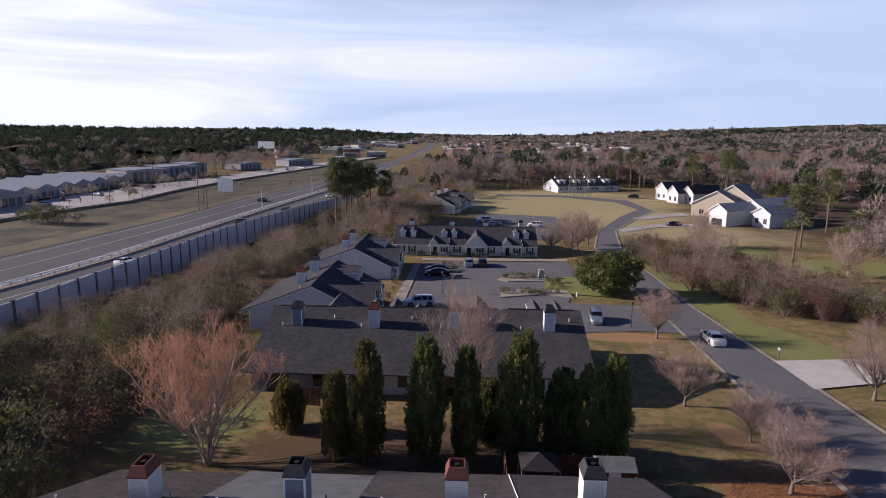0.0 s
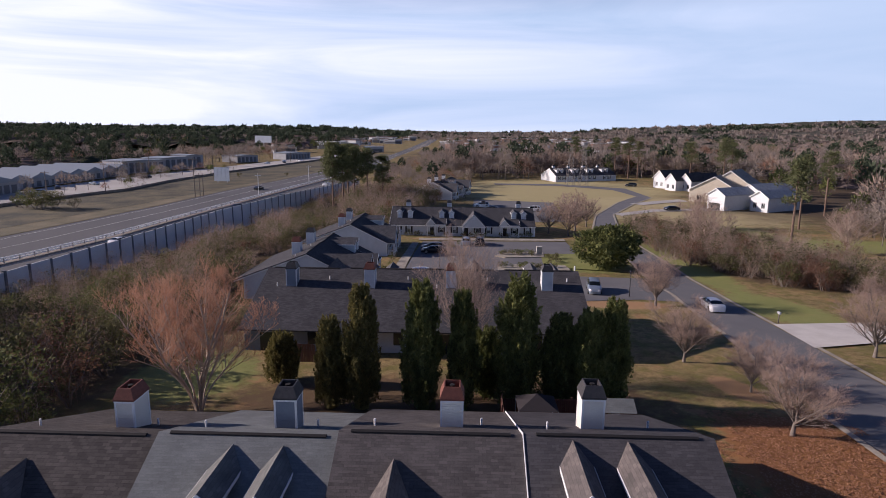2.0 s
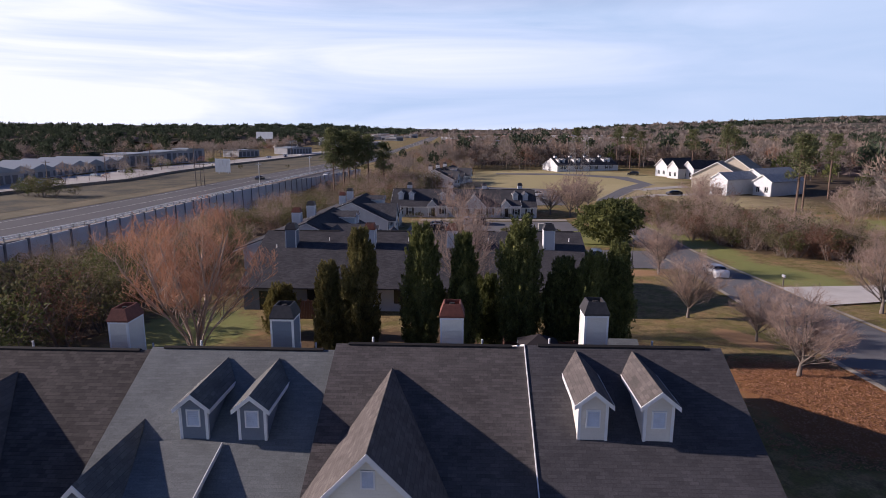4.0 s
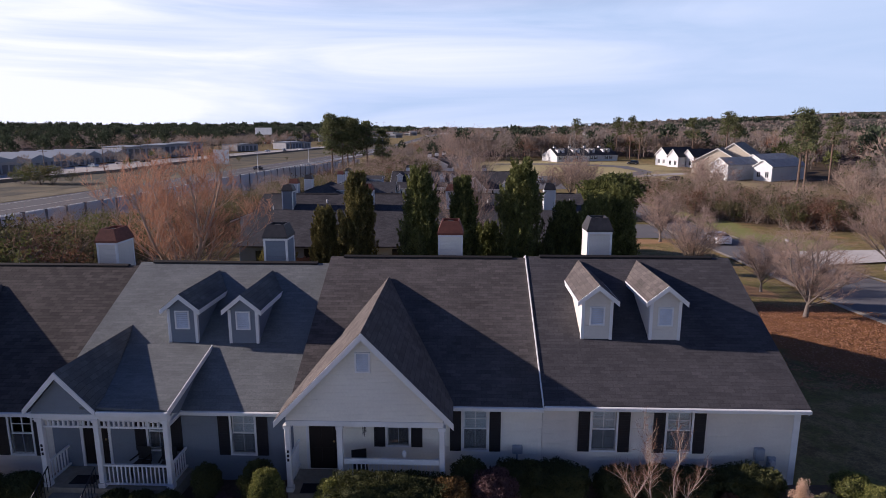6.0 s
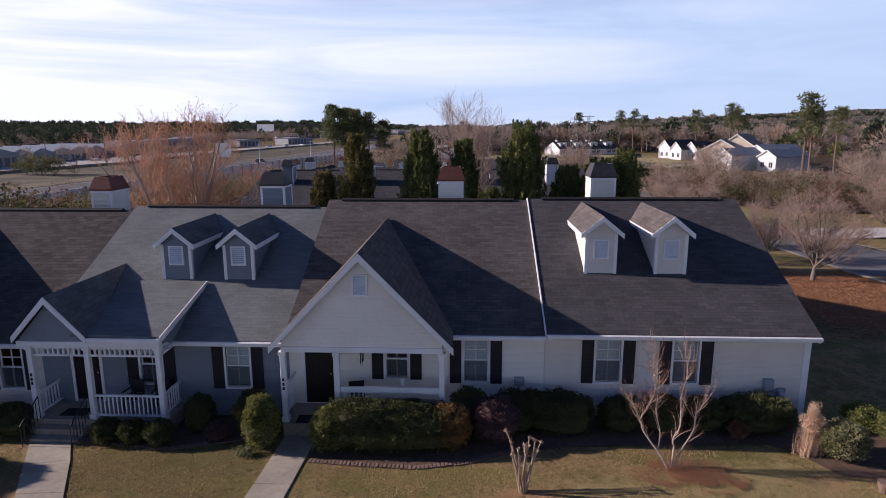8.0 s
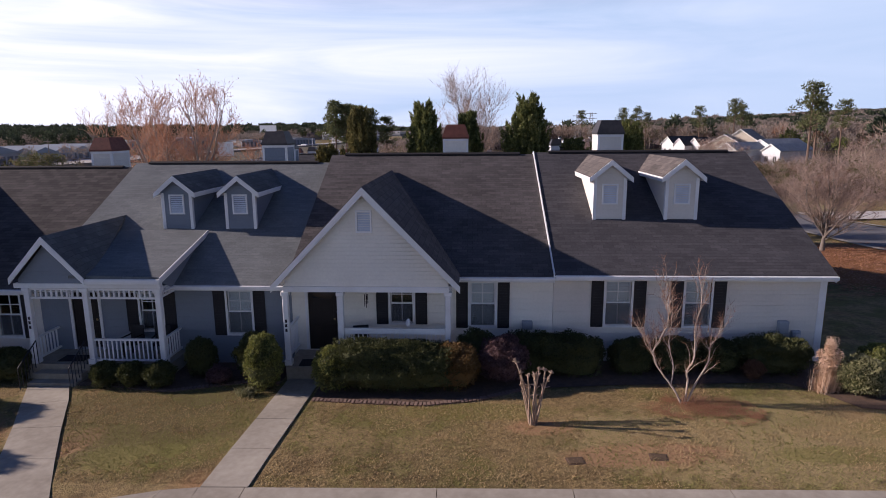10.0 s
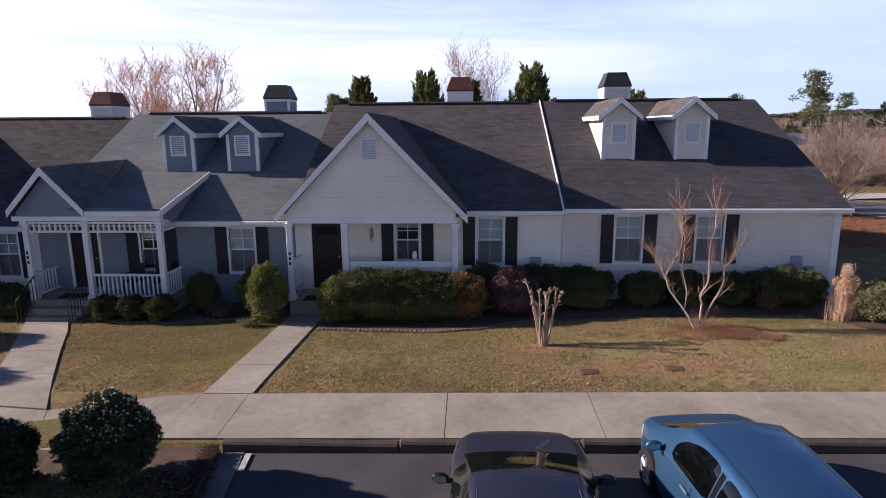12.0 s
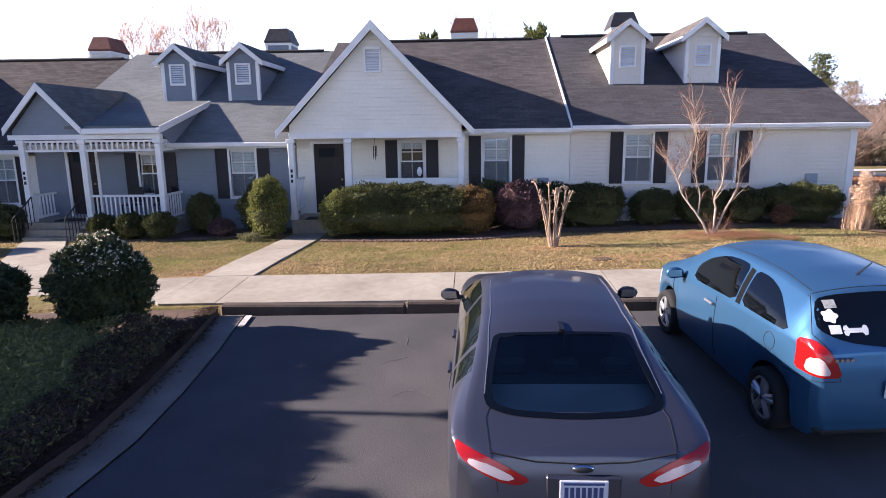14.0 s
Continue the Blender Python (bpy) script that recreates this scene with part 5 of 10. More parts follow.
lawn2 = draped("lawn", [(13.8, 98.5), (14.8, 110.5)], [(27.5, 95.0), (28.5, 112)], TURF, 0.16, 6, 6)
tagged(lawn2, "grass island between lot and street", "lawn", kind="structure")
lot3 = draped("parking_lot", [(2, 152), (4, 206)], [(27, 158), (30, 200)], ASPHALT_ROAD, 0.06, 8, 6)
tagged(lot3, "asphalt lot behind the far row", "parking lot", kind="structure")

# ---- highway with its noise wall ----
HZ = -4.2
far_e = [(-160, -60), (-136, 0), (-115, 60), (-101.5, 105), (-98.8, 124), (-96, 147), (-92.4, 180), (-90, 228), (-84.4, 280), (-80, 325), (-71, 446), (-68, 578), (-71, 818), (-84, 1397), (-95, 1700)]
near_e = [(-107, -60), (-90, 0), (-75, 60), (-66, 105), (-64.0, 124), (-62.5, 147), (-60, 180), (-56, 228), (-51.5, 280), (-48, 325), (-42, 446), (-43, 578), (-50, 818), (-63, 1397), (-74, 1700)]
mid = [(-122, -60), (-104, 0), (-88, 60), (-78.4, 105), (-75.6, 124), (-74.4, 147), (-72.2, 180), (-68.7, 228), (-64.3, 280), (-61, 325), (-56, 446), (-55, 578), (-60, 818), (-73, 1397), (-84, 1700)]
mid_f = [(a - 1.0, b) for a, b in mid]
mid_n = [(a + 1.0, b) for a, b in mid]
for l, r, n in ((far_e, mid_f, 0), (mid_n, near_e, 1)):
    hw = draped("highway", l, r, ASPHALT_FAR, 0.02, 6, 3, HZ)
    tagged(hw, "grey asphalt carriageway of the highway", "highway", kind="structure")
    for f in (0.12, 0.5, 0.88):
        ln = draped("lane_line", [(Vector(a).lerp(Vector(b), f) - Vector((0.12, 0))).to_tuple() for a, b in zip(l, r)], [(Vector(a).lerp(Vector(b), f) + Vector((0.12, 0))).to_tuple() for a, b in zip(l, r)], ROAD_PAINT, 0.05, 6, 1, HZ)
        tagged(ln, "white lane line on the highway", "road marking", kind="structure")
median = draped("median", mid_f, mid_n, CONCRETE_OLD, 0.03, 6, 1, HZ)
tagged(median, "narrow paved median of the highway", "median", kind="structure")
METAL = material("galvanised_metal", (0.52, 0.53, 0.54), 0.5, 0.3, bump=0.05)
bar = thing("median_barrier", "pale steel guard rail on posts along the median", "barrier", kind="structure")
for off, z0, z1 in ((0.0, 0.30, 0.60), (0.0, 0.72, 1.02)):
    bm = bmesh.new()
    for (a, b), (c, d) in zip(mid[1:10], mid[2:11]):
        prism(bm, [(a - 0.10, b, HZ + z0), (a + 0.10, b, HZ + z0), (a + 0.10, b, HZ + z1), (a - 0.10, b, HZ + z1)], (c - a, d - b, 0))
    part("rail", bm, TRIM, bar)
post_me = bpy.data.meshes.new("post")
bm = boxed(-0.08, 0.08, -0.08, 0.08, -0.2, 0.9)
bm.to_mesh(post_me)
bm.free()
post_me.materials.append(PAVE_LIGHT)
for i in range(70):
    y = 70 + i * 3.0
    p_ = new("post", post_me)
    p_.parent = bar
    p_.location = (lerp_table([(q[1], q[0]) for q in mid], y) + 0.2, y, HZ)
WALL_PANEL = material("noise_wall_panel", (0.60, 0.61, 0.63), 0.9, second=(0.50, 0.51, 0.53), scale=0.4, fine=8, bump=0.2)
WALL_POST = material("noise_wall_post", (0.11, 0.12, 0.14), 0.8)
noise_wall = thing("noise_wall", "pale panelled highway noise wall with dark steel posts", "noise wall", kind="structure")
wall_line = [(-80, 10), (-63.5, 66), (-61.6, 77.6), (-60.7, 99.5), (-60.0, 119), (-59.0, 146), (-57, 160), (-53.3, 185), (-47, 222), (-44, 262)]
pts = []
for p, q in zip(wall_line, wall_line[1:]):
    p, q = Vector(p), Vector(q)
    n = max(1, int((q - p).length / 3.7))
    pts += [p.lerp(q, i / n) for i in range(n)]
for i, (p, q) in enumerate(zip(pts, pts[1:])):
    top = lerp_table([(60, -0.1), (80, -0.15), (100, -0.35), (119, -0.45), (185, -0.4), (260, -1.4)], p.y) + 0.05 * math.sin(i * 2.1)
    side = (q - p).orthogonal().normalized() * 0.1
    bm = prism(bmesh.new(), [(*(p + side), -7.5), (*(q + side), -7.5), (*(q - side), -7.5), (*(p - side), -7.5)], (0, 0, 7.5 + top))
    part("panel", bm, WALL_PANEL, noise_wall)
    part("post", boxed(p.x - 0.2, p.x + 0.2, p.y - 0.2, p.y + 0.2, -7.5, top + 0.18), WALL_POST, noise_wall)

# frontage road, verge and strip of shops beyond
lot_n = [(-190, -60), (-172, 0), (-155, 60), (-146, 120), (-140, 150), (-136, 171), (-131, 200), (-125.5, 220), (-128, 258), (-126, 316), (-110, 443), (-90, 640)]
lot_f = [(-215, -60), (-205, 0), (-186, 60), (-172, 120), (-165, 150), (-160, 176), (-158, 205), (-160, 232), (-158, 268), (-150, 328), (-134, 443), (-108, 640)]
BANK = material("bank_grass", (0.027, 0.026, 0.014), 0.95, second=(0.122, 0.099, 0.048), scale=0.11, fine=1.2, bump=0.5, mixing=0.35)
STRAW = material("straw_strip", (0.185, 0.145, 0.080), 0.95, second=(0.085, 0.078, 0.038), scale=0.14, fine=2.0, bump=0.3, mixing=0.4)
far_low = [p for p in far_e if p[1] < 700]
tan_far = [(a - lerp_table([(60, 8.5), (150, 8.5), (200, 5), (330, 3), (600, 3)], b), b + 2) for a, b in far_low]
strip = draped("straw_strip", tan_far, far_low, STRAW, 0.09, 5, 3, HZ)
tagged(strip, "straw-coloured strip of dry grass beside the highway", "verge", kind="structure")
verge = draped("verge", [(lerp_table([(q[1], q[0]) for q in lot_n], b), b) for a, b in tan_far], tan_far, BANK, 0.12, 5, 3, HZ)
tagged(verge, "brown-green grass bank of the highway", "verge", kind="structure")
front = draped("frontage_lot", lot_f, lot_n, PAVE_LIGHT, 0.25, 5, 3, HZ)
tagged(front, "pale frontage road and car park before the shops", "road", kind="structure")
rail = bmesh.new()
for (a, b), (c, d) in zip(lot_n[3:], lot_n[4:]):
    prism(rail, [(a + 0.6, b, HZ - 0.5), (a + 0.9, b, HZ - 0.5), (a + 0.9, b, HZ + 1.0), (a + 0.6, b, HZ + 1.0)], (c - a, d - b, 0))
tagged(part("low_wall", rail, CONCRETE_OLD), "low weathered wall between bank and car park", "wall", kind="structure")
ROOF_METAL = material("blue_grey_metal_roof", (0.24, 0.285, 0.32), 0.6, 0.1, second=(0.26, 0.285, 0.315), scale=0.2, fine=3, bump=0.05)
SHOP_WALL = material("shop_wall", (0.34, 0.35, 0.37), 0.8, second=(0.25, 0.26, 0.28), scale=0.3, fine=4, bump=0.05)
# dark panel tone carries the shade of the shop fronts under their eaves
STORE_SHADE = material("shop_front_shade", (0.10, 0.11, 0.13), 0.5)


def shop(x, y, rz, w, d, h, rise, group="shops"):
    u = thing("shop_building", "low shop building with a blue-grey metal gable roof", "shop", (x, y, HZ), rz, group)
    part("body", boxed(-w / 2, w / 2, 0, d, 0, h), SHOP_WALL, u)
    bm = prism(bmesh.new(), [(-w / 2 - 0.6, -0.8, h), (w / 2 + 0.6, -0.8, h), (0, -0.8, h + rise)], (0, d + 1.6, 0))
    part("roof", bm, ROOF_METAL, u)
    n = int(w / 3.2)
    for i in range(n):
        xa = -w / 2 + 0.4 + i * (w - 0.8) / n
        part("shaded_shop_window", boxed(xa, xa + 2.3, -0.05, 0.002, 0.3, h - 1.0), STORE_SHADE, u)
    return u


shop(-158, 196, 84, 26, 26, 4.2, 3.2)
for i in range(7):
    shop(-164.5 - 0.5 * i, 219 + i * 12.4, 86, 12.2, 34, 3.5, 2.1)
for i, (x, y, w, d, h) in enumerate(((-166, 312, 24, 18, 6.2), (-161, 338, 22, 16, 6.6), (-160, 358, 12, 14, 7.2), (-150, 420, 18, 16, 4.6), (-128, 470, 26, 14, 5.0), (-104, 530, 18, 12, 5.0))):
    shop(x, y, 60, w, d, h, 0.6)
# billboard, highway sign, lighting masts and poles
SIGN_FACE = material("billboard_face", (0.62, 0.66, 0.70), 0.6, second=(0.50, 0.55, 0.60), scale=0.3, fine=2)
SIGN_BACK = material("sign_panel_grey", (0.55, 0.60, 0.64), 0.5, second=(0.45, 0.50, 0.55), scale=0.5, fine=3)
bb = thing("billboard", "pale billboard on a single steel post", "billboard", (-198, 600, HZ), -12)
part("board", boxed(-9, 9, -0.4, 0.4, 9.5, 16.0), SIGN_FACE, bb)
part("post", rod(bmesh.new(), (0, 0.6, 0), (0, 0.6, 12), 0.6), METAL, bb)
part("catwalk", boxed(-9, 9, -1.4, -0.4, 9.0, 9.3), METAL, bb)
hs = thing("highway_sign", "large pale highway sign board of four upright panels", "road sign", (-104.5, 260, HZ), -8)
for i in range(4):
    part("panel", boxed(-3.6 + i * 1.8, -1.9 + i * 1.8, -0.1, 0.1, 0.7, 6.6), SIGN_BACK, hs)
for xa in (-2.2, 2.2):
    part("post", boxed(xa - 0.15, xa + 0.15, 0.1, 0.4, -0.5, 6.5), METAL, hs)


def pole(x, y, z, h, name="utility_pole", label="tall slim wooden utility pole with a crossarm", arm=1.6, mat=None, r=0.16):
    u = thing(name, label, name.replace("_", " "), (x, y, z), random.uniform(-20, 20), "poles")
    v, f = [], []
    tube(v, f, (0, 0, -0.5), (0, 0, h), r, r * 0.65, 8)
    raw("shaft", v, f, mat or BARK, u)
    if arm:
        part("crossarm", boxed(-arm, arm, -0.08, 0.08, h - 0.8, h - 0.6), mat or BARK, u)
    return u


for x, y, h in ((-91.2, 203, 13.5), (-91.0, 206.5, 8), (-89.9, 206.8, 8), (-131, 217.5, 10.6), (-160, 305, 13), (-138, 196, 9), (-150, 360, 12), (-120, 420, 13), (-112, 425, 13)):
    pole(x, y, HZ, h)
for x, y, h in ((-71.3, 209, 8.0), (-66.5, 260, 8.0)):
    pole(x, y, HZ, h, "highway_mast", "grey steel highway lighting mast", 1.0, METAL)
for x, y, h in ((-80, 610, 22), (-92, 640, 22), (50, 330, 15), (93, 300, 13)):
    pole(x, y, -4.2, h)


PYLON = material("weathered_steel", (0.24, 0.22, 0.20), 0.7, 0.3)


def lattice(x, y, h):
    u = thing("lattice_pylon", "slim steel lattice pylon", "pylon", (x, y, -4.3), 10, "pylons")
    for sx, sy in ((-1, -1), (1, -1), (1, 1), (-1, 1)):
        v, f = [], []
        tube(v, f, (sx * 1.7, sy * 1.7, 0), (sx * 0.35, sy * 0.35, h), 0.10, 0.06, 4)
        raw("leg", v, f, PYLON, u)
    n = 8
    for i in range(n):
        a, b = h * i / n, h * (i + 1) / n
        ra, rb = 1.7 - 1.35 * a / h, 1.7 - 1.35 * b / h
        v, f = [], []
        for s in (-1, 1):
            tube(v, f, (-ra, s * ra, a), (rb, s * rb, b), 0.05, 0.05, 3)
            tube(v, f, (s * ra, -ra, a), (s * rb, rb, b), 0.05, 0.05, 3)
        raw("brace", v, f, PYLON, u)
    for z in (h - 0.5, h - 2.5):
        part("crossarm", boxed(-2.4, 2.4, -0.1, 0.1, z, z + 0.2), PYLON, u)


lattice(46, 262, 17)
lattice(52, 264, 18)

# ---- trees and shrubs ----
rnd = random.Random(7)


def unit_vec(r):
    while True:
        v = Vector((r.uniform(-1, 1), r.uniform(-1, 1), r.uniform(-1, 1)))
        if 0.05 < v.length < 1:
            return v.normalized()


def plant_bare(at, tree, wood, twig, label, category="tree", rz=0.0, scale=1.0, name="bare_tree", group="bare trees"):
    u = thing(name, label, category, at, rz, group)
    wv, wf, tv, tf = tree
    raw("trunk", wv, wf, wood, u, smooth=True)
    raw("twig_growth", tv, tf, twig, u)
    u.scale = (scale,) * 3
    return u


def leaf_cloud(r, points, size, flat=0.35, up=0.3):
    """Small bent leaf sprays at the given points, each two triangles, facing roughly outwards."""
    v, f = [], []
    for p, out in points:
        d = (out + unit_vec(r) * 0.9 + Vector((0, 0, up))).normalized()
        s = d.cross(unit_vec(r)).normalized()
        l, w = size * r.uniform(0.6, 1.3), size * flat * r.uniform(0.7, 1.3)
        n = len(v)
        nn = d.cross(s) * (0.25 * l * r.uniform(-1, 1))
        v.extend((tuple(p - s * w + nn), tuple(p + d * l * 0.5 - s * 0), tuple(p + s * w + nn), tuple(p + d * l)))
        f.append((n, n + 2, n + 1))
        f.append((n, n + 1, n + 3))
    return v, f


def lumpy(bm_size, seed, amp=0.18, freq=1.6, subdiv=3):
    bm = bmesh.new()
    bmesh.ops.create_icosphere(bm, subdivisions=subdiv, radius=1)
    for v in bm.verts:
        k = 1 + amp * noise.noise(v.co * freq + Vector((seed * 3.1, seed, 0)))
        v.co = Vector((v.co.x * bm_size[0] * k, v.co.y * bm_size[1] * k, v.co.z * bm_size[2] * k))
    return bm


def shrub(at, size, leaf, label, seed=1, n=2600, leaf_size=0.075, square=0.0, name="shrub", group="shrubs", tips=None, core=None):
    """A clipped or loose evergreen: a dark leafy body under a coat of separate leaves."""
    r = random.Random(seed)
    sx, sy, sz = size
    u = thing(name, label, "shrub", at, r.uniform(-4, 4) if square else r.uniform(0, 360), group)

    def surface():
        d = unit_vec(r)
        d.z = abs(d.z) if r.random() < 0.55 else max(-0.75, d.z)
        if square:
            m = max(abs(d.x), abs(d.y), abs(d.z))
            d2 = d / m
            q = d.lerp(d2, square)
        else:
            q = d
        k = 1 + 0.20 * noise.noise(d * 2.1 + Vector((seed, 0, 0))) + 0.10 * noise.noise(d * 5.0 + Vector((0, seed, 0)))
        p = Vector((q.x * sx * k, q.y * sy * k, sz + q.z * sz * k))
        return p + d * (0.09 * noise.noise(p * 4.5 + Vector((seed, seed, 0))) + 0.03 * noise.noise(p * 13)), d
    pts = []
    for _ in range(int(n * 1.9)):
        p, d = surface()
        if p.z < 0.03:
            continue
        pts.append((p - Vector((0, 0, 0)) + d * r.uniform(-0.10, 0.02), d))
    v, f = leaf_cloud(r, pts, leaf_size, 0.45)
    raw("leaves", v, f, leaf, u)
    bm = bmesh.new()
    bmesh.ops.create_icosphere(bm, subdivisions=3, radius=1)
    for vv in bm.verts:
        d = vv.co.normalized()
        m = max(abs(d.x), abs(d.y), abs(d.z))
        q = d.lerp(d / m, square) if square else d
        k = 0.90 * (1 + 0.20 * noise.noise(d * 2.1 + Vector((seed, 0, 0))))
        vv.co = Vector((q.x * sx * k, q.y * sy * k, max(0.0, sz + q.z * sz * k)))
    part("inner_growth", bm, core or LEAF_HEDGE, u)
    if tips:
        pts = []
        for _ in range(n // 12):
            p, d = surface()
            if d.z > 0.35 and d.x < 0.5:
                pts.append((p + d * 0.03, d))
        v, f = leaf_cloud(r, pts, leaf_size * 0.62, 0.7)
        raw("blossom", v, f, tips, u)
    return u


def cypress_mesh(seed, h, rad, n, tip=0.10):
    """A column of many upswept plumes round a trunk, so that the sides and the top are ragged."""
    r = random.Random(seed)
    pts = []

    def prof(t):
        return rad * (min(1.0, (0.66 + t * 1.5)) if t < 0.22 else 1.0) * (1 - min(1.0, max(0, (t - 0.36) / 0.64)) ** 1.9) + tip * (1 - t)
    plumes = int(110 + 190 * rad)
    for i in range(plumes):
        t = 0.02 + 0.94 * r.random() ** 0.9
        a = r.uniform(0, 2 * math.pi)
        length = r.uniform(0.7, 1.5)
        low = t * (h - length)
        t = (low + 0.6 * length) / h
        wide = prof(t) * (1 + 0.40 * noise.noise((math.cos(a) * 1.4, math.sin(a) * 1.4, t * h * 0.5 + seed * 5)))
        k = wide * r.uniform(0.50, 0.92)
        lean = r.uniform(0.10, 0.34)
        axis = Vector((math.cos(a) * lean, math.sin(a) * lean, 1)).normalized()
        base = Vector((math.cos(a) * k, math.sin(a) * k, low))
        girth = r.uniform(0.26, 0.44) * (0.6 + 0.4 * min(1, wide))
        for _ in range(n // plumes):
            u = r.random()
            o = unit_vec(r)
            p = base + axis * length * u + Vector((o.x, o.y, o.z * 0.5)) * girth * (1.05 - u) * r.random() ** 0.4
            pts.append((p, (axis + o * 0.5).normalized()))
    v, f = leaf_cloud(r, pts, 0.235, 0.28, 0.7)
    bm = bmesh.new()
    rings = []
    m, seg = 16, 14
    for j in range(m + 1):
        t = j / m
        ring = []
        for i in range(seg):
            a = 2 * math.pi * i / seg
            k = prof(max(0.03, t)) * 0.50 * (1 + 0.42 * noise.noise((math.cos(a) * 1.3, math.sin(a) * 1.3, t * h * 0.45 + seed * 5)))
            ring.append(bm.verts.new((math.cos(a) * k, math.sin(a) * k, 0.1 + t * (h - 0.9))))
        rings.append(ring)
    for p, q in zip(rings, rings[1:]):
        for i in range(seg):
            bm.faces.new((p[i], p[(i + 1) % seg], q[(i + 1) % seg], q[i]))
    bm.faces.new(rings[-1])
    return (v, f), bm


def cypress(x, y, top, rad, seed, leaf, n=4200, label="tall dense dark green cypress in the back yard"):
    z = ground_z(x, y)
    h = top - z
    u = thing("cypress_tree", label, "tree", (x, y, z), seed * 37 % 360, "cypress row")
    (v, f), core = cypress_mesh(seed, h, rad, n)
    raw("crown", v, f, leaf, u)
    part("inner_crown", core, leaf, u)
    vv, ff = [], []
    tube(vv, ff, (0, 0, -0.3), (0, 0, h * 0.8), 0.16, 0.05, 8)
    raw("trunk", vv, ff, BARK, u)
    return u


for x, y, top, rad, seed, leaf in ((-2.5, 41.0, 9.6, 1.38, 1, LEAF_CEDAR), (0.40, 40.8, 8.95, 1.02, 2, LEAF_CEDAR), (4.35, 41.3, 10.0, 1.75, 3, LEAF_CEDAR), (-6.8, 40.8, 9.1, 1.30, 4, LEAF_CEDAR_OLIVE), (-9.1, 40.8, 6.6, 1.0, 5, LEAF_CEDAR_OLIVE), (7.4, 41.4, 7.0, 1.3, 6, LEAF_CEDAR), (9.3, 41.0, 7.5, 1.4, 7, LEAF_CEDAR), (11.2, 41.6, 8.2, 1.15, 8, LEAF_CEDAR), (-14.0, 45.6, 3.6, 1.15, 9, LEAF_CEDAR_OLIVE), (2.2, 43.5, 5.2, 1.1, 10, LEAF_CEDAR)):
    cypress(x, y, top, rad, seed, leaf, int(8500 + 8500 * rad))

def vase_tree(seed, h, half, clear, trunk_r, stems, limbs, tip_w, tip_len=0.34, up=0.5, shoots=2):
    """An open spreading tree: stems, limbs, branches and thin shoots, each level visible against the sky."""
    r = random.Random(seed)
    wv, wf, tv, tf = [], [], [], []

    def run(p, d, length, rad, steps, bend, rise, sides, thin):
        nodes = []
        for i in range(steps):
            d = (d + unit_vec(r) * bend + Vector((0, 0, rise))).normalized()
            q = p + d * length / steps
            if thin:
                w = d.cross(unit_vec(r)).normalized() * rad
                n = len(tv)
                tv.extend((tuple(p - w), tuple(p + w), tuple(q + w * 0.5), tuple(q - w * 0.5)))
                tf.append((n, n + 1, n + 2, n + 3))
            else:
                tube(wv, wf, p, q, rad * (1 - 0.6 * i / steps), rad * (1 - 0.6 * (i + 1) / steps), sides)
            p = q
            nodes.append((p, d, rad * (1 - 0.6 * (i + 1) / steps)))
        return nodes

    starts = []
    if stems == 1:
        base = run(Vector((0, 0, -0.2)), Vector((0, 0, 1)), clear + 0.2, trunk_r, 3, 0.03, 0.05, 8, False)
        starts = [(base[-1][0] - Vector((0, 0, 0.05 * i)), 2 * math.pi * i / limbs + r.uniform(-0.3, 0.3), trunk_r * 0.36) for i in range(limbs)]
    else:
        starts = [(Vector((0.12 * math.cos(i * 2.4), 0.12 * math.sin(i * 2.4), -0.2)), i * 2.4, trunk_r) for i in range(limbs)]
    for i, (p, a, rad) in enumerate(starts):
        lean = (0.12 + 0.95 * ((i * 0.618) % 1.0)) * half / (h - clear)
        d = Vector((math.cos(a) * lean, math.sin(a) * lean, 1)).normalized()
        length = (h - clear) * (1.0 - 0.30 * (lean * (h - clear) / half) ** 1.5)
        main = run(p, d, length, rad, 8, 0.10, 0.03, 6, False)
        for k, (q, dd, rr) in enumerate(main):
            if stems > 1 and k < 2:
                continue
            for _ in range(2 if k < 7 else 3):
                out = unit_vec(r)
                out.z = abs(out.z) * 0.3
                sec = run(q, (dd * 0.55 + out * 0.75 + Vector((0, 0, up * 0.4))).normalized(), h * r.uniform(0.14, 0.32) * (1.30 - k / 10), rr * 0.55, 5, 0.12, 0.07, 4, False)
                for q2, d2, r2 in sec[1:]:
                    for _ in range(shoots):
                        shoot = run(q2, (d2 * 0.7 + unit_vec(r) * 0.7 + Vector((0, 0, up * 0.5))).normalized(), h * r.uniform(0.05, 0.10), max(tip_w * 1.6, r2 * 0.5), 3, 0.12, 0.10, 3, True)
                        for q3, d3, _ in shoot:
                            for _ in range(2):
                                run(q3, (d3 * 0.7 + unit_vec(r) * 0.6 + Vector((0, 0, up * 0.4))).normalized(), tip_len * r.uniform(0.5, 1.2), tip_w, 1, 0.0, 0.0, 3, True)
    tops = sorted(v[2] for v in tv)
    top = tops[int(len(tops) * 0.994)]
    reach = sorted(max(abs(v[0]), abs(v[1])) for v in tv)
    k, kx = h / top, half / reach[int(len(reach) * 0.97)]
    return [(x * kx, y * kx, z * k) for x, y, z in wv], wf, [(x * kx, y * kx, z * k) for x, y, z in tv], tf


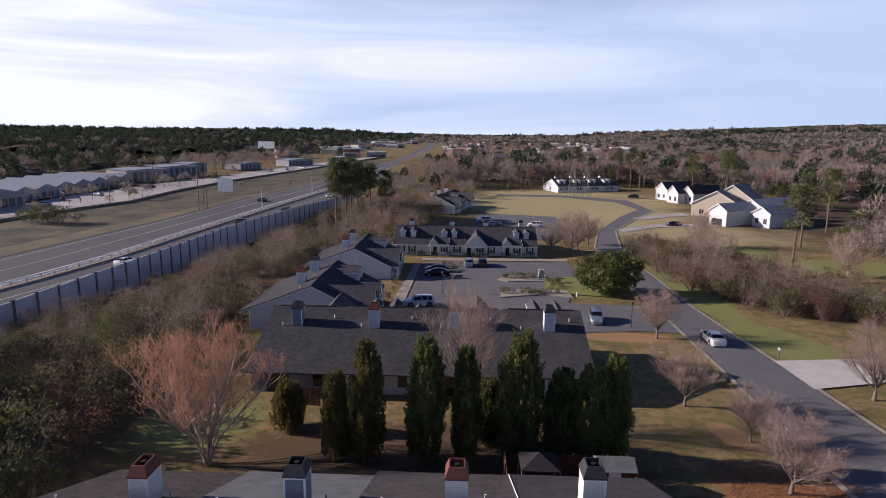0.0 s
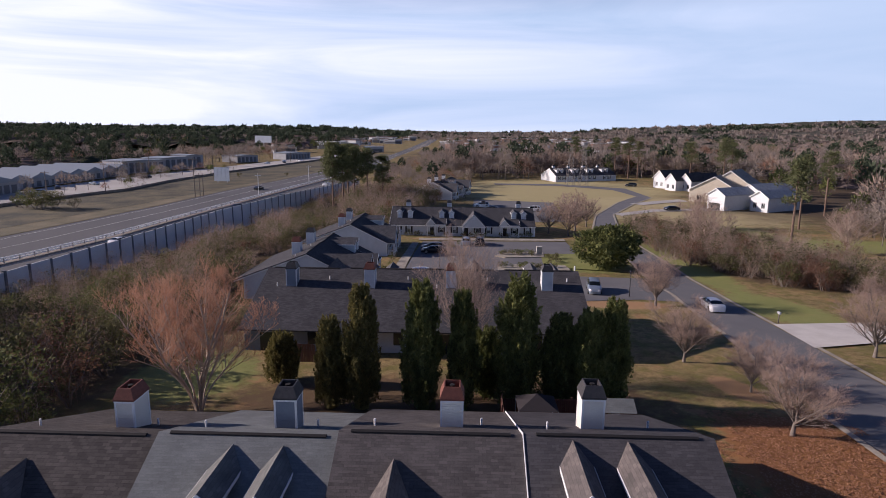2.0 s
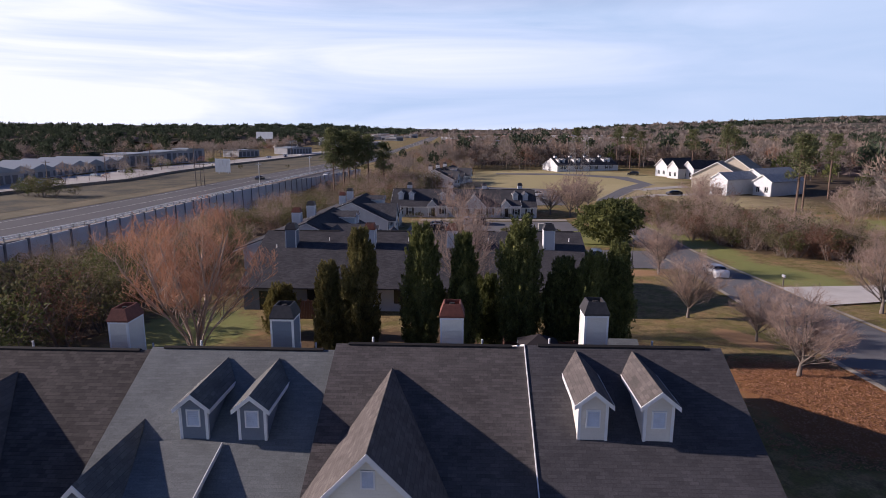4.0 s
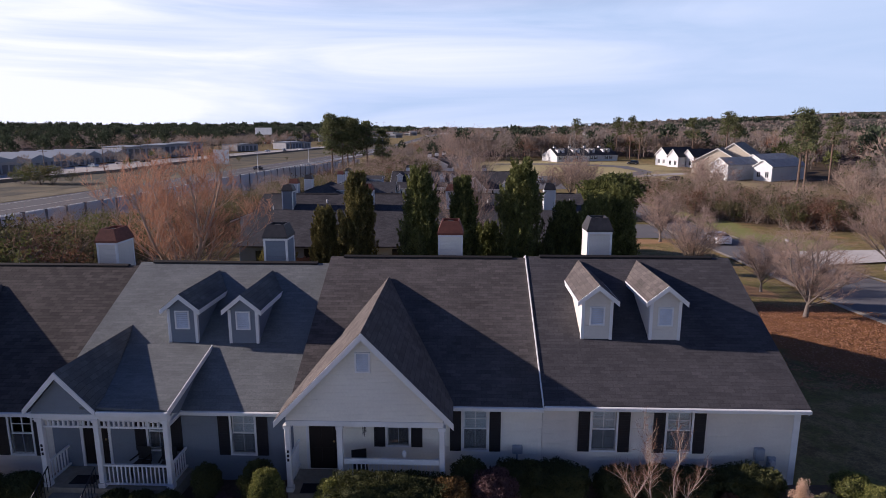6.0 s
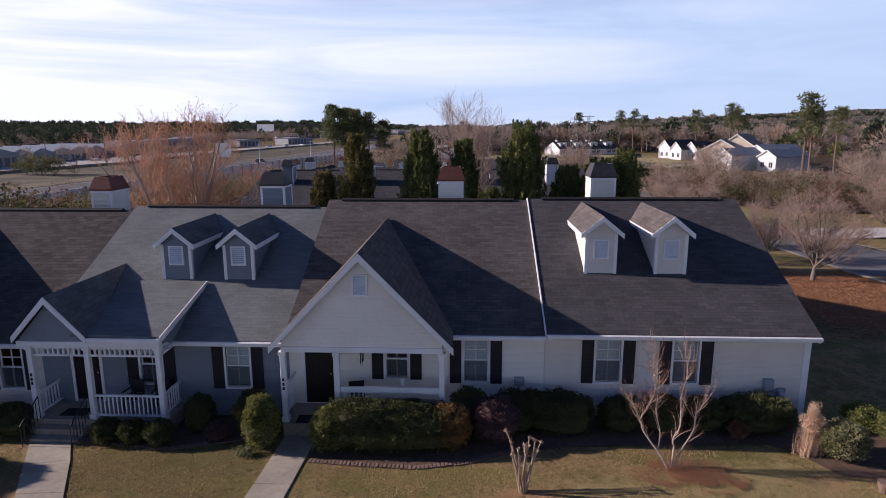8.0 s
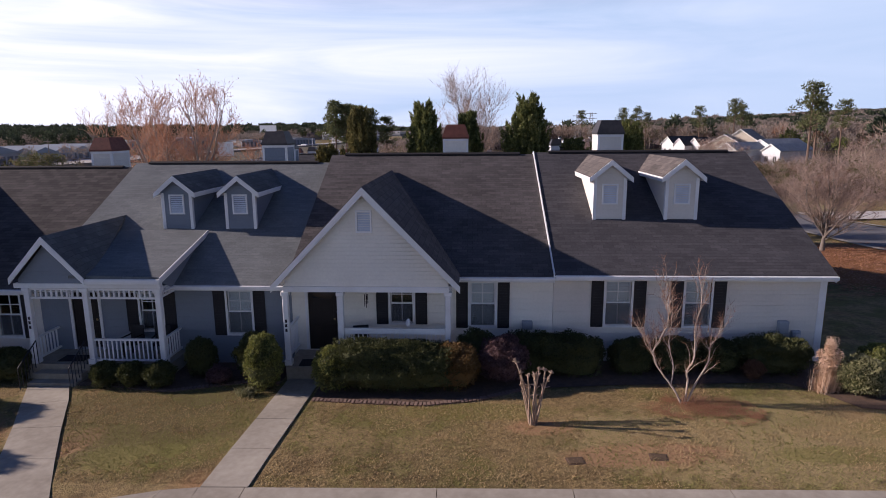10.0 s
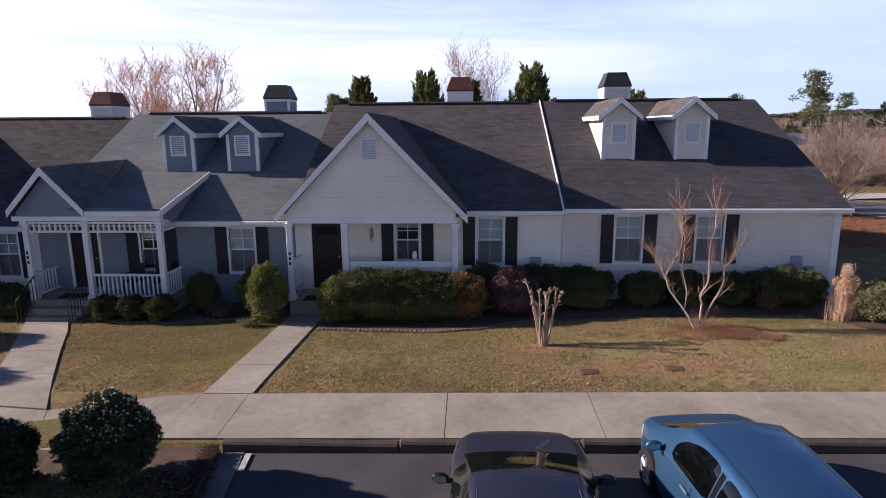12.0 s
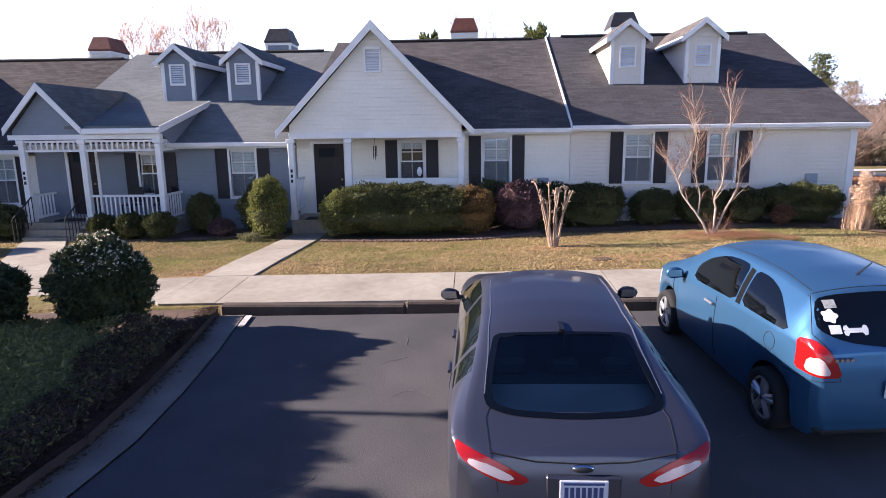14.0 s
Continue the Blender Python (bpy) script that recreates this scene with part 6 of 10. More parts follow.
def domed(tree, h):
    """Spread the lower limbs and draw in the top, for a rounded crown."""
    ts, gs = (0, 0.12, 0.25, 0.42, 0.65, 0.82, 1.0), (0.7, 0.62, 0.95, 1.20, 1.06, 0.98, 0.90)
    wv, wf, tv, tf = tree
    out = [[(x * np.interp(z / h, ts, gs), y * np.interp(z / h, ts, gs), z) for x, y, z in vs] for vs in (wv, tv)]
    return out[0], wf, out[1], tf


def budded(tree, seed, share, size):
    """Small buds in tufts along the thin shoots."""
    r = random.Random(seed)
    wv, wf, tv, tf = tree
    tv, tf = list(tv), list(tf)
    for q in list(tf):
        if r.random() < share:
            tip_p = (Vector(tv[q[2]]) + Vector(tv[q[3]])) / 2
            for _ in range(3):
                d = unit_vec(r)
                w = d.cross(unit_vec(r)).normalized() * size * 0.5
                o = tip_p + unit_vec(r) * size
                n = len(tv)
                tv.extend((tuple(o - w), tuple(o + w), tuple(o + d * size * 1.6)))
                tf.append((n, n + 1, n + 2))
    return wv, wf, tv, tf


maple = budded(domed(vase_tree(14, 10.9, 4.9, 0.5, 0.085, 3, 15, 0.008, 0.42, 0.8, 2), 10.9), 3, 0.45, 0.042)
plant_bare((-18.3, 39.6, ground_z(-18.3, 39.6)), maple, BARK_PALE, TWIG_RED, "bare maple reddened by buds behind the houses", rz=20, name="red_maple", group="")
yard = vase_tree(21, 5.7, 2.9, 1.2, 0.12, 1, 9, 0.004, 0.32, 0.40, 3)
yard_far = vase_tree(24, 5.8, 2.9, 1.2, 0.12, 1, 8, 0.009, 0.36, 0.40, 1)
yard2 = vase_tree(26, 5.9, 3.0, 1.3, 0.12, 1, 9, 0.004, 0.32, 0.40, 3)
for i, (x, y, s) in enumerate(((22.2, 37.6, 0.97), (20.5, 52.6, 1.04), (24.8, 74.6, 1.1), (39.2, 55.3, 1.35), (28.2, 33.6, 0.9), (23.2, 45.5, 0.8), (27.0, 143, 1.6), (31, 150, 1.3), (24, 135, 1.4), (20, 138, 1.3))):
    plant_bare((x, y, ground_z(x, y)), yard_far if y > 100 else yard if i % 2 else yard2, BARK, TWIG_GREY, "small bare grey street tree on the verge", rz=i * 71, scale=s)
thin = vase_tree(31, 12.3, 3.3, 3.2, 0.11, 1, 8, 0.0045, 0.45, 0.7, 3)
plant_bare((0.6, 46.6, ground_z(0.6, 46.6)), thin, BARK, TWIG_GREY, "tall slender bare tree behind the cypress row", rz=30, name="bare_tree")
for i, (x, y, sc) in enumerate(((58, 150, 1.5), (75, 118, 1.5), (49, 118, 1.6))):
    plant_bare((x, y, ground_z(x, y)), yard_far, BARK_PALE, TWIG_GREY, "tall bare grey tree among the thicket", rz=i * 40, scale=sc)

# front garden: birch, pruned crape myrtle, hedges and clipped shrubs
def limb(wv, wf, r, p, d, length, rad, steps, bend=0.12, rise=0.04, sides=7):
    """A limb of gently turning tapered lengths; gives back its nodes."""
    nodes = []
    for i in range(steps):
        d = (d + unit_vec(r) * bend + Vector((0, 0, rise))).normalized()
        q = p + d * length / steps
        tube(wv, wf, p, q, rad * (1 - 0.62 * i / steps), rad * (1 - 0.62 * (i + 1) / steps), sides)
        p = q
        nodes.append((p, d, rad * (1 - 0.62 * (i + 1) / steps)))
    return nodes


birch = thing("young_birch", "slender bare pale-barked tree in the front lawn", "tree", (6.0, 14.83, ground_z(6, 14.83)), 0)
rb = random.Random(37)
tv, tf = [], []


def fine_twigs(q, dd, count, lo, hi):
    for _ in range(count):
        e = (dd * 0.7 + unit_vec(rb) * 0.8 + Vector((0, 0, 0.3))).normalized()
        w = e.cross(unit_vec(rb)).normalized() * 0.0034
        n = len(tv)
        tv.extend((tuple(q - w), tuple(q + w), tuple(q + e * rb.uniform(lo, hi))))
        tf.append((n, n + 1, n + 2))


BIRCH_STEMS = (
    ((0, 0, -0.1), (-0.31, 0.02, 0.52), (-0.66, 0.08, 0.99), (-0.82, 0.12, 1.40), (-0.93, 0.15, 1.70), (-1.16, 0.2, 2.08)),
    ((-0.33, 0.02, 0.56), (-0.27, 0.15, 1.04), (-0.39, 0.22, 1.67), (-0.35, 0.25, 2.2), (-0.43, 0.3, 2.8), (-0.50, 0.3, 3.3)),
    ((0.02, 0.02, -0.1), (0.06, -0.05, 0.63), (0.0, -0.12, 1.04), (0.15, -0.15, 1.46), (0.09, -0.18, 2.2), (0.19, -0.2, 2.9), (0.15, -0.2, 3.4)),
    ((0.03, 0, -0.1), (0.30, -0.05, 0.73), (0.51, -0.08, 1.25), (0.56, -0.05, 1.72), (0.86, 0.0, 2.15)),
    ((-0.83, 0.12, 1.42), (-0.70, 0.0, 1.85), (-0.55, -0.1, 2.35), (-0.60, -0.1, 2.9)),
)
for ways in BIRCH_STEMS:
    wv, wf = [], []
    pts = [Vector((x, y, z * 0.94)) for x, y, z in ways]
    fine_pts = []
    for i in range(len(pts) - 1):
        p0, p1, p2, p3 = pts[max(0, i - 1)], pts[i], pts[i + 1], pts[min(len(pts) - 1, i + 2)]
        for k in range(4):
            t = k / 4
            fine_pts.append(0.5 * (2 * p1 + (p2 - p0) * t + (2 * p0 - 5 * p1 + 4 * p2 - p3) * t * t + (3 * p1 - p0 - 3 * p2 + p3) * t ** 3))
    fine_pts.append(pts[-1])
    thick = 0.031 if ways[0][2] < 0 else 0.019
    m = len(fine_pts) - 1
    for i, (p, q) in enumerate(zip(fine_pts, fine_pts[1:])):
        q += unit_vec(rb) * 0.012
        r0, r1 = thick * (1 - 0.82 * i / m), thick * (1 - 0.82 * (i + 1) / m)
        tube(wv, wf, p, q, r0, r1, 7)
        if q.z > 0.75:
            d = (q - p).normalized()
            for _ in range(1 if q.z < 1.3 else 2):
                side = unit_vec(rb)
                side.z = abs(side.z) * 0.5
                sub_nodes = limb(wv, wf, rb, q, (d * 0.6 + side * 0.8 + Vector((0, 0, 0.25))).normalized(), rb.uniform(0.25, 0.75), max(0.006, r1 * 0.42), 4, 0.25, 0.12, 5)
                for q2, d2, _ in sub_nodes:
                    fine_twigs(q2, d2, 4, 0.10, 0.34)
    raw("stem", wv, wf, BARK_BIRCH, birch, smooth=True)
for _ in range(150):
    a = rb.uniform(0, 6.28)
    q = Vector((0.10 + 0.2 * math.cos(a), 0.15 * math.sin(a), -0.02))
    fine_twigs(q, Vector((rb.uniform(-0.2, 1.3), rb.uniform(-0.3, 0.3), 0.9)), 1, 0.35, 1.0)
raw("twig_growth", tv, tf, TWIG_RUST, birch)
BARK_MYRTLE = material("bark_myrtle", (0.42, 0.31, 0.225), 0.9, second=(0.25, 0.175, 0.125), scale=7.0, fine=40, bump=0.4)
myr = thing("crape_myrtle", "hard-pruned pale crape myrtle stump in the lawn", "tree", (2.04, 13.7, ground_z(2.04, 13.7)), 0)
for i in range(13):
    a = i * 2.4
    wv, wf = [], []
    rr = rnd.uniform(0.020, 0.030)
    spread = 0.10 + 0.22 * ((i * 0.618) % 1.0)
    p, d = Vector((0.055 * math.cos(a), 0.05 * math.sin(a), -0.1)), Vector((math.cos(a) * spread, math.sin(a) * spread, 1)).normalized()
    steps = rnd.choice((5, 6, 6, 7))
    for k in range(steps):
        q = p + d * rnd.uniform(0.21, 0.26)
        tube(wv, wf, p, q, rr, rr * 0.95, 7)
        p, rr = q, rr * 0.95
        d = (d + Vector((rnd.uniform(-0.13, 0.13), rnd.uniform(-0.13, 0.13), 0.06))).normalized()
        if k >= 2:
            o = (d * 0.9 + unit_vec(rnd)).normalized()
            tube(wv, wf, p, p + o * rnd.uniform(0.05, 0.13), rr * 0.8, rr * 0.5, 6)
    for k in range(6):
        q = p + (d * 0.7 + unit_vec(rnd) * 0.9).normalized() * rnd.uniform(0.04, 0.10)
        tube(wv, wf, p - d * 0.02, q, rr * 1.3, rr * 0.9, 6)
    raw("stem", wv, wf, BARK_MYRTLE, myr, smooth=True)

HEDGES = (
    ((-1.55, 15.95), (2.08, 0.72, 0.66), LEAF_HEDGE, "broad clipped green hedge before the porch", 0.42, 9500, LEAF_HEDGE),
    ((0.15, 15.95), (0.62, 0.60, 0.62), LEAF_BRONZE, "bronze-green clipped shrub at the hedge's end", 0.3, 2600, LEAF_BRONZE),
    ((-3.25, 15.9), (0.55, 0.60, 0.60), LEAF_YELLOW, "yellow-green clipped shrub at the hedge's end", 0.3, 2400, LEAF_HEDGE),
    ((1.45, 16.35), (0.68, 0.66, 0.66), LEAF_PURPLE, "rounded purple-leaved shrub in the mulch bed", 0.0, 3000, LEAF_PURPLE),
    ((0.75, 17.0), (0.6, 0.5, 0.66), LEAF_HEDGE, "dark green shrub against the house wall", 0.2, 1800, LEAF_HEDGE),
    ((3.35, 17.05), (1.05, 0.58, 0.58), LEAF_HEDGE, "dark green clipped foundation hedge", 0.45, 4200, LEAF_HEDGE),
    ((2.2, 17.1), (0.7, 0.5, 0.62), LEAF_HEDGE, "dark green foundation shrub", 0.3, 2000, LEAF_HEDGE),
    ((5.25, 17.15), (0.62, 0.52, 0.48), LEAF_HEDGE, "dark green clipped foundation shrub", 0.35, 2200, LEAF_HEDGE),
    ((6.5, 17.15), (0.62, 0.52, 0.50), LEAF_HEDGE, "dark green clipped foundation shrub", 0.35, 2200, LEAF_HEDGE),
    ((7.75, 17.15), (0.58, 0.52, 0.46), LEAF_HEDGE, "dark green clipped foundation shrub", 0.35, 2200, LEAF_HEDGE),
    ((9.25, 17.1), (1.0, 0.55, 0.52), LEAF_HEDGE, "dark green clipped foundation hedge", 0.45, 3600, LEAF_HEDGE),
    ((-5.22, 15.85), (0.48, 0.50, 0.80), LEAF_YELLOW, "tall rounded yellow-green shrub beside the walk", 0.15, 3600, LEAF_HEDGE),
    ((-5.80, 16.75), (0.54, 0.55, 0.68), LEAF_HEDGE, "dark green rounded shrub behind", 0.1, 2400, LEAF_HEDGE),
    ((-7.50, 16.9), (0.44, 0.44, 0.58), LEAF_HEDGE, "dark green loose shrub by the porch", 0.0, 2000, LEAF_HEDGE),
    ((-8.35, 16.05), (0.40, 0.40, 0.36), LEAF_HEDGE, "low clipped round shrub in a row", 0.0, 1900, LEAF_HEDGE),
    ((-9.2, 16.1), (0.38, 0.38, 0.35), LEAF_HEDGE, "low clipped round shrub in a row", 0.0, 1800, LEAF_HEDGE),
    ((-10.0, 16.15), (0.38, 0.38, 0.34), LEAF_HEDGE, "low clipped round shrub in a row", 0.0, 1800, LEAF_HEDGE),
    ((-6.75, 16.3), (0.32, 0.3, 0.24), LEAF_PURPLE, "small rust-coloured shrub in the bed", 0.0, 900, LEAF_PURPLE),
    ((-13.2, 16.6), (0.55, 0.5, 0.5), LEAF_HEDGE, "dark green clipped shrub by the steps", 0.2, 1800, LEAF_HEDGE),
    ((-14.6, 16.7), (0.8, 0.5, 0.42), LEAF_HEDGE, "dark green foundation shrub", 0.3, 2000, LEAF_HEDGE),
    ((8.48, 16.5), (0.27, 0.25, 0.26), LEAF_RUST, "small reddish-brown shrub in the mulch bed", 0.0, 900, LEAF_RUST),
    ((10.85, 15.55), (0.62, 0.6, 0.50), LEAF_PALE, "rounded grey-green shrub at the bed's corner", 0.0, 2600, LEAF_HEDGE),
    ((12.55, 17.35), (0.55, 0.55, 0.36), LEAF_YELLOW, "low rounded shrub beyond the corner", 0.1, 1800, LEAF_HEDGE),
    ((13.05, 16.45), (0.58, 0.55, 0.38), LEAF_YELLOW, "low rounded shrub beyond the corner", 0.1, 1600, LEAF_HEDGE),
    ((13.0, 14.9), (0.55, 0.55, 0.36), LEAF_YELLOW, "low rounded shrub beyond the corner", 0.1, 1800, LEAF_HEDGE),
)
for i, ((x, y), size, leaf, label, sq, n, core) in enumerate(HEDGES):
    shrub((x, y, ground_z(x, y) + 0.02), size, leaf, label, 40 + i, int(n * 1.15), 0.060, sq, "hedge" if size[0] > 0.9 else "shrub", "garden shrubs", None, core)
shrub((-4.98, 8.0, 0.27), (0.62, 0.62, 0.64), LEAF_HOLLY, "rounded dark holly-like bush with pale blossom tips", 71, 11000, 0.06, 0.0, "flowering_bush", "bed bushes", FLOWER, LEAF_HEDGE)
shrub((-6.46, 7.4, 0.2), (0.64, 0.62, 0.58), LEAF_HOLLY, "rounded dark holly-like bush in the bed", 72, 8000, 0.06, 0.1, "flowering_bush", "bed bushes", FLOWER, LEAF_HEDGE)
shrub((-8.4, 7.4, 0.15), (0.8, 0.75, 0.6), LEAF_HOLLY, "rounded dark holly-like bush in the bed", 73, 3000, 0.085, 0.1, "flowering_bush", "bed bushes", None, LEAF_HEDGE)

# unseen shrubs added left of the view, to shade the bed and lot
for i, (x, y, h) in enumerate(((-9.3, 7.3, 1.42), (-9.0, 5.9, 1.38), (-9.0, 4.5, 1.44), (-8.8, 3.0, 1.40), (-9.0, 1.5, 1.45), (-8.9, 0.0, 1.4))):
    shrub((x, y, 0.12), (1.0, 0.95, h), LEAF_HOLLY, "unseen tall evergreen shrub, added to shade the bed and lot", 75 + i, 3000, 0.11, 0.2, "shrub", "bed bushes", None, LEAF_HEDGE)

# two more out of view, added to shade the left walk and lawn
for i, (x, y, h) in enumerate(((-18.6, 12.0, 1.75), (-19.0, 14.2, 1.6))):
    shrub((x, y, ground_z(x, y)), (1.5, 1.4, h), LEAF_HOLLY, "unseen large evergreen shrub, added to shade the left walk", 85 + i, 3500, 0.14, 0.1, "shrub", "garden shrubs", None, LEAF_HEDGE)

# spreading juniper in the bed
jr = random.Random(5)
jun = thing("juniper_mat", "spreading dark green juniper ground cover in the bed", "shrub", (-5.45, 5.0, 0.0), 0)
pts, dead = [], []
for _ in range(56000):
    x, y = jr.uniform(-3.6, 1.80), jr.uniform(-4.0, 2.9)
    edge = min(1, max(0, (1.85 - x) / 0.7)) * min(1, max(0, (3.1 - y) / 0.8))
    h = (0.14 + 0.44 * edge ** 0.5 * (0.75 + 0.5 * noise.noise((x * 0.9, y * 0.9, 0)))) * jr.uniform(0.75, 1.0)
    a = jr.uniform(0, 6.28)
    spray = (Vector((x, y, ground_z(x - 5.4, y + 5.0) + 0.12 + h)), Vector((math.cos(a), math.sin(a), 0.35)))
    (dead if (1.85 - x) + 0.5 * noise.noise((x * 1.3, y * 1.3, 5)) < 0.55 + 0.07 * max(0.0, 1.5 - y) and jr.random() < 0.8 else pts).append(spray)
v, f = leaf_cloud(jr, dead, 0.085, 0.25, 0.1)
raw("dead_sprays", v, f, leafy("dead_juniper", (0.030, 0.021, 0.015), (0.105, 0.072, 0.048), 0.9), jun, "brown dead sprays along the kerb")
v, f = leaf_cloud(jr, pts, 0.068, 0.22, 0.15)
raw("sprays", v, f, LEAF_JUNIPER, jun)
bv, bf = [], []
nxj, nyj = 18, 22
for j in range(nyj + 1):
    for i in range(nxj + 1):
        x, y = -3.6 + 5.25 * i / nxj, -4.0 + 6.8 * j / nyj
        edge = min(1, max(0, (1.72 - x) / 0.7)) * min(1, max(0, (2.95 - y) / 0.8))
        bv.append((x, y, ground_z(x - 5.4, y + 5.0) + 0.06 + 0.38 * edge ** 0.5 * (0.75 + 0.5 * noise.noise((x * 0.9, y * 0.9, 0)))))
for j in range(nyj):
    for i in range(nxj):
        k = j * (nxj + 1) + i
        bf.append((k, k + 1, k + nxj + 2, k + nxj + 1))
raw("inner_growth", bv, bf, LEAF_JUNIPER, jun, smooth=True)

# dry ornamental grass by the corner of the house
og = thing("ornamental_grass", "tall tuft of dry tan ornamental grass", "grass", (10.05, 15.75, ground_z(10, 15.7)), 0)
v, f = [], []
gr = random.Random(53)
for _ in range(1300):
    a, l = gr.uniform(0, 6.28), gr.uniform(0.25, 0.95)
    lean = gr.uniform(0.03, 0.30) * (1.1 - 0.7 * l)
    p = Vector((gr.gauss(-0.04, 0.13), gr.gauss(0, 0.11), 0))
    q = p + Vector((math.cos(a) * lean + 0.14 * l, math.sin(a) * lean, l))
    s = Vector((-math.sin(a), math.cos(a), 0)) * 0.006
    n = len(v)
    v.extend((tuple(p - s), tuple(p + s), tuple(q)))
    f.append((n, n + 1, n + 2))
raw("stalks", v, f, LEAF_STRAW, og)
tufts = []
for i in range(64):
    z = 0.08 + 1.30 * (i + gr.random()) / 64
    w = 0.30 - 0.13 * z / 1.3
    c = Vector((0.10 * z - 0.04 + gr.uniform(-w, w), gr.uniform(-w, w) * 0.8, z))
    cs = gr.uniform(0.05, 0.12)
    for _ in range(90):
        d = unit_vec(gr)
        tufts.append((c + Vector((d.x * cs, d.y * cs, d.z * cs * 1.5)) * gr.random() ** 0.4, d))
v, f = leaf_cloud(gr, tufts, 0.05, 0.3, 0.2)
raw("plumes", v, f, LEAF_STRAW, og)

# strappy pale grass at the foot of the yellow-green shrub
lt = thing("border_grass", "low tuft of strappy pale green border grass", "grass", (-5.62, 15.45, ground_z(-5.62, 15.45)), 0)
v, f = [], []
for _ in range(300):
    a, l = gr.uniform(0, 6.28), gr.uniform(0.10, 0.24)
    p = Vector((gr.gauss(0, 0.12), gr.gauss(0, 0.08), 0))
    o = Vector((math.cos(a), math.sin(a), 0))
    q, e = p + o * l * 0.4 + Vector((0, 0, l)), p + o * l * 1.0 + Vector((0, 0, l * 0.75))
    sd = Vector((-o.y, o.x, 0)) * 0.007
    n = len(v)
    v.extend((tuple(p - sd), tuple(p + sd), tuple(q + sd), tuple(q - sd), tuple(e)))
    f.extend(((n, n + 1, n + 2, n + 3), (n + 3, n + 2, n + 4)))
raw("blades", v, f, LEAF_PALE, lt)

# magnolia by the lot
mg = thing("magnolia_tree", "dense rounded evergreen tree on the grass island", "tree", (24.3, 98.6, ground_z(24.3, 98.6)), 0)
mr_ = random.Random(3)
pts = []
for _ in range(5200):
    d = unit_vec(mr_)
    k = (1 + 0.38 * noise.noise(d * 2.0) + 0.28 * noise.noise(d * 4.5)) * mr_.uniform(0.86, 1.04)
    pts.append((Vector((d.x * 4.9 * k, d.y * 4.3 * k, 3.9 + d.z * 3.1 * k)) * 1.0, d))
v, f = leaf_cloud(mr_, pts, 0.55, 0.4)
raw("crown", v, f, LEAF_CEDAR, mg)
bm = lumpy((3.7, 3.5, 2.3), 2, 0.3, 2.0)
for q in bm.verts:
    q.co.z += 3.9
part("inner_crown", bm, LEAF_CEDAR, mg)
v, f = [], []
tube(v, f, (0, 0, -0.3), (0, 0, 3.0), 0.25, 0.15, 8)
raw("trunk", v, f, BARK, mg)


def pine_lists(seed, h, crown, base=0.45, clumps=60, per=60, size=0.55):
    """A tall bare trunk with limbs carrying clumps of needles, open and uneven."""
    r = random.Random(seed)
    wv, wf, pts = [], [], []
    tube(wv, wf, (0, 0, -0.4), (0.15, 0, h * 0.55), 0.26, 0.2, 8)
    tube(wv, wf, (0.15, 0, h * 0.55), (0, 0.1, h * 0.97), 0.2, 0.05, 6)
    for _ in range(clumps):
        t = base + (1 - base) * r.random() ** 0.8
        a = r.uniform(0, 6.28)
        reach = crown * (1.15 - ((t - base) / (1 - base))) ** 0.6 * r.uniform(0.25, 1.0)
        z = h * t
        tip = Vector((math.cos(a) * reach, math.sin(a) * reach, z + reach * 0.22))
        tube(wv, wf, (0, 0, z - 0.4), tip, 0.06, 0.025, 3)
        cs = r.uniform(0.45, 1.1) * crown * 0.26
        for _ in range(per):
            d = unit_vec(r)
            pts.append((tip + Vector((d.x * cs, d.y * cs, d.z * cs * 0.55)), d))
    v, f = leaf_cloud(r, pts, size, 0.22, 0.3)
    return wv, wf, v, f


pine_kinds = [pine_lists(50 + i, 18, 3.7, 0.58, 40, 44, 0.62) for i in range(3)]
pine_dense = [pine_lists(56 + i, 18, 3.9, 0.42, 84, 40, 0.72) for i in range(2)]
for i, (x, y, s) in enumerate(((-38.5, 178, 1.10), (-36.0, 181, 1.04), (-33, 184, 1.0), (-36, 190, 1.05), (-29.5, 187, 0.95), (-25.5, 192, 0.82), (60, 110.5, 0.98), (84, 152, 1.0), (104, 176, 1.0), (98, 232, 1.15), (104, 240, 1.1), (92, 250, 1.05), (74, 300, 1.1), (82, 305, 1.15), (88, 310, 1.0), (140, 200, 1.1), (148, 205, 1.15), (60, 330, 1.1), (155, 215, 1.0))):
    wv, wf, v, f = pine_dense[i % 2] if y < 200 and x < 0 else pine_kinds[i % 3]
    u = thing("pine_tree", "tall pine with a bare trunk and open needle clumps", "tree", (x, y, ground_z(x, y)), i * 67, "pines")
    raw("trunk", wv, wf, BARK_PINE, u)
    raw("crown", v, f, LEAF_PINE, u)
    u.scale = (s,) * 3


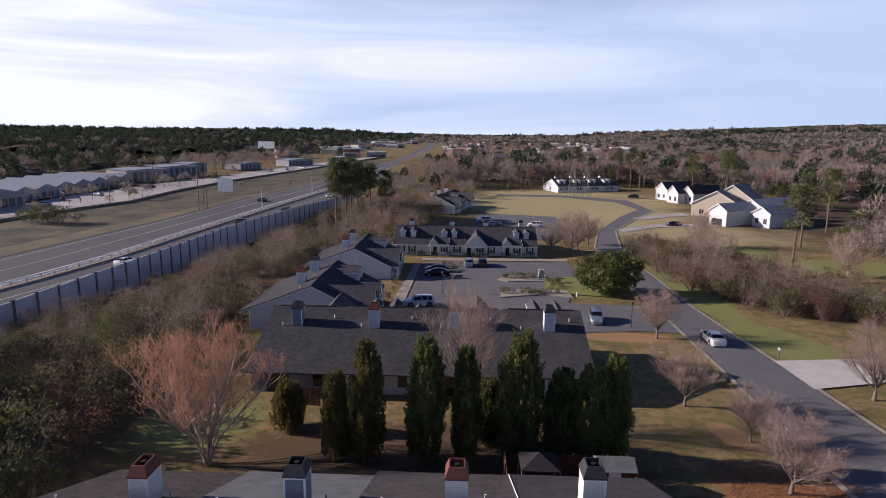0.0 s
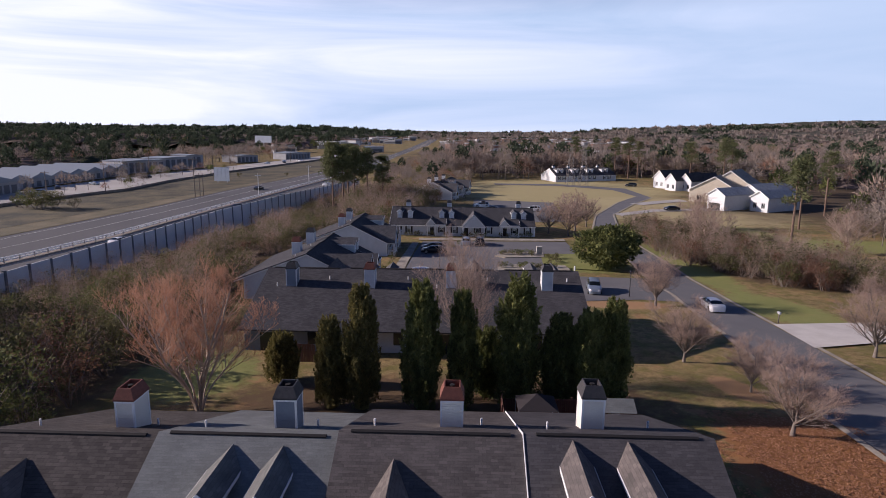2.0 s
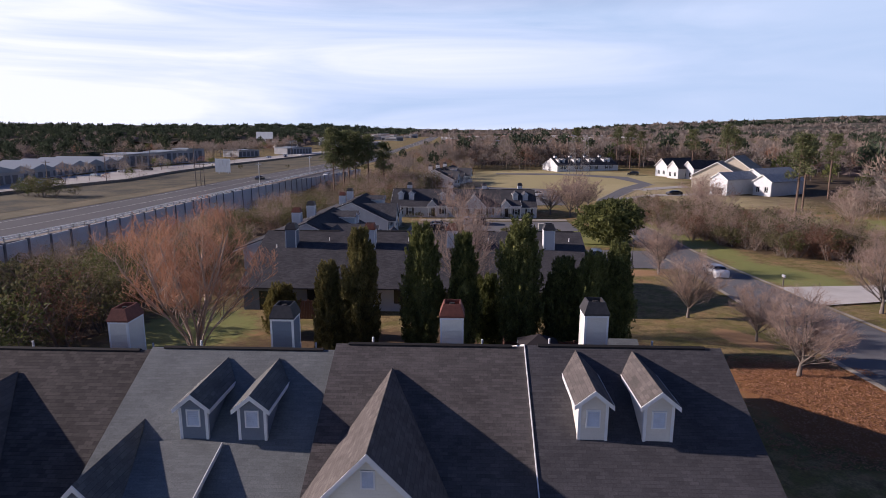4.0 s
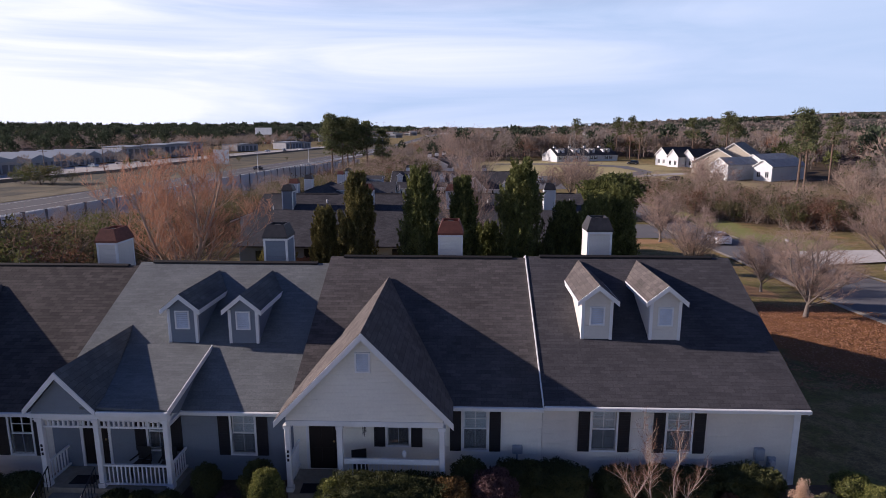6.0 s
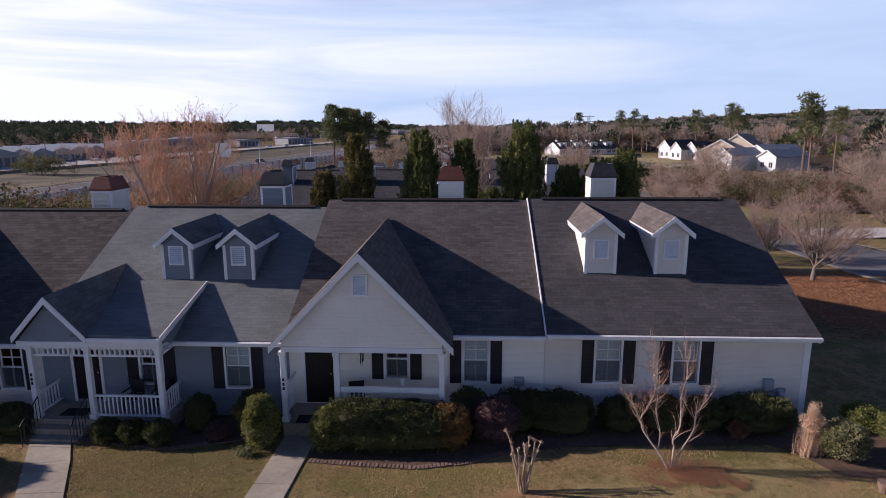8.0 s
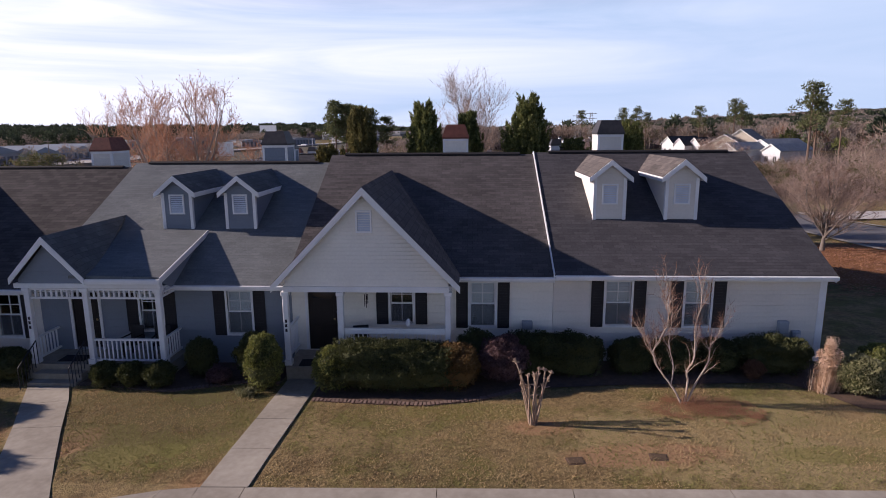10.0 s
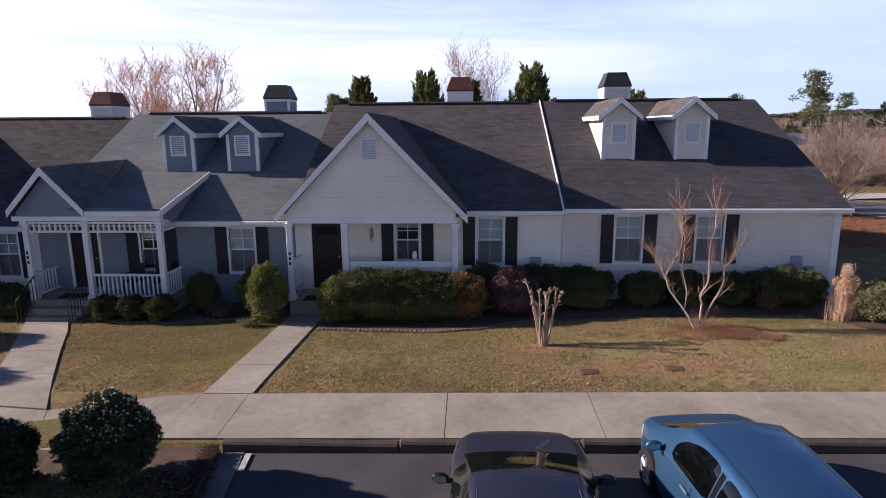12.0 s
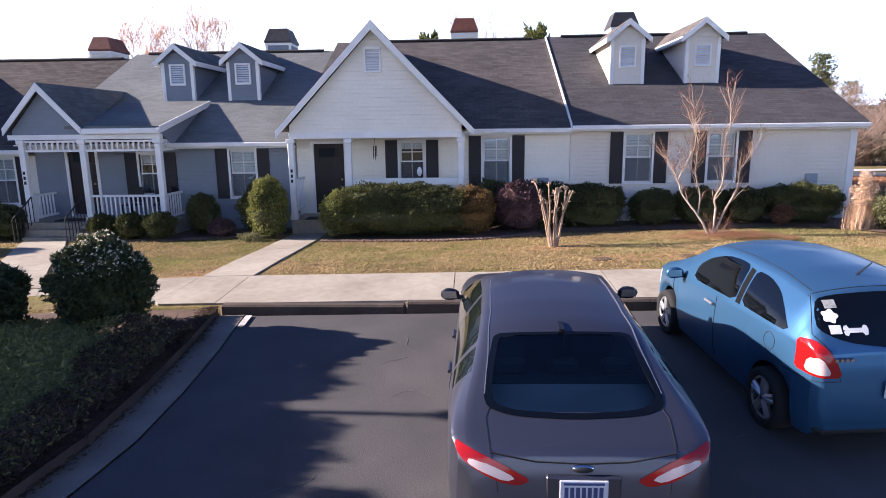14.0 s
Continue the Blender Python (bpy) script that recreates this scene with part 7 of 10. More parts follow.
# ---- thickets and woods: what nobody could count ----
def thicket(name, label, spots, kinds, mats):
    """Many low trees joined into one growth: each spot takes one of a few shapes, turned and scaled."""
    V, F, M = [], [], []
    for i, (x, y, z, s, kind, a) in enumerate(spots):
        ca, sa = math.cos(a) * s, math.sin(a) * s
        for (v, f), m in kinds[kind]:
            n = len(V)
            V.extend((x + ca * p[0] - sa * p[1], y + sa * p[0] + ca * p[1], z + s * p[2]) for p in v)
            F.extend(tuple(n + q for q in face) for face in f)
            M.extend([m] * len(f))
    me = bpy.data.meshes.new(name)
    me.from_pydata(V, [], F)
    for m in mats:
        me.materials.append(m)
    me.polygons.foreach_set("material_index", M)
    return tagged(new(name, me), label, "woods", kind="stuff")


def brush_kind(seed, h, w, n, size, twigs, tw=0.018):
    """A low-detail shrub or small tree: some stems, slivers of twig, leaf sprays."""
    r = random.Random(seed)
    wv, wf, tv, tf, pts = [], [], [], [], []
    for s in range(4):
        a = r.uniform(0, 6.28)
        p = Vector((0, 0, -0.3))
        d = Vector((math.cos(a) * 0.3 * w / h * 2, math.sin(a) * 0.3 * w / h * 2, 1)).normalized()
        for k in range(4):
            q = p + (d + unit_vec(r) * 0.25).normalized() * h * 0.22
            tube(wv, wf, p, q, 0.07 * (1 - k * 0.2), 0.07 * (0.8 - k * 0.2), 3)
            for _ in range(twigs // 16):
                dd = (d * 0.6 + unit_vec(r) * 1.1 + Vector((0, 0, 0.15))).normalized()
                side = dd.cross(unit_vec(r)).normalized() * tw
                m = len(tv)
                o = q + unit_vec(r) * w * 0.2
                tv.extend((tuple(o - side), tuple(o + side), tuple(o + dd * h * r.uniform(0.12, 0.28))))
                tf.append((m, m + 1, m + 2))
            p = q
    lumps = []
    for _ in range(11):
        d = unit_vec(r)
        d.z = d.z * 0.8 + 0.15
        lumps.append((Vector((d.x * w * 0.36, d.y * w * 0.36, h * 0.5 + d.z * h * 0.34)), w * r.uniform(0.13, 0.22)))
    for _ in range(n):
        c, cs = lumps[r.randrange(len(lumps))]
        d = unit_vec(r)
        k = r.random() ** 0.33
        pts.append((c + Vector((d.x * cs * k, d.y * cs * k, d.z * cs * 0.9 * k)), d))
    lv, lf = [], []
    for p, out in pts:
        d = (out + unit_vec(r) * 0.9).normalized()
        side = d.cross(unit_vec(r)).normalized() * size * 0.42
        m = len(lv)
        lv.extend((tuple(p - side), tuple(p + side), tuple(p + d * size * r.uniform(0.6, 1.2))))
        lf.append((m, m + 1, m + 2))
    return (wv, wf), (tv, tf), (lv, lf)


mats_w = [BARK, TWIG_BROWN, LEAF_BRUSH, LEAF_BRUSH_GREEN, TWIG_RUST, TWIG_GREY, LEAF_PINE_DARK, LEAF_RUST, TWIG_FAR]


def kinds_of(rows, tw, first):
    out = []
    for i, (h, w, n, size, twigs, tm, lm) in enumerate(rows):
        a, b, c = brush_kind(first + i, h, w, n, size, twigs, tw)
        out.append(((a, 0), (b, tm), (c, lm)))
    return out


# near brush: fine leaves and hair-thin twigs; farther brush: coarser and fewer
kinds_n = kinds_of(((5.0, 4.4, 760, 0.18, 240, 1, 2), (6.0, 4.2, 380, 0.17, 500, 1, 2), (4.4, 4.6, 920, 0.18, 80, 1, 3), (5.0, 4.0, 340, 0.17, 440, 4, 7), (6.6, 4.4, 60, 0.17, 700, 5, 2), (4.8, 4.2, 820, 0.19, 120, 1, 2)), 0.008, 80)
kinds_w = kinds_of(((5.0, 4.4, 420, 0.26, 200, 1, 2), (6.0, 4.2, 160, 0.24, 420, 1, 2), (4.4, 4.6, 520, 0.26, 64, 1, 3), (5.0, 4.0, 200, 0.24, 400, 4, 7), (6.6, 4.4, 30, 0.3, 560, 5, 2), (4.8, 4.2, 480, 0.27, 100, 1, 2)), 0.012, 86)
wr = random.Random(9)


def scatter(count, place, weights, lo=0.7, hi=1.25, size=None):
    out = []
    tries = 0
    while len(out) < count and tries < count * 30:
        tries += 1
        p = place(wr)
        if p is None:
            continue
        x, y = p
        k = size(x, y) if size else 1.0
        out.append((x, y, ground_z(x, y) - 0.1, k * wr.uniform(lo, hi), wr.choices(range(len(weights)), weights)[0], wr.uniform(0, 6.28)))
    return out


def wall_x(y):
    return lerp_table([(q[1], q[0]) for q in wall_line], y)


def slope_right(y):
    return lerp_table([(22, -27), (45, -27), (60, -26), (70, -31), (125, -30.5), (128, -20), (160, -10), (185, -10), (250, 4)], y)


def beside_wall(x, y):
    return 0.66 + 0.34 * smooth_step(3, 20, x - wall_x(y))


def slope_near(r):
    y = r.uniform(22, 82)
    return (r.uniform(wall_x(y) + 2.0, slope_right(y)), y)


def slope_far(r):
    y = r.uniform(80, 250)
    return (r.uniform(wall_x(y) + 2.0, slope_right(y)), y)


thicket("brush_slope", "tangled brown and olive winter brush below the noise wall", scatter(300, slope_near, (3.5, 2.6, 6.5, 1.8, 3.2, 3.0), 0.55, 1.35, beside_wall), kinds_n, mats_w)
thicket("brush_slope", "brown and olive winter brush along the noise wall", scatter(440, slope_far, (4, 5, 2.2, 2.2, 4.2, 3.0), 0.75, 1.3, beside_wall), kinds_w, mats_w)


def right_place(r):
    x, y = r.uniform(37.5, 60), r.uniform(80, 152)
    lo = lerp_table([(36, 108), (41, 97), (47, 87), (56, 83), (76, 80)], x)
    hi = lerp_table([(36, 140), (46, 146), (54, 138), (60, 116)], x)
    return (x, y) if lo < y < hi else None


thicket("roadside_thicket", "reddish-brown leafless thicket with some evergreen beside the street", scatter(280, right_place, (2.0, 3, 2.6, 3.4, 2.6, 1.8), 0.65, 1.1), kinds_w, mats_w)


def yard_place(r):
    x, y = r.uniform(53, 140), r.uniform(74, 118)
    return (x, y) if (y < 113 if x < 76 else y < 118 - 0.05 * x) else None


thicket("field_thicket", "rusty scrub and bare saplings at the field's edge", scatter(170, yard_place, (1, 2, 1.0, 4, 2, 0.8), 0.45, 0.85), kinds_w, mats_w)


def crown_kind(seed, h, w, n, size, flat, mat):
    """A far tree: stem, and a domed crown of short sprays with lumps and gaps."""
    r = random.Random(seed)
    wv, wf, lv, lf = [], [], [], []
    tube(wv, wf, (0, 0, -0.5), (0, 0, h * 0.7), 0.2, 0.1, 3)
    for _ in range(n):
        d = unit_vec(r)
        d.z = abs(d.z) if r.random() < 0.7 else d.z
        k = (0.55 + 0.45 * r.random()) * (1 + 0.35 * noise.noise(d * 2.2 + Vector((seed, 0, 0))))
        p = Vector((d.x * w * 0.5 * k, d.y * w * 0.5 * k, h * 0.58 + d.z * h * 0.42 * k))
        dd = (d + unit_vec(r) * 0.8 + Vector((0, 0, 0.5))).normalized()
        s = dd.cross(unit_vec(r)).normalized() * size * flat
        m = len(lv)
        lv.extend((tuple(p - s), tuple(p + s), tuple(p + dd * size * r.uniform(0.6, 1.3))))
        lf.append((m, m + 1, m + 2))
    return ((wv, wf), 0), ((lv, lf), mat)


kinds_f = [crown_kind(90, 13, 9, 185, 1.71, 0.10, 8), crown_kind(91, 14, 9, 185, 1.71, 0.10, 1), crown_kind(92, 18, 8, 185, 1.65, 0.34, 6), crown_kind(93, 12, 8, 185, 1.37, 0.32, 3), crown_kind(94, 12, 8, 185, 1.60, 0.10, 4), crown_kind(95, 14, 9, 185, 1.82, 0.10, 8)]


def hwy_x(y):
    return lerp_table([(q[1], q[0]) for q in near_e], y)


def wood_right(r):
    y = 285 + 1000 * r.random() ** 1.7
    x = r.uniform(-40, 160 + 0.75 * y)
    if x < hwy_x(y) + (27 if y < 560 else 14) or (y < 310 and 20 < x < 110) or (y < 300 and x < 20):
        return None
    if y > 620 and -60 < x < 230 and (int(x / 60) + int(y / 90)) % 2:
        return None
    return (x, y)


def wood_mid(r):
    x, y = r.uniform(77, 330), r.uniform(108, 330)
    return None if (y > 158 and x < 112) or x < 84 + 0.25 * (y - 112) else (x, y)


def wood_left(r):
    y = 215 + 1000 * r.random() ** 1.5
    x = -r.uniform(lerp_table([(200, 225), (360, 205), (420, 225), (520, 200), (620, 150), (1300, 165)], y), 330 + 0.85 * y)
    return (x, y)


def behind_shops(r):
    return (r.uniform(-222, -150), r.uniform(365, 560))


thicket("woods_right", "wide grey-brown winter woods with scattered pines", scatter(1150, wood_right, (4, 4, 1.0, 0.7, 0.9, 4), 0.7, 1.05), kinds_f, mats_w)
def wood_edge(r):
    x = r.uniform(-14, 128)
    y = r.uniform(292, 345) if x < 32 or x > 96 else r.uniform(318, 360)
    return (x, y)


thicket("woods_front", "grey-brown bare trees along the woods' edge", scatter(230, wood_edge, (4, 4, 0.5, 0.9, 1.2, 4), 0.6, 0.95), kinds_f, mats_w)
def wood_gap(r):
    if r.random() < 0.55:
        x, y = r.uniform(-38, 2), r.uniform(238, 318)
        return None if x > -10 and y < 252 else (x, y)
    y = r.uniform(300, 570)
    return (hwy_x(y) + r.uniform(7, 28), y)


thicket("woods_low", "low bare trees and scrub beside the highway", scatter(190, wood_gap, (4, 4, 1.0, 1.4, 1.6, 4), 0.32, 0.6), kinds_f, mats_w)
thicket("woods_mid", "grey-brown winter woods behind the houses", scatter(470, wood_mid, (4, 3, 1.2, 1.2, 1.3, 4), 0.55, 1.0), kinds_f, mats_w)
def wood_near(r):
    x, y = r.uniform(82, 128), r.uniform(112, 176)
    return None if (y > 158 and x < 110) or x < 82 + 0.25 * (y - 112) else (x, y)


thicket("woods_near", "bare trees and young pines beyond the green strip", scatter(80, wood_near, (4, 3, 1.0, 1.8, 2.0, 4), 0.35, 0.7), kinds_f, mats_w)
thicket("woods_left", "dark pine woods beyond the shops", scatter(1000, wood_left, (1.2, 1.2, 8, 0.8, 0.1, 1.2), 0.85, 1.1, lambda x, y: min(1.0, 0.66 + 0.0006 * max(0.0, y - 260))), kinds_f, mats_w)
thicket("woods_edge", "bare grey trees at the pine woods' edge", scatter(90, behind_shops, (4, 3, 0.8, 0.5, 0.6, 4), 0.55, 0.85), kinds_f, mats_w)
def frontage(r):
    y = r.uniform(175, 330)
    return (lerp_table([(q[1], q[0]) for q in lot_n], y) - r.choice((2.0, 14.0, 24.0)) + r.uniform(-2, 2), y)


thicket("frontage_trees", "bare trees along the frontage road before the shops", scatter(26, frontage, (4, 4, 0.3, 0.8, 1.0, 4), 0.35, 0.6), kinds_f, mats_w)
thicket("verge_bushes", "dark leafy bushes on the highway bank", [(x, y, -4.4, s, k, a) for x, y, s, k, a in ((-116, 167, 1.3, 2, 0), (-119, 166, 1.5, 5, 1), (-122, 168, 1.5, 2, 2.2), (-125.5, 168.5, 1.3, 2, 2), (-112, 170, 0.9, 0, 3), (-129, 171, 1.0, 5, 4), (-118, 170, 1.4, 5, 0.5), (-123, 171, 1.3, 2, 1.5), (-158, 292, 1.3, 1, 1), (-154, 298, 1.2, 4, 2), (-150, 303, 1.0, 2, 3), (-112, 276, 0.8, 2, 4), (-106, 285, 0.7, 5, 5), (-158, 268, 1.4, 4, 0.3), (-163, 285, 1.5, 1, 0.6), (-88, 300, 0.5, 5, 1.2), (-146, 345, 0.8, 2, 2.1), (-140, 352, 0.7, 2, 0.4))], kinds_w, mats_w)
# unseen pines added on the bank beside the houses, to shade the slope's foot
thicket("bank_pines", "unseen tall pines on the bank, added to shade slope and lawn", [(x, y, ground_z(x, y) - 0.2, s, k, a) for x, y, s, k, a in ((-58, 14, 0.8, 2, 0), (-54, 20, 0.75, 2, 1), (-61, 26, 0.85, 2, 2), (-56, 33, 0.8, 3, 3), (-62, 38, 0.8, 2, 4), (-57, 44, 0.7, 2, 5), (-50, 12, 0.7, 3, 0.4), (-63, 18, 0.85, 2, 1.4), (-52, 27, 0.7, 2, 2.4), (-60, 47, 0.65, 3, 3.4), (-50, 38, 0.75, 2, 0.2), (-47, 43, 0.7, 2, 1.2), (-52, 50, 0.75, 2, 2.2), (-49, 33, 0.7, 2, 3.2), (-46, 27, 0.7, 3, 4.2), (-54, 57, 0.7, 2, 5.2))], kinds_f, mats_w)
# taller evergreen growth at the foot of the slope
evergreens = [(x, y, ground_z(x, y), s, k, a) for x, y, s, k, a in ((-30, 36, 1.5, 2, 0), (-34, 41, 1.6, 5, 1), (-38, 38, 1.5, 2, 2), (-29, 46, 1.3, 5, 3), (-42, 46, 1.6, 2, 4), (-36, 50, 1.4, 0, 5), (-31, 55, 1.3, 2, 1), (-44, 56, 1.4, 5, 2), (-38, 60, 1.3, 2, 3), (-33, 31, 1.5, 2, 0.5), (-40, 31, 1.6, 0, 1.5), (-47, 40, 1.4, 2, 2.5), (-30, 62, 1.2, 2, 0.2), (-28, 40, 1.2, 3, 0.9), (-33, 46, 1.4, 3, 2.2))]
thicket("slope_evergreens", "dark olive evergreen growth at the slope's foot", evergreens, kinds_n, mats_w)


def canopy_material():
    """Far woods seen from above: grey-brown crowns with dark pine patches."""
    m = bpy.data.materials.new("far_canopy")
    m.use_nodes = True
    n, k = m.node_tree.nodes, m.node_tree.links
    b = n["Principled BSDF"]
    b.inputs["Roughness"].default_value, b.inputs["Specular IOR Level"].default_value = 1.0, 0.0
    co, big, fine_t = n.new("ShaderNodeTexCoord"), n.new("ShaderNodeTexNoise"), n.new("ShaderNodeTexNoise")
    big.inputs["Scale"].default_value, big.inputs["Detail"].default_value = 0.006, 5.0
    fine_t.inputs["Scale"].default_value, fine_t.inputs["Detail"].default_value = 0.09, 4.0
    k.new(co.outputs["Object"], big.inputs["Vector"])
    k.new(co.outputs["Object"], fine_t.inputs["Vector"])
    mr, mr2 = n.new("ShaderNodeMapRange"), n.new("ShaderNodeMapRange")
    mr.inputs["From Min"].default_value, mr.inputs["From Max"].default_value = 0.46, 0.58
    mr2.inputs["From Min"].default_value, mr2.inputs["From Max"].default_value = 0.4, 0.62
    k.new(big.outputs["Fac"], mr.inputs["Value"])
    k.new(fine_t.outputs["Fac"], mr2.inputs["Value"])
    bare, mix = n.new("ShaderNodeMix"), n.new("ShaderNodeMix")
    bare.data_type = mix.data_type = "RGBA"
    bare.inputs["A"].default_value, bare.inputs["B"].default_value = (0.085, 0.065, 0.058, 1), (0.175, 0.135, 0.115, 1)
    mix.inputs["B"].default_value = (0.035, 0.045, 0.026, 1)
    k.new(mr2.outputs[0], bare.inputs["Factor"])
    k.new(bare.outputs["Result"], mix.inputs["A"])
    k.new(mr.outputs[0], mix.inputs["Factor"])
    k.new(mix.outputs["Result"], b.inputs["Base Color"])
    return m


CANOPY = canopy_material()


HILLS = material("far_wooded_hills", (0.120, 0.110, 0.095), 1.0, second=(0.060, 0.066, 0.050), scale=0.006, fine=0.05, bump=0.0, spec=0.0)


def canopy(name, label, xs, ys, inside, h0, h1, mat=None):
    """A ragged roof of treetops over a tract of woods."""
    cr = random.Random(len(xs))
    verts, faces, idx = [], [], {}
    for j, y in enumerate(ys):
        for i, x in enumerate(xs):
            px, py = x + cr.uniform(-0.3, 0.3) * (xs[1] - xs[0]), y + cr.uniform(-0.3, 0.3) * (ys[1] - ys[0])
            idx[i, j] = len(verts)
            edge = 1 if inside(x, y) else 0
            verts.append((px, py, ground_z(px, py) - 1.0 + edge * (cr.uniform(h0, h1) + 2.5 * noise.noise((px * 0.02, py * 0.02, 0)))))
    for j in range(len(ys) - 1):
        for i in range(len(xs) - 1):
            if any(inside(xs[i + a], ys[j + b]) for a in (0, 1) for b in (0, 1)):
                faces.append((idx[i, j], idx[i + 1, j], idx[i + 1, j + 1], idx[i, j + 1]))
    return tagged(raw(name, verts, faces, mat or CANOPY), label, "woods", kind="stuff")


def in_woods(x, y):
    if hwy_x(min(y, 1690)) - 40 < x < hwy_x(min(y, 1690)) + (27 if y < 560 else 14):
        return False
    if x < -50:
        return x < -lerp_table([(200, 240), (360, 225), (420, 240), (520, 215), (620, 165), (1300, 175)], y)
    if y < 300 and x < 115:
        return False
    if y < 320 and x < 30:
        return False
    return not (640 < y < 1300 and -60 < x < 190 + 0.05 * y and noise.noise((x * 0.013, y * 0.006, 2)) > -0.25)


canopy("near_canopy", "grey-brown winter treetops with dark pines", spaced(-760, 900, 6.5), spaced(215, 640, 6.5), lambda x, y: in_woods(x, y) and abs(x) < 0.95 * y + 60 and (x > 150 or y > 325 or x < -150) and in_woods(x - 22, y - 24) and in_woods(x + 22, y - 24) and (x > 170 or y > 345 or x < -150), 0.8, 4.0)
canopy("middle_canopy", "distant winter treetops", spaced(-1500, 1600, 15), spaced(640, 1500, 15), lambda x, y: in_woods(x, y) and in_woods(x - 30, y - 30) and in_woods(x + 30, y - 30), 3.0, 10.0)
# wooded ridges that close the view: a fan of rising ground, rippled by treetops
hv, hf = [], []
AZ = [-48 + 0.16 * i for i in range(601)]
REACH = (1450, 1560, 1700, 1850, 2050, 2300, 2600, 3000, 3500)


def hill_z(a, rr):
    x, y = rr * math.sin(radians(a)), rr * math.cos(radians(a))
    crest = lerp_table([(-48, 30), (-30, 27), (-16, 29), (-12, 30), (-8, 15), (0, 10), (9, 14), (14, 34), (20, 52), (30, 66), (48, 78)], a)
    swell = 0.92 + 0.12 * noise.noise((x * 0.0016, y * 0.0016, 5))
    return x, y, -6 + (crest + 6) * smooth_step(1450, 2500, rr) * swell + (3.0 * noise.noise((x * 0.02, y * 0.02, 0)) + 2.0 * noise.noise((x * 0.07, y * 0.07, 1))) * smooth_step(1440, 1600, rr)


for rr in REACH:
    hv.extend(hill_z(a, rr) for a in AZ)
na = len(AZ)
for j in range(len(REACH) - 1):
    for i in range(na - 1):
        k = j * na + i
        hf.append((k, k + 1, k + na + 1, k + na))
tagged(raw("horizon_ridge", hv, hf, HILLS, smooth=True), "wooded ridge along the horizon", "woods", kind="stuff")
hill_kinds = [crown_kind(96, 15, 22, 34, 9.0, 0.30, 8), crown_kind(97, 17, 18, 34, 8.0, 0.34, 6), crown_kind(98, 14, 22, 34, 9.0, 0.30, 8)]
hill_spots = []
for _ in range(2600):
    hx_, hy_, hz_ = hill_z(wr.uniform(-44, 44), 1480 + 800 * wr.random())
    patchy = noise.noise((hx_ * 0.004, hy_ * 0.004, 9.0))
    hill_spots.append((hx_, hy_, hz_ - 9.0, wr.uniform(0.6, 1.0), 1 if patchy + wr.uniform(-0.3, 0.3) > 0.28 or hx_ < -150 else wr.choice((0, 2)), wr.uniform(0, 6.28)))
thicket("hill_woods", "grey-brown and dark green treetops on the far ridge", hill_spots, hill_kinds, mats_w)


def town_place(r):
    y = r.uniform(560, 1400)
    x = r.uniform(-140 - 0.1 * y, 210 + 0.06 * y)
    return None if hwy_x(y) - 34 < x < hwy_x(y) + 12 else (x, y)


thicket("town_trees", "bare and evergreen trees among far buildings", scatter(260, town_place, (3, 3, 2, 2, 0.6, 3), 0.4, 0.75), kinds_f, mats_w)
# the town along the highway, far off
TOWN = [material("town_wall_pale", (0.62, 0.62, 0.61), 0.8), material("town_wall_brick", (0.24, 0.14, 0.11), 0.85), material("town_wall_grey", (0.34, 0.36, 0.38), 0.8)]
tr = random.Random(4)
placed = 0
while placed < 120:
    y = tr.uniform(600, 1400)
    x = tr.uniform(-130 - 0.1 * y, 200 + 0.06 * y)
    if hwy_x(y) - 45 < x < hwy_x(y) + 22:
        continue
    u = thing("town_building", "small flat-roofed commercial building far off", "building", (x, y, ground_z(x, y)), tr.uniform(-30, 30), "far town")
    w, d, h = tr.uniform(9, 26), tr.uniform(8, 16), tr.uniform(4, 9)
    mat = TOWN[placed % 3]
    part("body", boxed(-w / 2, w / 2, -d / 2, d / 2, -1, h), mat, u)
    part("parapet", boxed(-w / 2 - 0.3, w / 2 + 0.3, -d / 2 - 0.3, d / 2 + 0.3, h, h + 0.8), TOWN[(placed + 1) % 3], u)
    part("shop_front", boxed(-w * 0.42, w * 0.42, -d / 2 - 0.12, -d / 2 - 0.01, 0.5, h * 0.6), STORE_SHADE, u)
    placed += 1

# ---- vehicles ----
from mathutils.bvhtree import BVHTree


def paint(name, colour, metal=0.5, rough=0.32, coat=0.8):
    m = material(name, colour, rough, metal, second=tuple(c * 0.9 for c in colour), scale=1.2, fine=300, bump=0.0, spec=0.25, coat=coat)
    m.node_tree.nodes["Principled BSDF"].inputs["Coat Roughness"].default_value = 0.06
    return m


CAR_GREY = paint("car_paint_grey", (0.108, 0.112, 0.142), 0.85, 0.38, 0.3)
CAR_BLUE = paint("car_paint_blue", (0.056, 0.155, 0.290), 0.65, 0.36, 0.2)
CAR_WHITE = paint("car_paint_white", (0.75, 0.75, 0.75), 0.0)
CAR_SILVER = paint("car_paint_silver", (0.30, 0.36, 0.42), 0.5)
CAR_BLACK = paint("car_paint_black", (0.015, 0.016, 0.02), 0.2)
CAR_GLASS = glassy("car_glass", (0.007, 0.010, 0.010), 0.03)
CAR_GLASS.node_tree.nodes["Principled BSDF"].inputs["Specular IOR Level"].default_value = 0.5
CAR_GLASS_DARK = glassy("dark_tinted_glass", (0.002, 0.0025, 0.003), 0.03)
RUBBER = material("tyre_rubber", (0.014, 0.014, 0.015), 0.85, bump=0.1)
ALLOY = material("wheel_alloy", (0.45, 0.46, 0.48), 0.35, 0.8, bump=0.0)
LAMP_RED = glassy("tail_lamp_red", (0.30, 0.008, 0.008), 0.08)
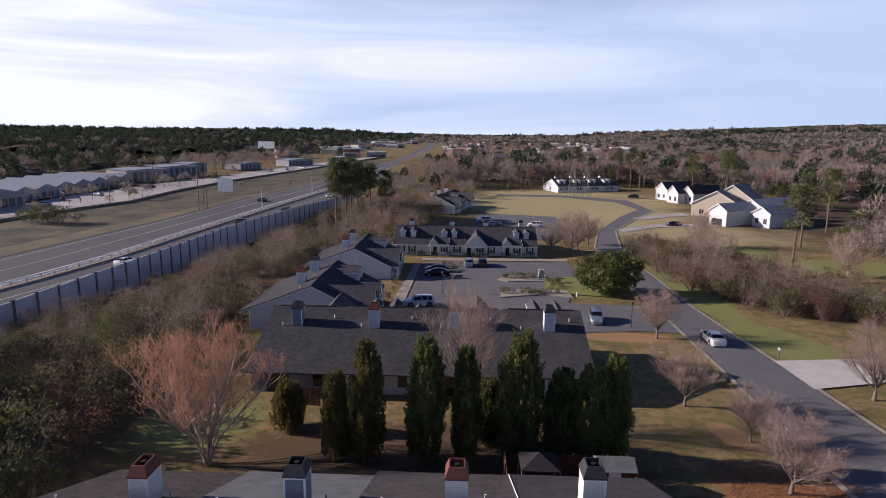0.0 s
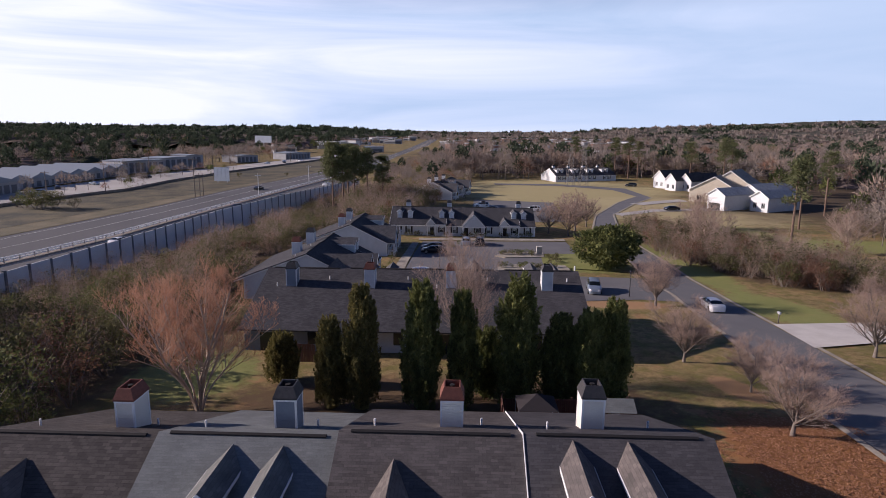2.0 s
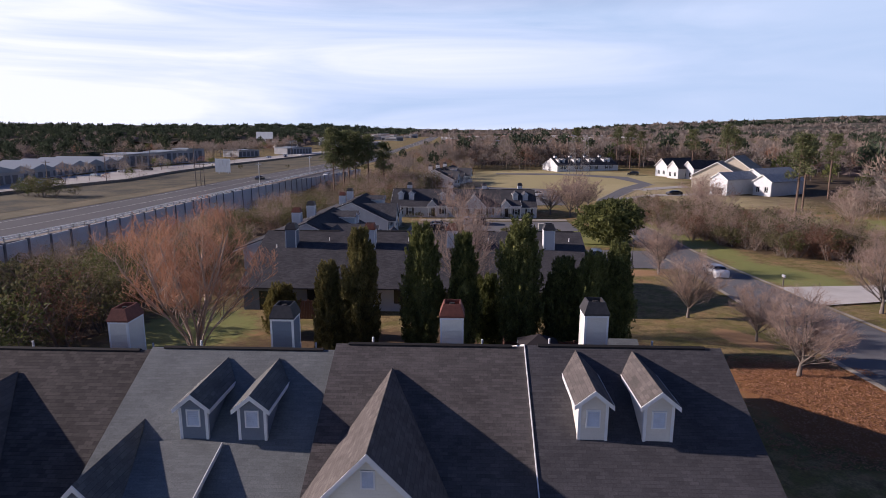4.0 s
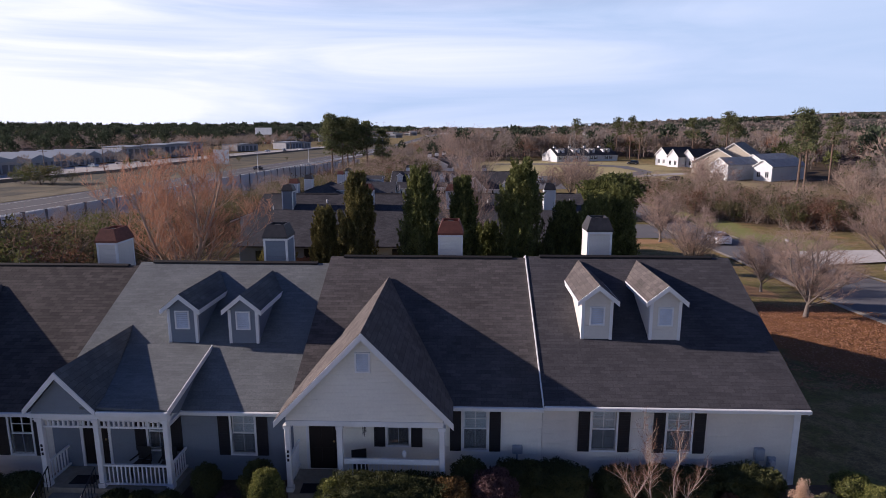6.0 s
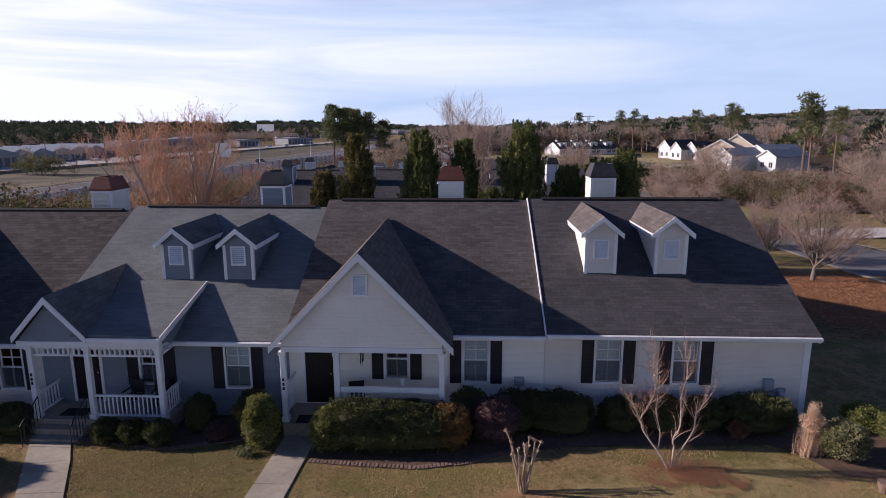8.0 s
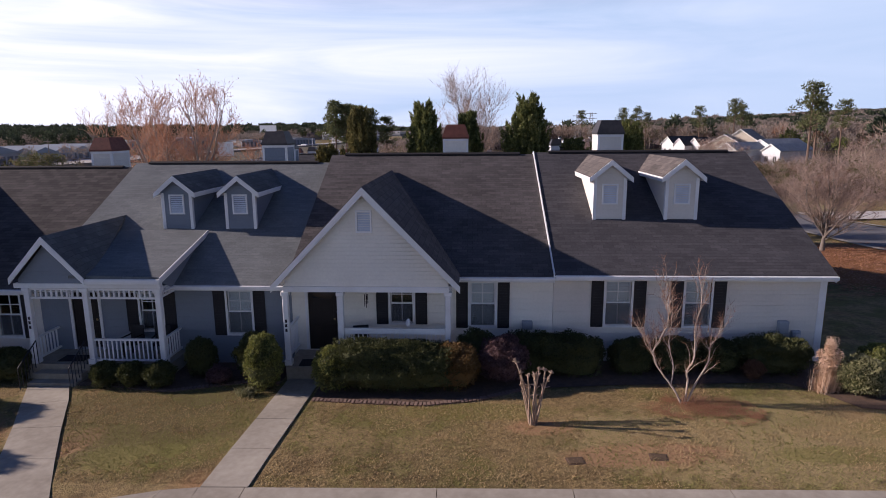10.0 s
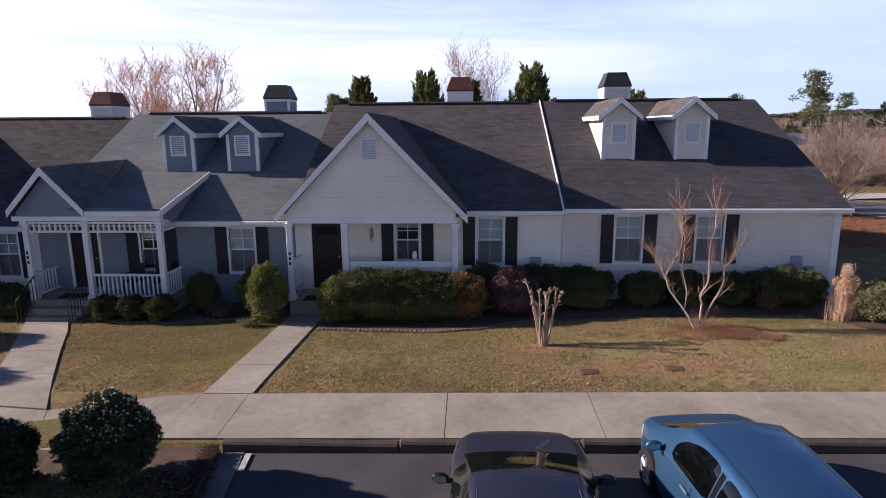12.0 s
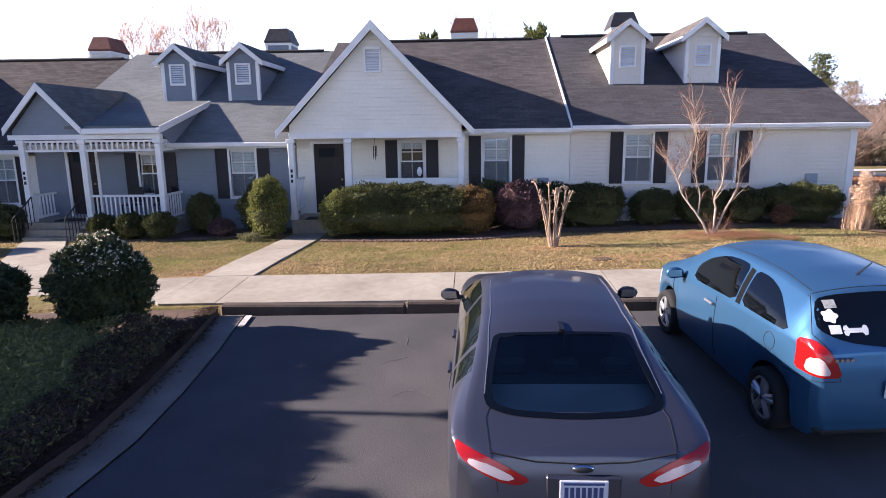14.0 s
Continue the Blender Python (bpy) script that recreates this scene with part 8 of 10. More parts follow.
LAMP_CLEAR = glassy("lamp_clear", (0.55, 0.53, 0.52), 0.10)
LAMP_PINK = glassy("lamp_pink_tinted", (0.58, 0.47, 0.46), 0.10)
TINTED = see_through("tinted_rear_glass", (0.88, 0.95, 0.92))
SHELF_CLOTH = material("parcel_shelf_cloth", (0.48, 0.48, 0.42), 0.95, second=(0.38, 0.38, 0.34), scale=3.0, fine=200, bump=0.2)
SEAT_CLOTH = material("car_seat_cloth", (0.045, 0.045, 0.048), 0.95, bump=0.2)
PILLAR_GREY = material("pillar_grey", (0.010, 0.011, 0.013), 0.6, bump=0.0, spec=0.03)
CHROME = material("chrome", (0.65, 0.66, 0.68), 0.15, 1.0, bump=0.0)
PLASTIC = material("black_plastic", (0.015, 0.015, 0.016), 0.6, bump=0.05)
PLATE = material("plate_white", (0.62, 0.64, 0.68), 0.5, bump=0.0)
PLATE_INK = material("plate_blue_ink", (0.05, 0.07, 0.18), 0.5, bump=0.0)

SEDAN = dict(L=4.87, H=1.48, wheel=0.335, axles=(0.222, 0.805),
    top=[(0, 0.66), (0.006, 0.82), (0.014, 0.94), (0.022, 0.985), (0.04, 1.015), (0.062, 1.045), (0.12, 1.145), (0.19, 1.268), (0.275, 1.40), (0.36, 1.445), (0.46, 1.458), (0.53, 1.445), (0.58, 1.415), (0.62, 1.355), (0.72, 1.16), (0.79, 1.03), (0.83, 1.0), (0.91, 0.93), (0.965, 0.83), (0.985, 0.74), (1.0, 0.60)],
    belt=[(0, 0.60), (0.006, 0.74), (0.016, 0.86), (0.03, 0.95), (0.06, 0.99), (0.2, 1.0), (0.4, 0.975), (0.6, 0.95), (0.79, 0.92), (0.9, 0.84), (0.97, 0.70), (1.0, 0.54)],
    plan=[(0, 0.66), (0.006, 0.74), (0.02, 0.83), (0.05, 0.885), (0.12, 0.915), (0.3, 0.925), (0.6, 0.925), (0.8, 0.915), (0.9, 0.875), (0.96, 0.78), (1.0, 0.58)],
    edge=[(0, 0.60), (0.03, 0.75), (0.07, 0.765), (0.105, 0.755), (0.18, 0.70), (0.275, 0.64), (0.36, 0.615), (0.5, 0.61), (0.63, 0.635), (0.72, 0.69), (0.79, 0.75), (0.87, 0.74), (0.95, 0.66), (1.0, 0.50)],
    rear=(0.115, 0.265), front=(0.60, 0.785), sides=((0.175, 0.238), (0.252, 0.44), (0.458, 0.71)), seams=(0.246, 0.45, 0.745))
HATCH = dict(L=3.83, H=1.53, wheel=0.30, axles=(0.165, 0.808),
    top=[(0, 0.62), (0.006, 0.86), (0.014, 1.0), (0.024, 1.06), (0.055, 1.25), (0.095, 1.43), (0.115, 1.465), (0.25, 1.515), (0.4, 1.53), (0.52, 1.51), (0.61, 1.46), (0.70, 1.27), (0.81, 1.04), (0.85, 1.0), (0.93, 0.90), (0.975, 0.78), (1.0, 0.56)],
    belt=[(0, 0.56), (0.006, 0.80), (0.014, 0.93), (0.024, 1.0), (0.10, 1.04), (0.2, 1.03), (0.45, 0.985), (0.65, 0.945), (0.81, 0.91), (0.93, 0.80), (0.975, 0.69), (1.0, 0.50)],
    plan=[(0, 0.66), (0.006, 0.70), (0.02, 0.75), (0.06, 0.80), (0.15, 0.838), (0.4, 0.846), (0.65, 0.845), (0.82, 0.835), (0.92, 0.77), (0.97, 0.66), (1.0, 0.48)],
    edge=[(0, 0.58), (0.02, 0.67), (0.055, 0.64), (0.095, 0.585), (0.25, 0.56), (0.5, 0.57), (0.61, 0.585), (0.70, 0.63), (0.81, 0.70), (0.9, 0.66), (0.96, 0.56), (1.0, 0.42)],
    rear=(0.030, 0.092), front=(0.62, 0.80), sides=((0.205, 0.425), (0.455, 0.715)), seams=(0.44, 0.745))
SUV = dict(L=4.75, H=1.70, wheel=0.36, axles=(0.20, 0.80),
    top=[(0, 0.66), (0.006, 0.90), (0.016, 1.08), (0.03, 1.16), (0.07, 1.42), (0.11, 1.60), (0.2, 1.68), (0.4, 1.70), (0.56, 1.66), (0.62, 1.60), (0.70, 1.36), (0.77, 1.14), (0.82, 1.10), (0.93, 0.98), (0.98, 0.84), (1.0, 0.62)],
    belt=[(0, 0.58), (0.006, 0.84), (0.016, 1.0), (0.03, 1.08), (0.2, 1.10), (0.5, 1.06), (0.77, 1.01), (0.92, 0.90), (0.98, 0.76), (1.0, 0.56)],
    plan=[(0, 0.70), (0.01, 0.80), (0.05, 0.89), (0.2, 0.93), (0.7, 0.93), (0.85, 0.91), (0.95, 0.80), (1.0, 0.60)],
    edge=[(0, 0.62), (0.03, 0.74), (0.11, 0.66), (0.3, 0.64), (0.6, 0.65), (0.7, 0.70), (0.77, 0.77), (0.93, 0.72), (1.0, 0.52)],
    rear=(0.036, 0.105), front=(0.63, 0.765), sides=((0.11, 0.245), (0.265, 0.435), (0.455, 0.70)), seams=(0.255, 0.445, 0.73))


def car(name, label, at, rot, spec, body_mat, fine=True, tail=None, group="parked vehicles"):
    """A body lofted through stations from tail to nose; glass, lamps, wheels and fittings are parts."""
    u = new(name)
    u.matrix_basis = pose(*at, *rot)
    tagged(u, label, "car", group)
    L, rw = spec["L"], spec["wheel"]
    m = 100 if fine else 44
    cuts = sorted({*np.linspace(0, 1, m), *(v for pair in (spec["rear"], spec["front"], *spec["sides"]) for v in pair), *np.linspace(0, 0.04, 30 if fine else 5), *(np.linspace(0.04, 0.13, 30) if fine else ())})

    def at_s(key, s):
        xs, ys = zip(*spec[key])
        return float(np.interp(s, xs, ys))

    def soft(key, s):
        w = 0.012
        return (at_s(key, max(0, s - w)) + 2 * at_s(key, s) + at_s(key, min(1, s + w))) / 4
    rings = []
    nb, nm, ng, nt = (8, 16, 10, 14) if fine else (2, 3, 4, 4)
    for s in cuts:
        y = (s - 0.5) * L
        f = soft if 0.05 < s < 0.95 else at_s
        zt, zb, w, e = f("top", s), f("belt", s), f("plan", s), f("edge", s)
        zl = 0.20 + 0.10 * max(0, (0.03 - s) / 0.03) + 0.05 * max(0, (s - 0.96) / 0.04)
        arch = 0.0
        for ax in spec["axles"]:
            d = abs(y - (ax - 0.5) * L)
            ro = rw + 0.055
            if d < ro:
                arch = max(arch, rw + math.sqrt(ro * ro - d * d))
        zl = max(zl, arch)
        zb = max(zb, zl + 0.05)
        crown = min(0.07, max(0.012, (zt - zb) * 0.22))
        pts = []
        for i in range(nb):
            t = i / nb
            pts.append((w * (0.93 + 0.07 * math.sin(t * math.pi / 2)), zl + (zb - zl) * 0.5 * t))
        for i in range(nm):
            t = i / nm
            pts.append((w * (1 - 0.025 * t * t), zl + (zb - zl) * (0.5 + 0.5 * t)))
        for i in range(ng):
            t = i / ng
            bulge = 0.022 * math.sin(t * math.pi)
            pts.append((w * 0.975 + (e - w * 0.975) * t + bulge, zb + (zt - crown - zb) * t))
        for i in range(nt + 1):
            t = i / nt
            pts.append((e * (1 - t), zt - crown * (1 - t) ** 2.2))
        rings.append((s, y, pts))
    n = len(rings[0][2])
    ring = 2 * n - 1
    V = []
    for s, y, pts in rings:
        full = [(x, z) for x, z in pts] + [(-x, z) for x, z in pts[-2::-1]]
        V.extend((x, y, z) for x, z in full)
    bins = {"body": [], "side_window": [], "windscreen": [], "rear_window": [], "tail_lamp": [], "reverse_lamp": [], "headlamp": []}
    for j in range(len(rings) - 1):
        sm = (rings[j][0] + rings[j + 1][0]) / 2
        for i in range(ring - 1):
            k = i if i < n - 1 else ring - 2 - i
            q = (j * ring + i, j * ring + i + 1, (j + 1) * ring + i + 1, (j + 1) * ring + i)
            c = sum((Vector(V[p]) for p in q), Vector()) / 4
            g0, g1 = nb + nm, nb + nm + ng
            zone = "body"
            if g0 + (1 if fine else 0) <= k < g1 - (1 if fine else 0) and any(a < sm < b for a, b in spec["sides"]):
                zone = "side_window"
            elif k >= g1 and spec["front"][0] < sm < spec["front"][1]:
                zone = "windscreen"
            elif (k >= g1 or (k >= g1 - 1 and fine)) and spec["rear"][0] < sm < spec["rear"][1]:
                zone = "rear_window"
            elif tail:
                zone = tail(c, L) or zone
            if zone == "body" and c.y > L / 2 - 0.52 and abs(c.x) > 0.42 and 0.62 < c.z < 0.80 and sm > 0.90:
                zone = "headlamp"
            bins[zone].append(q)
    bins["body"].append(tuple(range(ring))[::-1])
    last = (len(rings) - 1) * ring
    bins["body"].append(tuple(range(last, last + ring)))

    def emit(title, faces, mat, off=0.0, parent=u, lab=""):
        used = sorted({p for f in faces for p in f})
        remap = {p: i for i, p in enumerate(used)}
        return raw(title, [V[p] for p in used], [tuple(remap[p] for p in f) for f in faces], mat, parent, lab, smooth=True)
    body = emit("body", bins["body"], body_mat)
    for title, mat in (("windscreen", CAR_GLASS), ("rear_window", TINTED if tail else CAR_GLASS)):
        if bins[title]:
            emit(title, [q[::-1] for q in bins[title]], mat)
    for side in (1, -1):
        for a, b in spec["sides"]:
            fs = [f for f in bins["side_window"] if sum(V[p][0] for p in f) * side > 0 and a < (sum(V[p][1] for p in f) / 4 / L + 0.5) < b]
            if fs:
                emit("side_window", fs, CAR_GLASS)
        for title, mat, lab in (("tail_lamp", LAMP_RED, "red wrap-round tail lamp"), ("reverse_lamp", LAMP_CLEAR, "clear reversing lamp"), ("headlamp", LAMP_CLEAR, "clear headlamp")):
            fs = [f for f in bins[title] if sum(V[p][0] for p in f) * side > 0]
            if fs:
                emit(title, fs, mat, 0, u, lab)
    bm = bmesh.new()
    prism(bm, [(-0.62, -L / 2 + 0.25, 0.2), (0.62, -L / 2 + 0.25, 0.2), (0.62, L / 2 - 0.25, 0.2), (-0.62, L / 2 - 0.25, 0.2)], (0, 0, 0.5))
    part("underbody", bm, PLASTIC, u)
    wplan = at_s("plan", 0.5)
    for ax in spec["axles"]:
        for side in (1, -1):
            y, xo = (ax - 0.5) * L, side * (wplan - 0.02)
            wv, wf = [], []
            prof = [(0.0, rw * 0.68), (0.02, rw * 0.73), (0.025, rw * 0.84), (0.02, rw * 0.95), (-0.02, rw), (-0.18, rw), (-0.2, rw * 0.9), (-0.2, rw * 0.5)]
            seg = 28 if fine else 14
            for dx, r in prof:
                for i in range(seg):
                    a = 2 * math.pi * i / seg
                    wv.append((xo + side * dx, y + r * math.cos(a), rw + r * math.sin(a)))
            for j in range(len(prof) - 1):
                for i in range(seg):
                    p, q = j * seg + i, j * seg + (i + 1) % seg
                    wf.append((p, q, q + seg, p + seg))
            wheel = raw("wheel", wv, wf, RUBBER, u, smooth=True)
            rv, rf = [], []
            rp = [(-0.005, rw * 0.70), (0.005, rw * 0.68), (-0.02, rw * 0.63), (-0.10, rw * 0.58), (-0.11, 0.0)]
            for dx, r in rp:
                for i in range(seg):
                    a = 2 * math.pi * i / seg
                    rv.append((xo + side * dx, y + r * math.cos(a), rw + r * math.sin(a)))
            for j in range(len(rp) - 1):
                for i in range(seg):
                    p, q = j * seg + i, j * seg + (i + 1) % seg
                    rf.append((p, q, q + seg, p + seg))
            raw("rim", rv, rf, PLASTIC, wheel, smooth=True)
            lv, lf = [], []
            for dx, r in ((0.004, rw * 0.70), (0.012, rw * 0.675), (-0.004, rw * 0.62)):
                for i in range(seg):
                    a = 2 * math.pi * i / seg
                    lv.append((xo + side * dx, y + r * math.cos(a), rw + r * math.sin(a)))
            for j in range(2):
                for i in range(seg):
                    p, q = j * seg + i, j * seg + (i + 1) % seg
                    lf.append((p, q, q + seg, p + seg))
            raw("rim_lip", lv, lf, ALLOY, wheel, smooth=True)
            for i in range(5):
                a = 2 * math.pi * i / 5 + 0.3
                sv, sf = [], []
                for b in (-0.13, 0.13):
                    tube(sv, sf, (xo - side * 0.02, y + rw * 0.10 * math.cos(a), rw + rw * 0.10 * math.sin(a)), (xo - side * 0.006, y + rw * 0.66 * math.cos(a + b), rw + rw * 0.66 * math.sin(a + b)), 0.045, 0.026, 6)
                raw("spoke", sv, sf, ALLOY, wheel)
            hv, hf = [], []
            tube(hv, hf, (xo - side * 0.05, y, rw), (xo - side * 0.005, y, rw), 0.05, 0.035, 10)
            hf.append(tuple(range(10, 20)))
            raw("hub", hv, hf, ALLOY, wheel)
    if not fine:
        return u, at_s
    # seams, mirrors, handles
    for sm in spec["seams"]:
        j = min(range(len(rings)), key=lambda q: abs(rings[q][0] - sm))
        for side in (1, -1):
            sv, sf = [], []
            pts = [Vector((side * (x + 0.0015), rings[j][1], z)) for x, z in rings[j][2][1:nb + nm + 1]]
            for a, b in zip(pts, pts[1:]):
                tube(sv, sf, a, b, 0.0045, 0.0045, 4)
            raw("door_seam", sv, sf, PLASTIC, u)
    sm = spec["sides"][-1][1] - 0.035
    y = (sm - 0.5) * L
    w, zb = at_s("plan", sm), at_s("belt", sm)
    for side in (1, -1):
        bm = lumpy((0.115, 0.065, 0.075), 3, 0.06, 1.5, 2)
        for q in bm.verts:
            q.co = Vector((q.co.x + side * (w + 0.10), q.co.y + y, q.co.z + zb + 0.06))
            if q.co.y < y - 0.03:
                q.co.y = y - 0.03
        mir = part("wing_mirror", bm, body_mat if L < 4 else CAR_BLACK, u, smooth=True)
        bm = bmesh.new()
        prism(bm, [(side * (w + 0.02), y - 0.033, zb + 0.02), (side * (w + 0.19), y - 0.033, zb + 0.02), (side * (w + 0.19), y - 0.033, zb + 0.105), (side * (w + 0.03), y - 0.033, zb + 0.105)], (0, -0.004, 0))
        part("mirror_glass", bm, CHROME, mir)
        part("mirror_arm", boxed(min(side * (w - 0.06), side * (w + 0.04)), max(side * (w - 0.06), side * (w + 0.04)), y - 0.02, y + 0.02, zb, zb + 0.045), PLASTIC, mir)
    for sh in ((0.315, 0.49) if L > 4 else (0.475,)):
        y = (sh - 0.5) * L
        w, zb = at_s("plan", sh), at_s("belt", sh)
        for side in (1, -1):
            bm = bmesh.new()
            rod(bm, (side * (w + 0.012), y - 0.09, zb - 0.10), (side * (w + 0.016), y + 0.09, zb - 0.10), 0.018, 8)
            part("door_handle", bm, body_mat if L > 4 else ALLOY, u)
    return u, at_s


def grounded(x, y):
    """Height and slope of the lot under a parked car."""
    e = 1.5
    rx = math.degrees(math.atan((ground_z(x, min(8.9, y + e)) - ground_z(x, y - e)) / (min(8.9, y + e) - y + e)))
    ry = -math.degrees(math.atan(0.016))
    return ground_z(x, y) + 0.032, rx, ry


def body_tree(u):
    """The car's lofted skin, for laying panes, lamps and seams on it."""
    V, F = [], []
    for c in u.children:
        if c.name.split(".")[0] in ("body", "windscreen", "rear_window", "side_window", "headlamp"):
            n = len(V)
            V.extend(v.co.copy() for v in c.data.vertices)
            F.extend([n + i for i in p.vertices] for p in c.data.polygons)
    return BVHTree.FromPolygons(V, F)


def on_skin(tree, p, along, lift):
    along = Vector(along).normalized()
    loc, nrm, _, _ = tree.ray_cast(Vector(p) - along * 1.0, along)
    if loc is None:
        loc, nrm, _, _ = tree.find_nearest(Vector(p))
    if nrm.dot(along) > 0:
        nrm = -nrm
    return loc + nrm * lift


def rounded(pts, times=2):
    """The outline with its corners cut round."""
    pts = [Vector(p) for p in pts]
    for _ in range(times):
        out = []
        for p, q in zip(pts, pts[1:] + pts[:1]):
            out += [p.lerp(q, 0.2), p.lerp(q, 0.8)]
        pts = out
    return pts


def pane(tree, u, name, outline, along, mat, lift=0.004, label="", soft=2):
    """A piece with the given outline laid onto the skin along one direction."""
    bm = bmesh.new()
    bm.faces.new([bm.verts.new(p) for p in rounded(outline, soft)])
    bmesh.ops.triangulate(bm, faces=bm.faces[:])
    for _ in range(3):
        long = [e for e in bm.edges if e.calc_length() > 0.06]
        if long:
            bmesh.ops.subdivide_edges(bm, edges=long, cuts=1)
            bmesh.ops.triangulate(bm, faces=bm.faces[:])
    for v in bm.verts:
        v.co = on_skin(tree, v.co, along, lift)
    return part(name, bm, mat, u, label, smooth=True)


def seam(tree, u, name, pts, along, mat=None, r=0.004):
    v, f = [], []
    fine = []
    for p, q in zip(pts, pts[1:]):
        fine += [Vector(p).lerp(Vector(q), i / 8) for i in range(8)]
    fine = [on_skin(tree, p, along, 0.001) for p in fine + [Vector(pts[-1])]]
    for p, q in zip(fine, fine[1:]):
        tube(v, f, p, q, r, r, 4)
    raw(name, v, f, mat or PLASTIC, u)


def mirrored(pts):
    return [(-x, y, z) for x, y, z in pts]


def shrunk(pts, k):
    c = sum((Vector(p) for p in pts), Vector()) / len(pts)
    return [tuple(c + (Vector(p) - c) * k) for p in pts]


fx, fy = 0.95, 6.05
fz, frx, fry = grounded(fx, fy)


def rear_opening(c, L):
    """Where the sedan's skin is rear glass: inside the black border."""
    wide = lerp_table([(-2.06, 0.40), (-1.95, 0.57), (-1.86, 0.605), (-1.62, 0.572), (-1.36, 0.535), (-1.22, 0.505)], c.y)
    return "rear_window" if -2.045 < c.y < -1.262 and c.z > 1.0 and abs(c.x) < wide else None


sedan, s_at = car("sedan", "dark grey four-door sedan parked nose to the kerb", (fx, fy, fz), (frx, fry, -1.0), {**SEDAN, "rear": (0.5, 0.5)}, CAR_GREY, True, rear_opening)
yb = -SEDAN["L"] / 2
pl = part("number_plate", boxed(-0.155, 0.155, yb - 0.012, yb + 0.03, 0.655, 0.81, bevel=0.004), PLATE, sedan, "white number plate with blue bars")
for i in range(7):
    part("plate_bar", boxed(-0.125 + i * 0.037, -0.10 + i * 0.037, yb - 0.016, yb - 0.0125, 0.69, 0.765), PLATE_INK, pl)
part("plate_strip", boxed(-0.13, 0.13, yb - 0.016, yb - 0.0125, 0.782, 0.798), PLATE_INK, pl)
part("plate_recess", boxed(-0.24, 0.24, yb + 0.0, yb + 0.05, 0.62, 0.83, bevel=0.01), CAR_GREY, sedan)
bm = bmesh.new()
bmesh.ops.create_uvsphere(bm, u_segments=20, v_segments=10, radius=1, matrix=Matrix.Translation((0, yb + 0.042, 0.865)) @ Matrix.Diagonal((0.075, 0.02, 0.03, 1)))
em = part("badge", bm, CHROME, sedan, "oval chrome-rimmed badge", smooth=True)
bm = bmesh.new()
bmesh.ops.create_uvsphere(bm, u_segments=20, v_segments=10, radius=1, matrix=Matrix.Translation((0, yb + 0.037, 0.865)) @ Matrix.Diagonal((0.066, 0.021, 0.023, 1)))
part("badge_field", bm, PLASTIC, em, smooth=True)
bm = bmesh.new()
box(bm, -0.72, 0.72, yb - 0.005, yb + 0.25, 0.24, 0.42, 0.04)
part("bumper_skirt", bm, PLASTIC, sedan)
v, f = [], []
zt = s_at("top", 0.262)
ya = (0.262 - 0.5) * SEDAN["L"]
bm = prism(bmesh.new(), [(-0.022, ya - 0.05, zt - 0.03), (0.022, ya - 0.05, zt - 0.03), (0.016, ya + 0.07, zt - 0.005), (-0.016, ya + 0.07, zt - 0.005)], (0, -0.05, 0.03))
part("roof_fin", bm, CAR_BLACK, sedan, "small black shark-fin aerial")
for i, (xa, za) in enumerate(((-0.62, 0.47), (0.62, 0.47))):
    part("rear_reflector", boxed(xa - 0.1, xa + 0.1, yb + 0.02, yb + 0.06, za, za + 0.04), LAMP_RED, sedan)

skin = body_tree(sedan)
half = [(0.0, -1.25, 1.36), (0.30, -1.24, 1.36), (0.545, -1.20, 1.33), (0.575, -1.36, 1.28), (0.61, -1.62, 1.19), (0.642, -1.86, 1.12), (0.612, -2.0, 1.09), (0.44, -2.08, 1.07), (0.0, -2.11, 1.05)]
outer = half + mirrored(half[1:-1])[::-1]
inner = [(x * 0.915, -1.28 + (y + 1.25) * 0.90 if y < -1.3 else y - 0.04, z) for x, y, z in outer]
bm = bmesh.new()
loops = [[bm.verts.new(p) for p in rounded(pts, 2)] for pts in (outer, inner)]
for i in range(len(loops[0])):
    k = (i + 1) % len(loops[0])
    bm.faces.new((loops[0][i], loops[0][k], loops[1][k], loops[1][i]))
for _ in range(2):
    bmesh.ops.subdivide_edges(bm, edges=[e for e in bm.edges if e.calc_length() > 0.03], cuts=1, use_grid_fill=True)
for q in bm.verts:
    q.co = on_skin(skin, q.co, (0, 0.35, -0.9), 0.005)
part("window_border", bm, CAR_GLASS_DARK, sedan, "black border of the rear window", smooth=True)
part("parcel_shelf", boxed(-0.66, 0.66, -2.02, -1.42, 0.955, 0.985, bevel=0.01), SHELF_CLOTH, sedan, "grey cloth parcel shelf")
part("rear_seat", boxed(-0.64, 0.64, -1.419, -1.27, 0.60, 1.03, bevel=0.04), SEAT_CLOTH, sedan)
for xa in (-0.42, 0.0, 0.42):
    part("headrest", boxed(xa - 0.12, xa + 0.12, -1.40, -1.30, 1.04, 1.17, bevel=0.035), SEAT_CLOTH, sedan)
for xa in (-0.40, 0.40):
    part("front_seat", boxed(xa - 0.24, xa + 0.24, -0.30, -0.12, 0.60, 1.06, bevel=0.05), SEAT_CLOTH, sedan)
    part("headrest", boxed(xa - 0.12, xa + 0.12, -0.30, -0.19, 1.075, 1.25, bevel=0.04), SEAT_CLOTH, sedan)
lamp = [(0.835, -2.22, 0.985), (0.737, -2.316, 0.972), (0.578, -2.372, 0.915), (0.462, -2.392, 0.858), (0.335, -2.411, 0.792), (0.42, -2.42, 0.752), (0.555, -2.411, 0.780), (0.69, -2.386, 0.846), (0.80, -2.33, 0.914)]
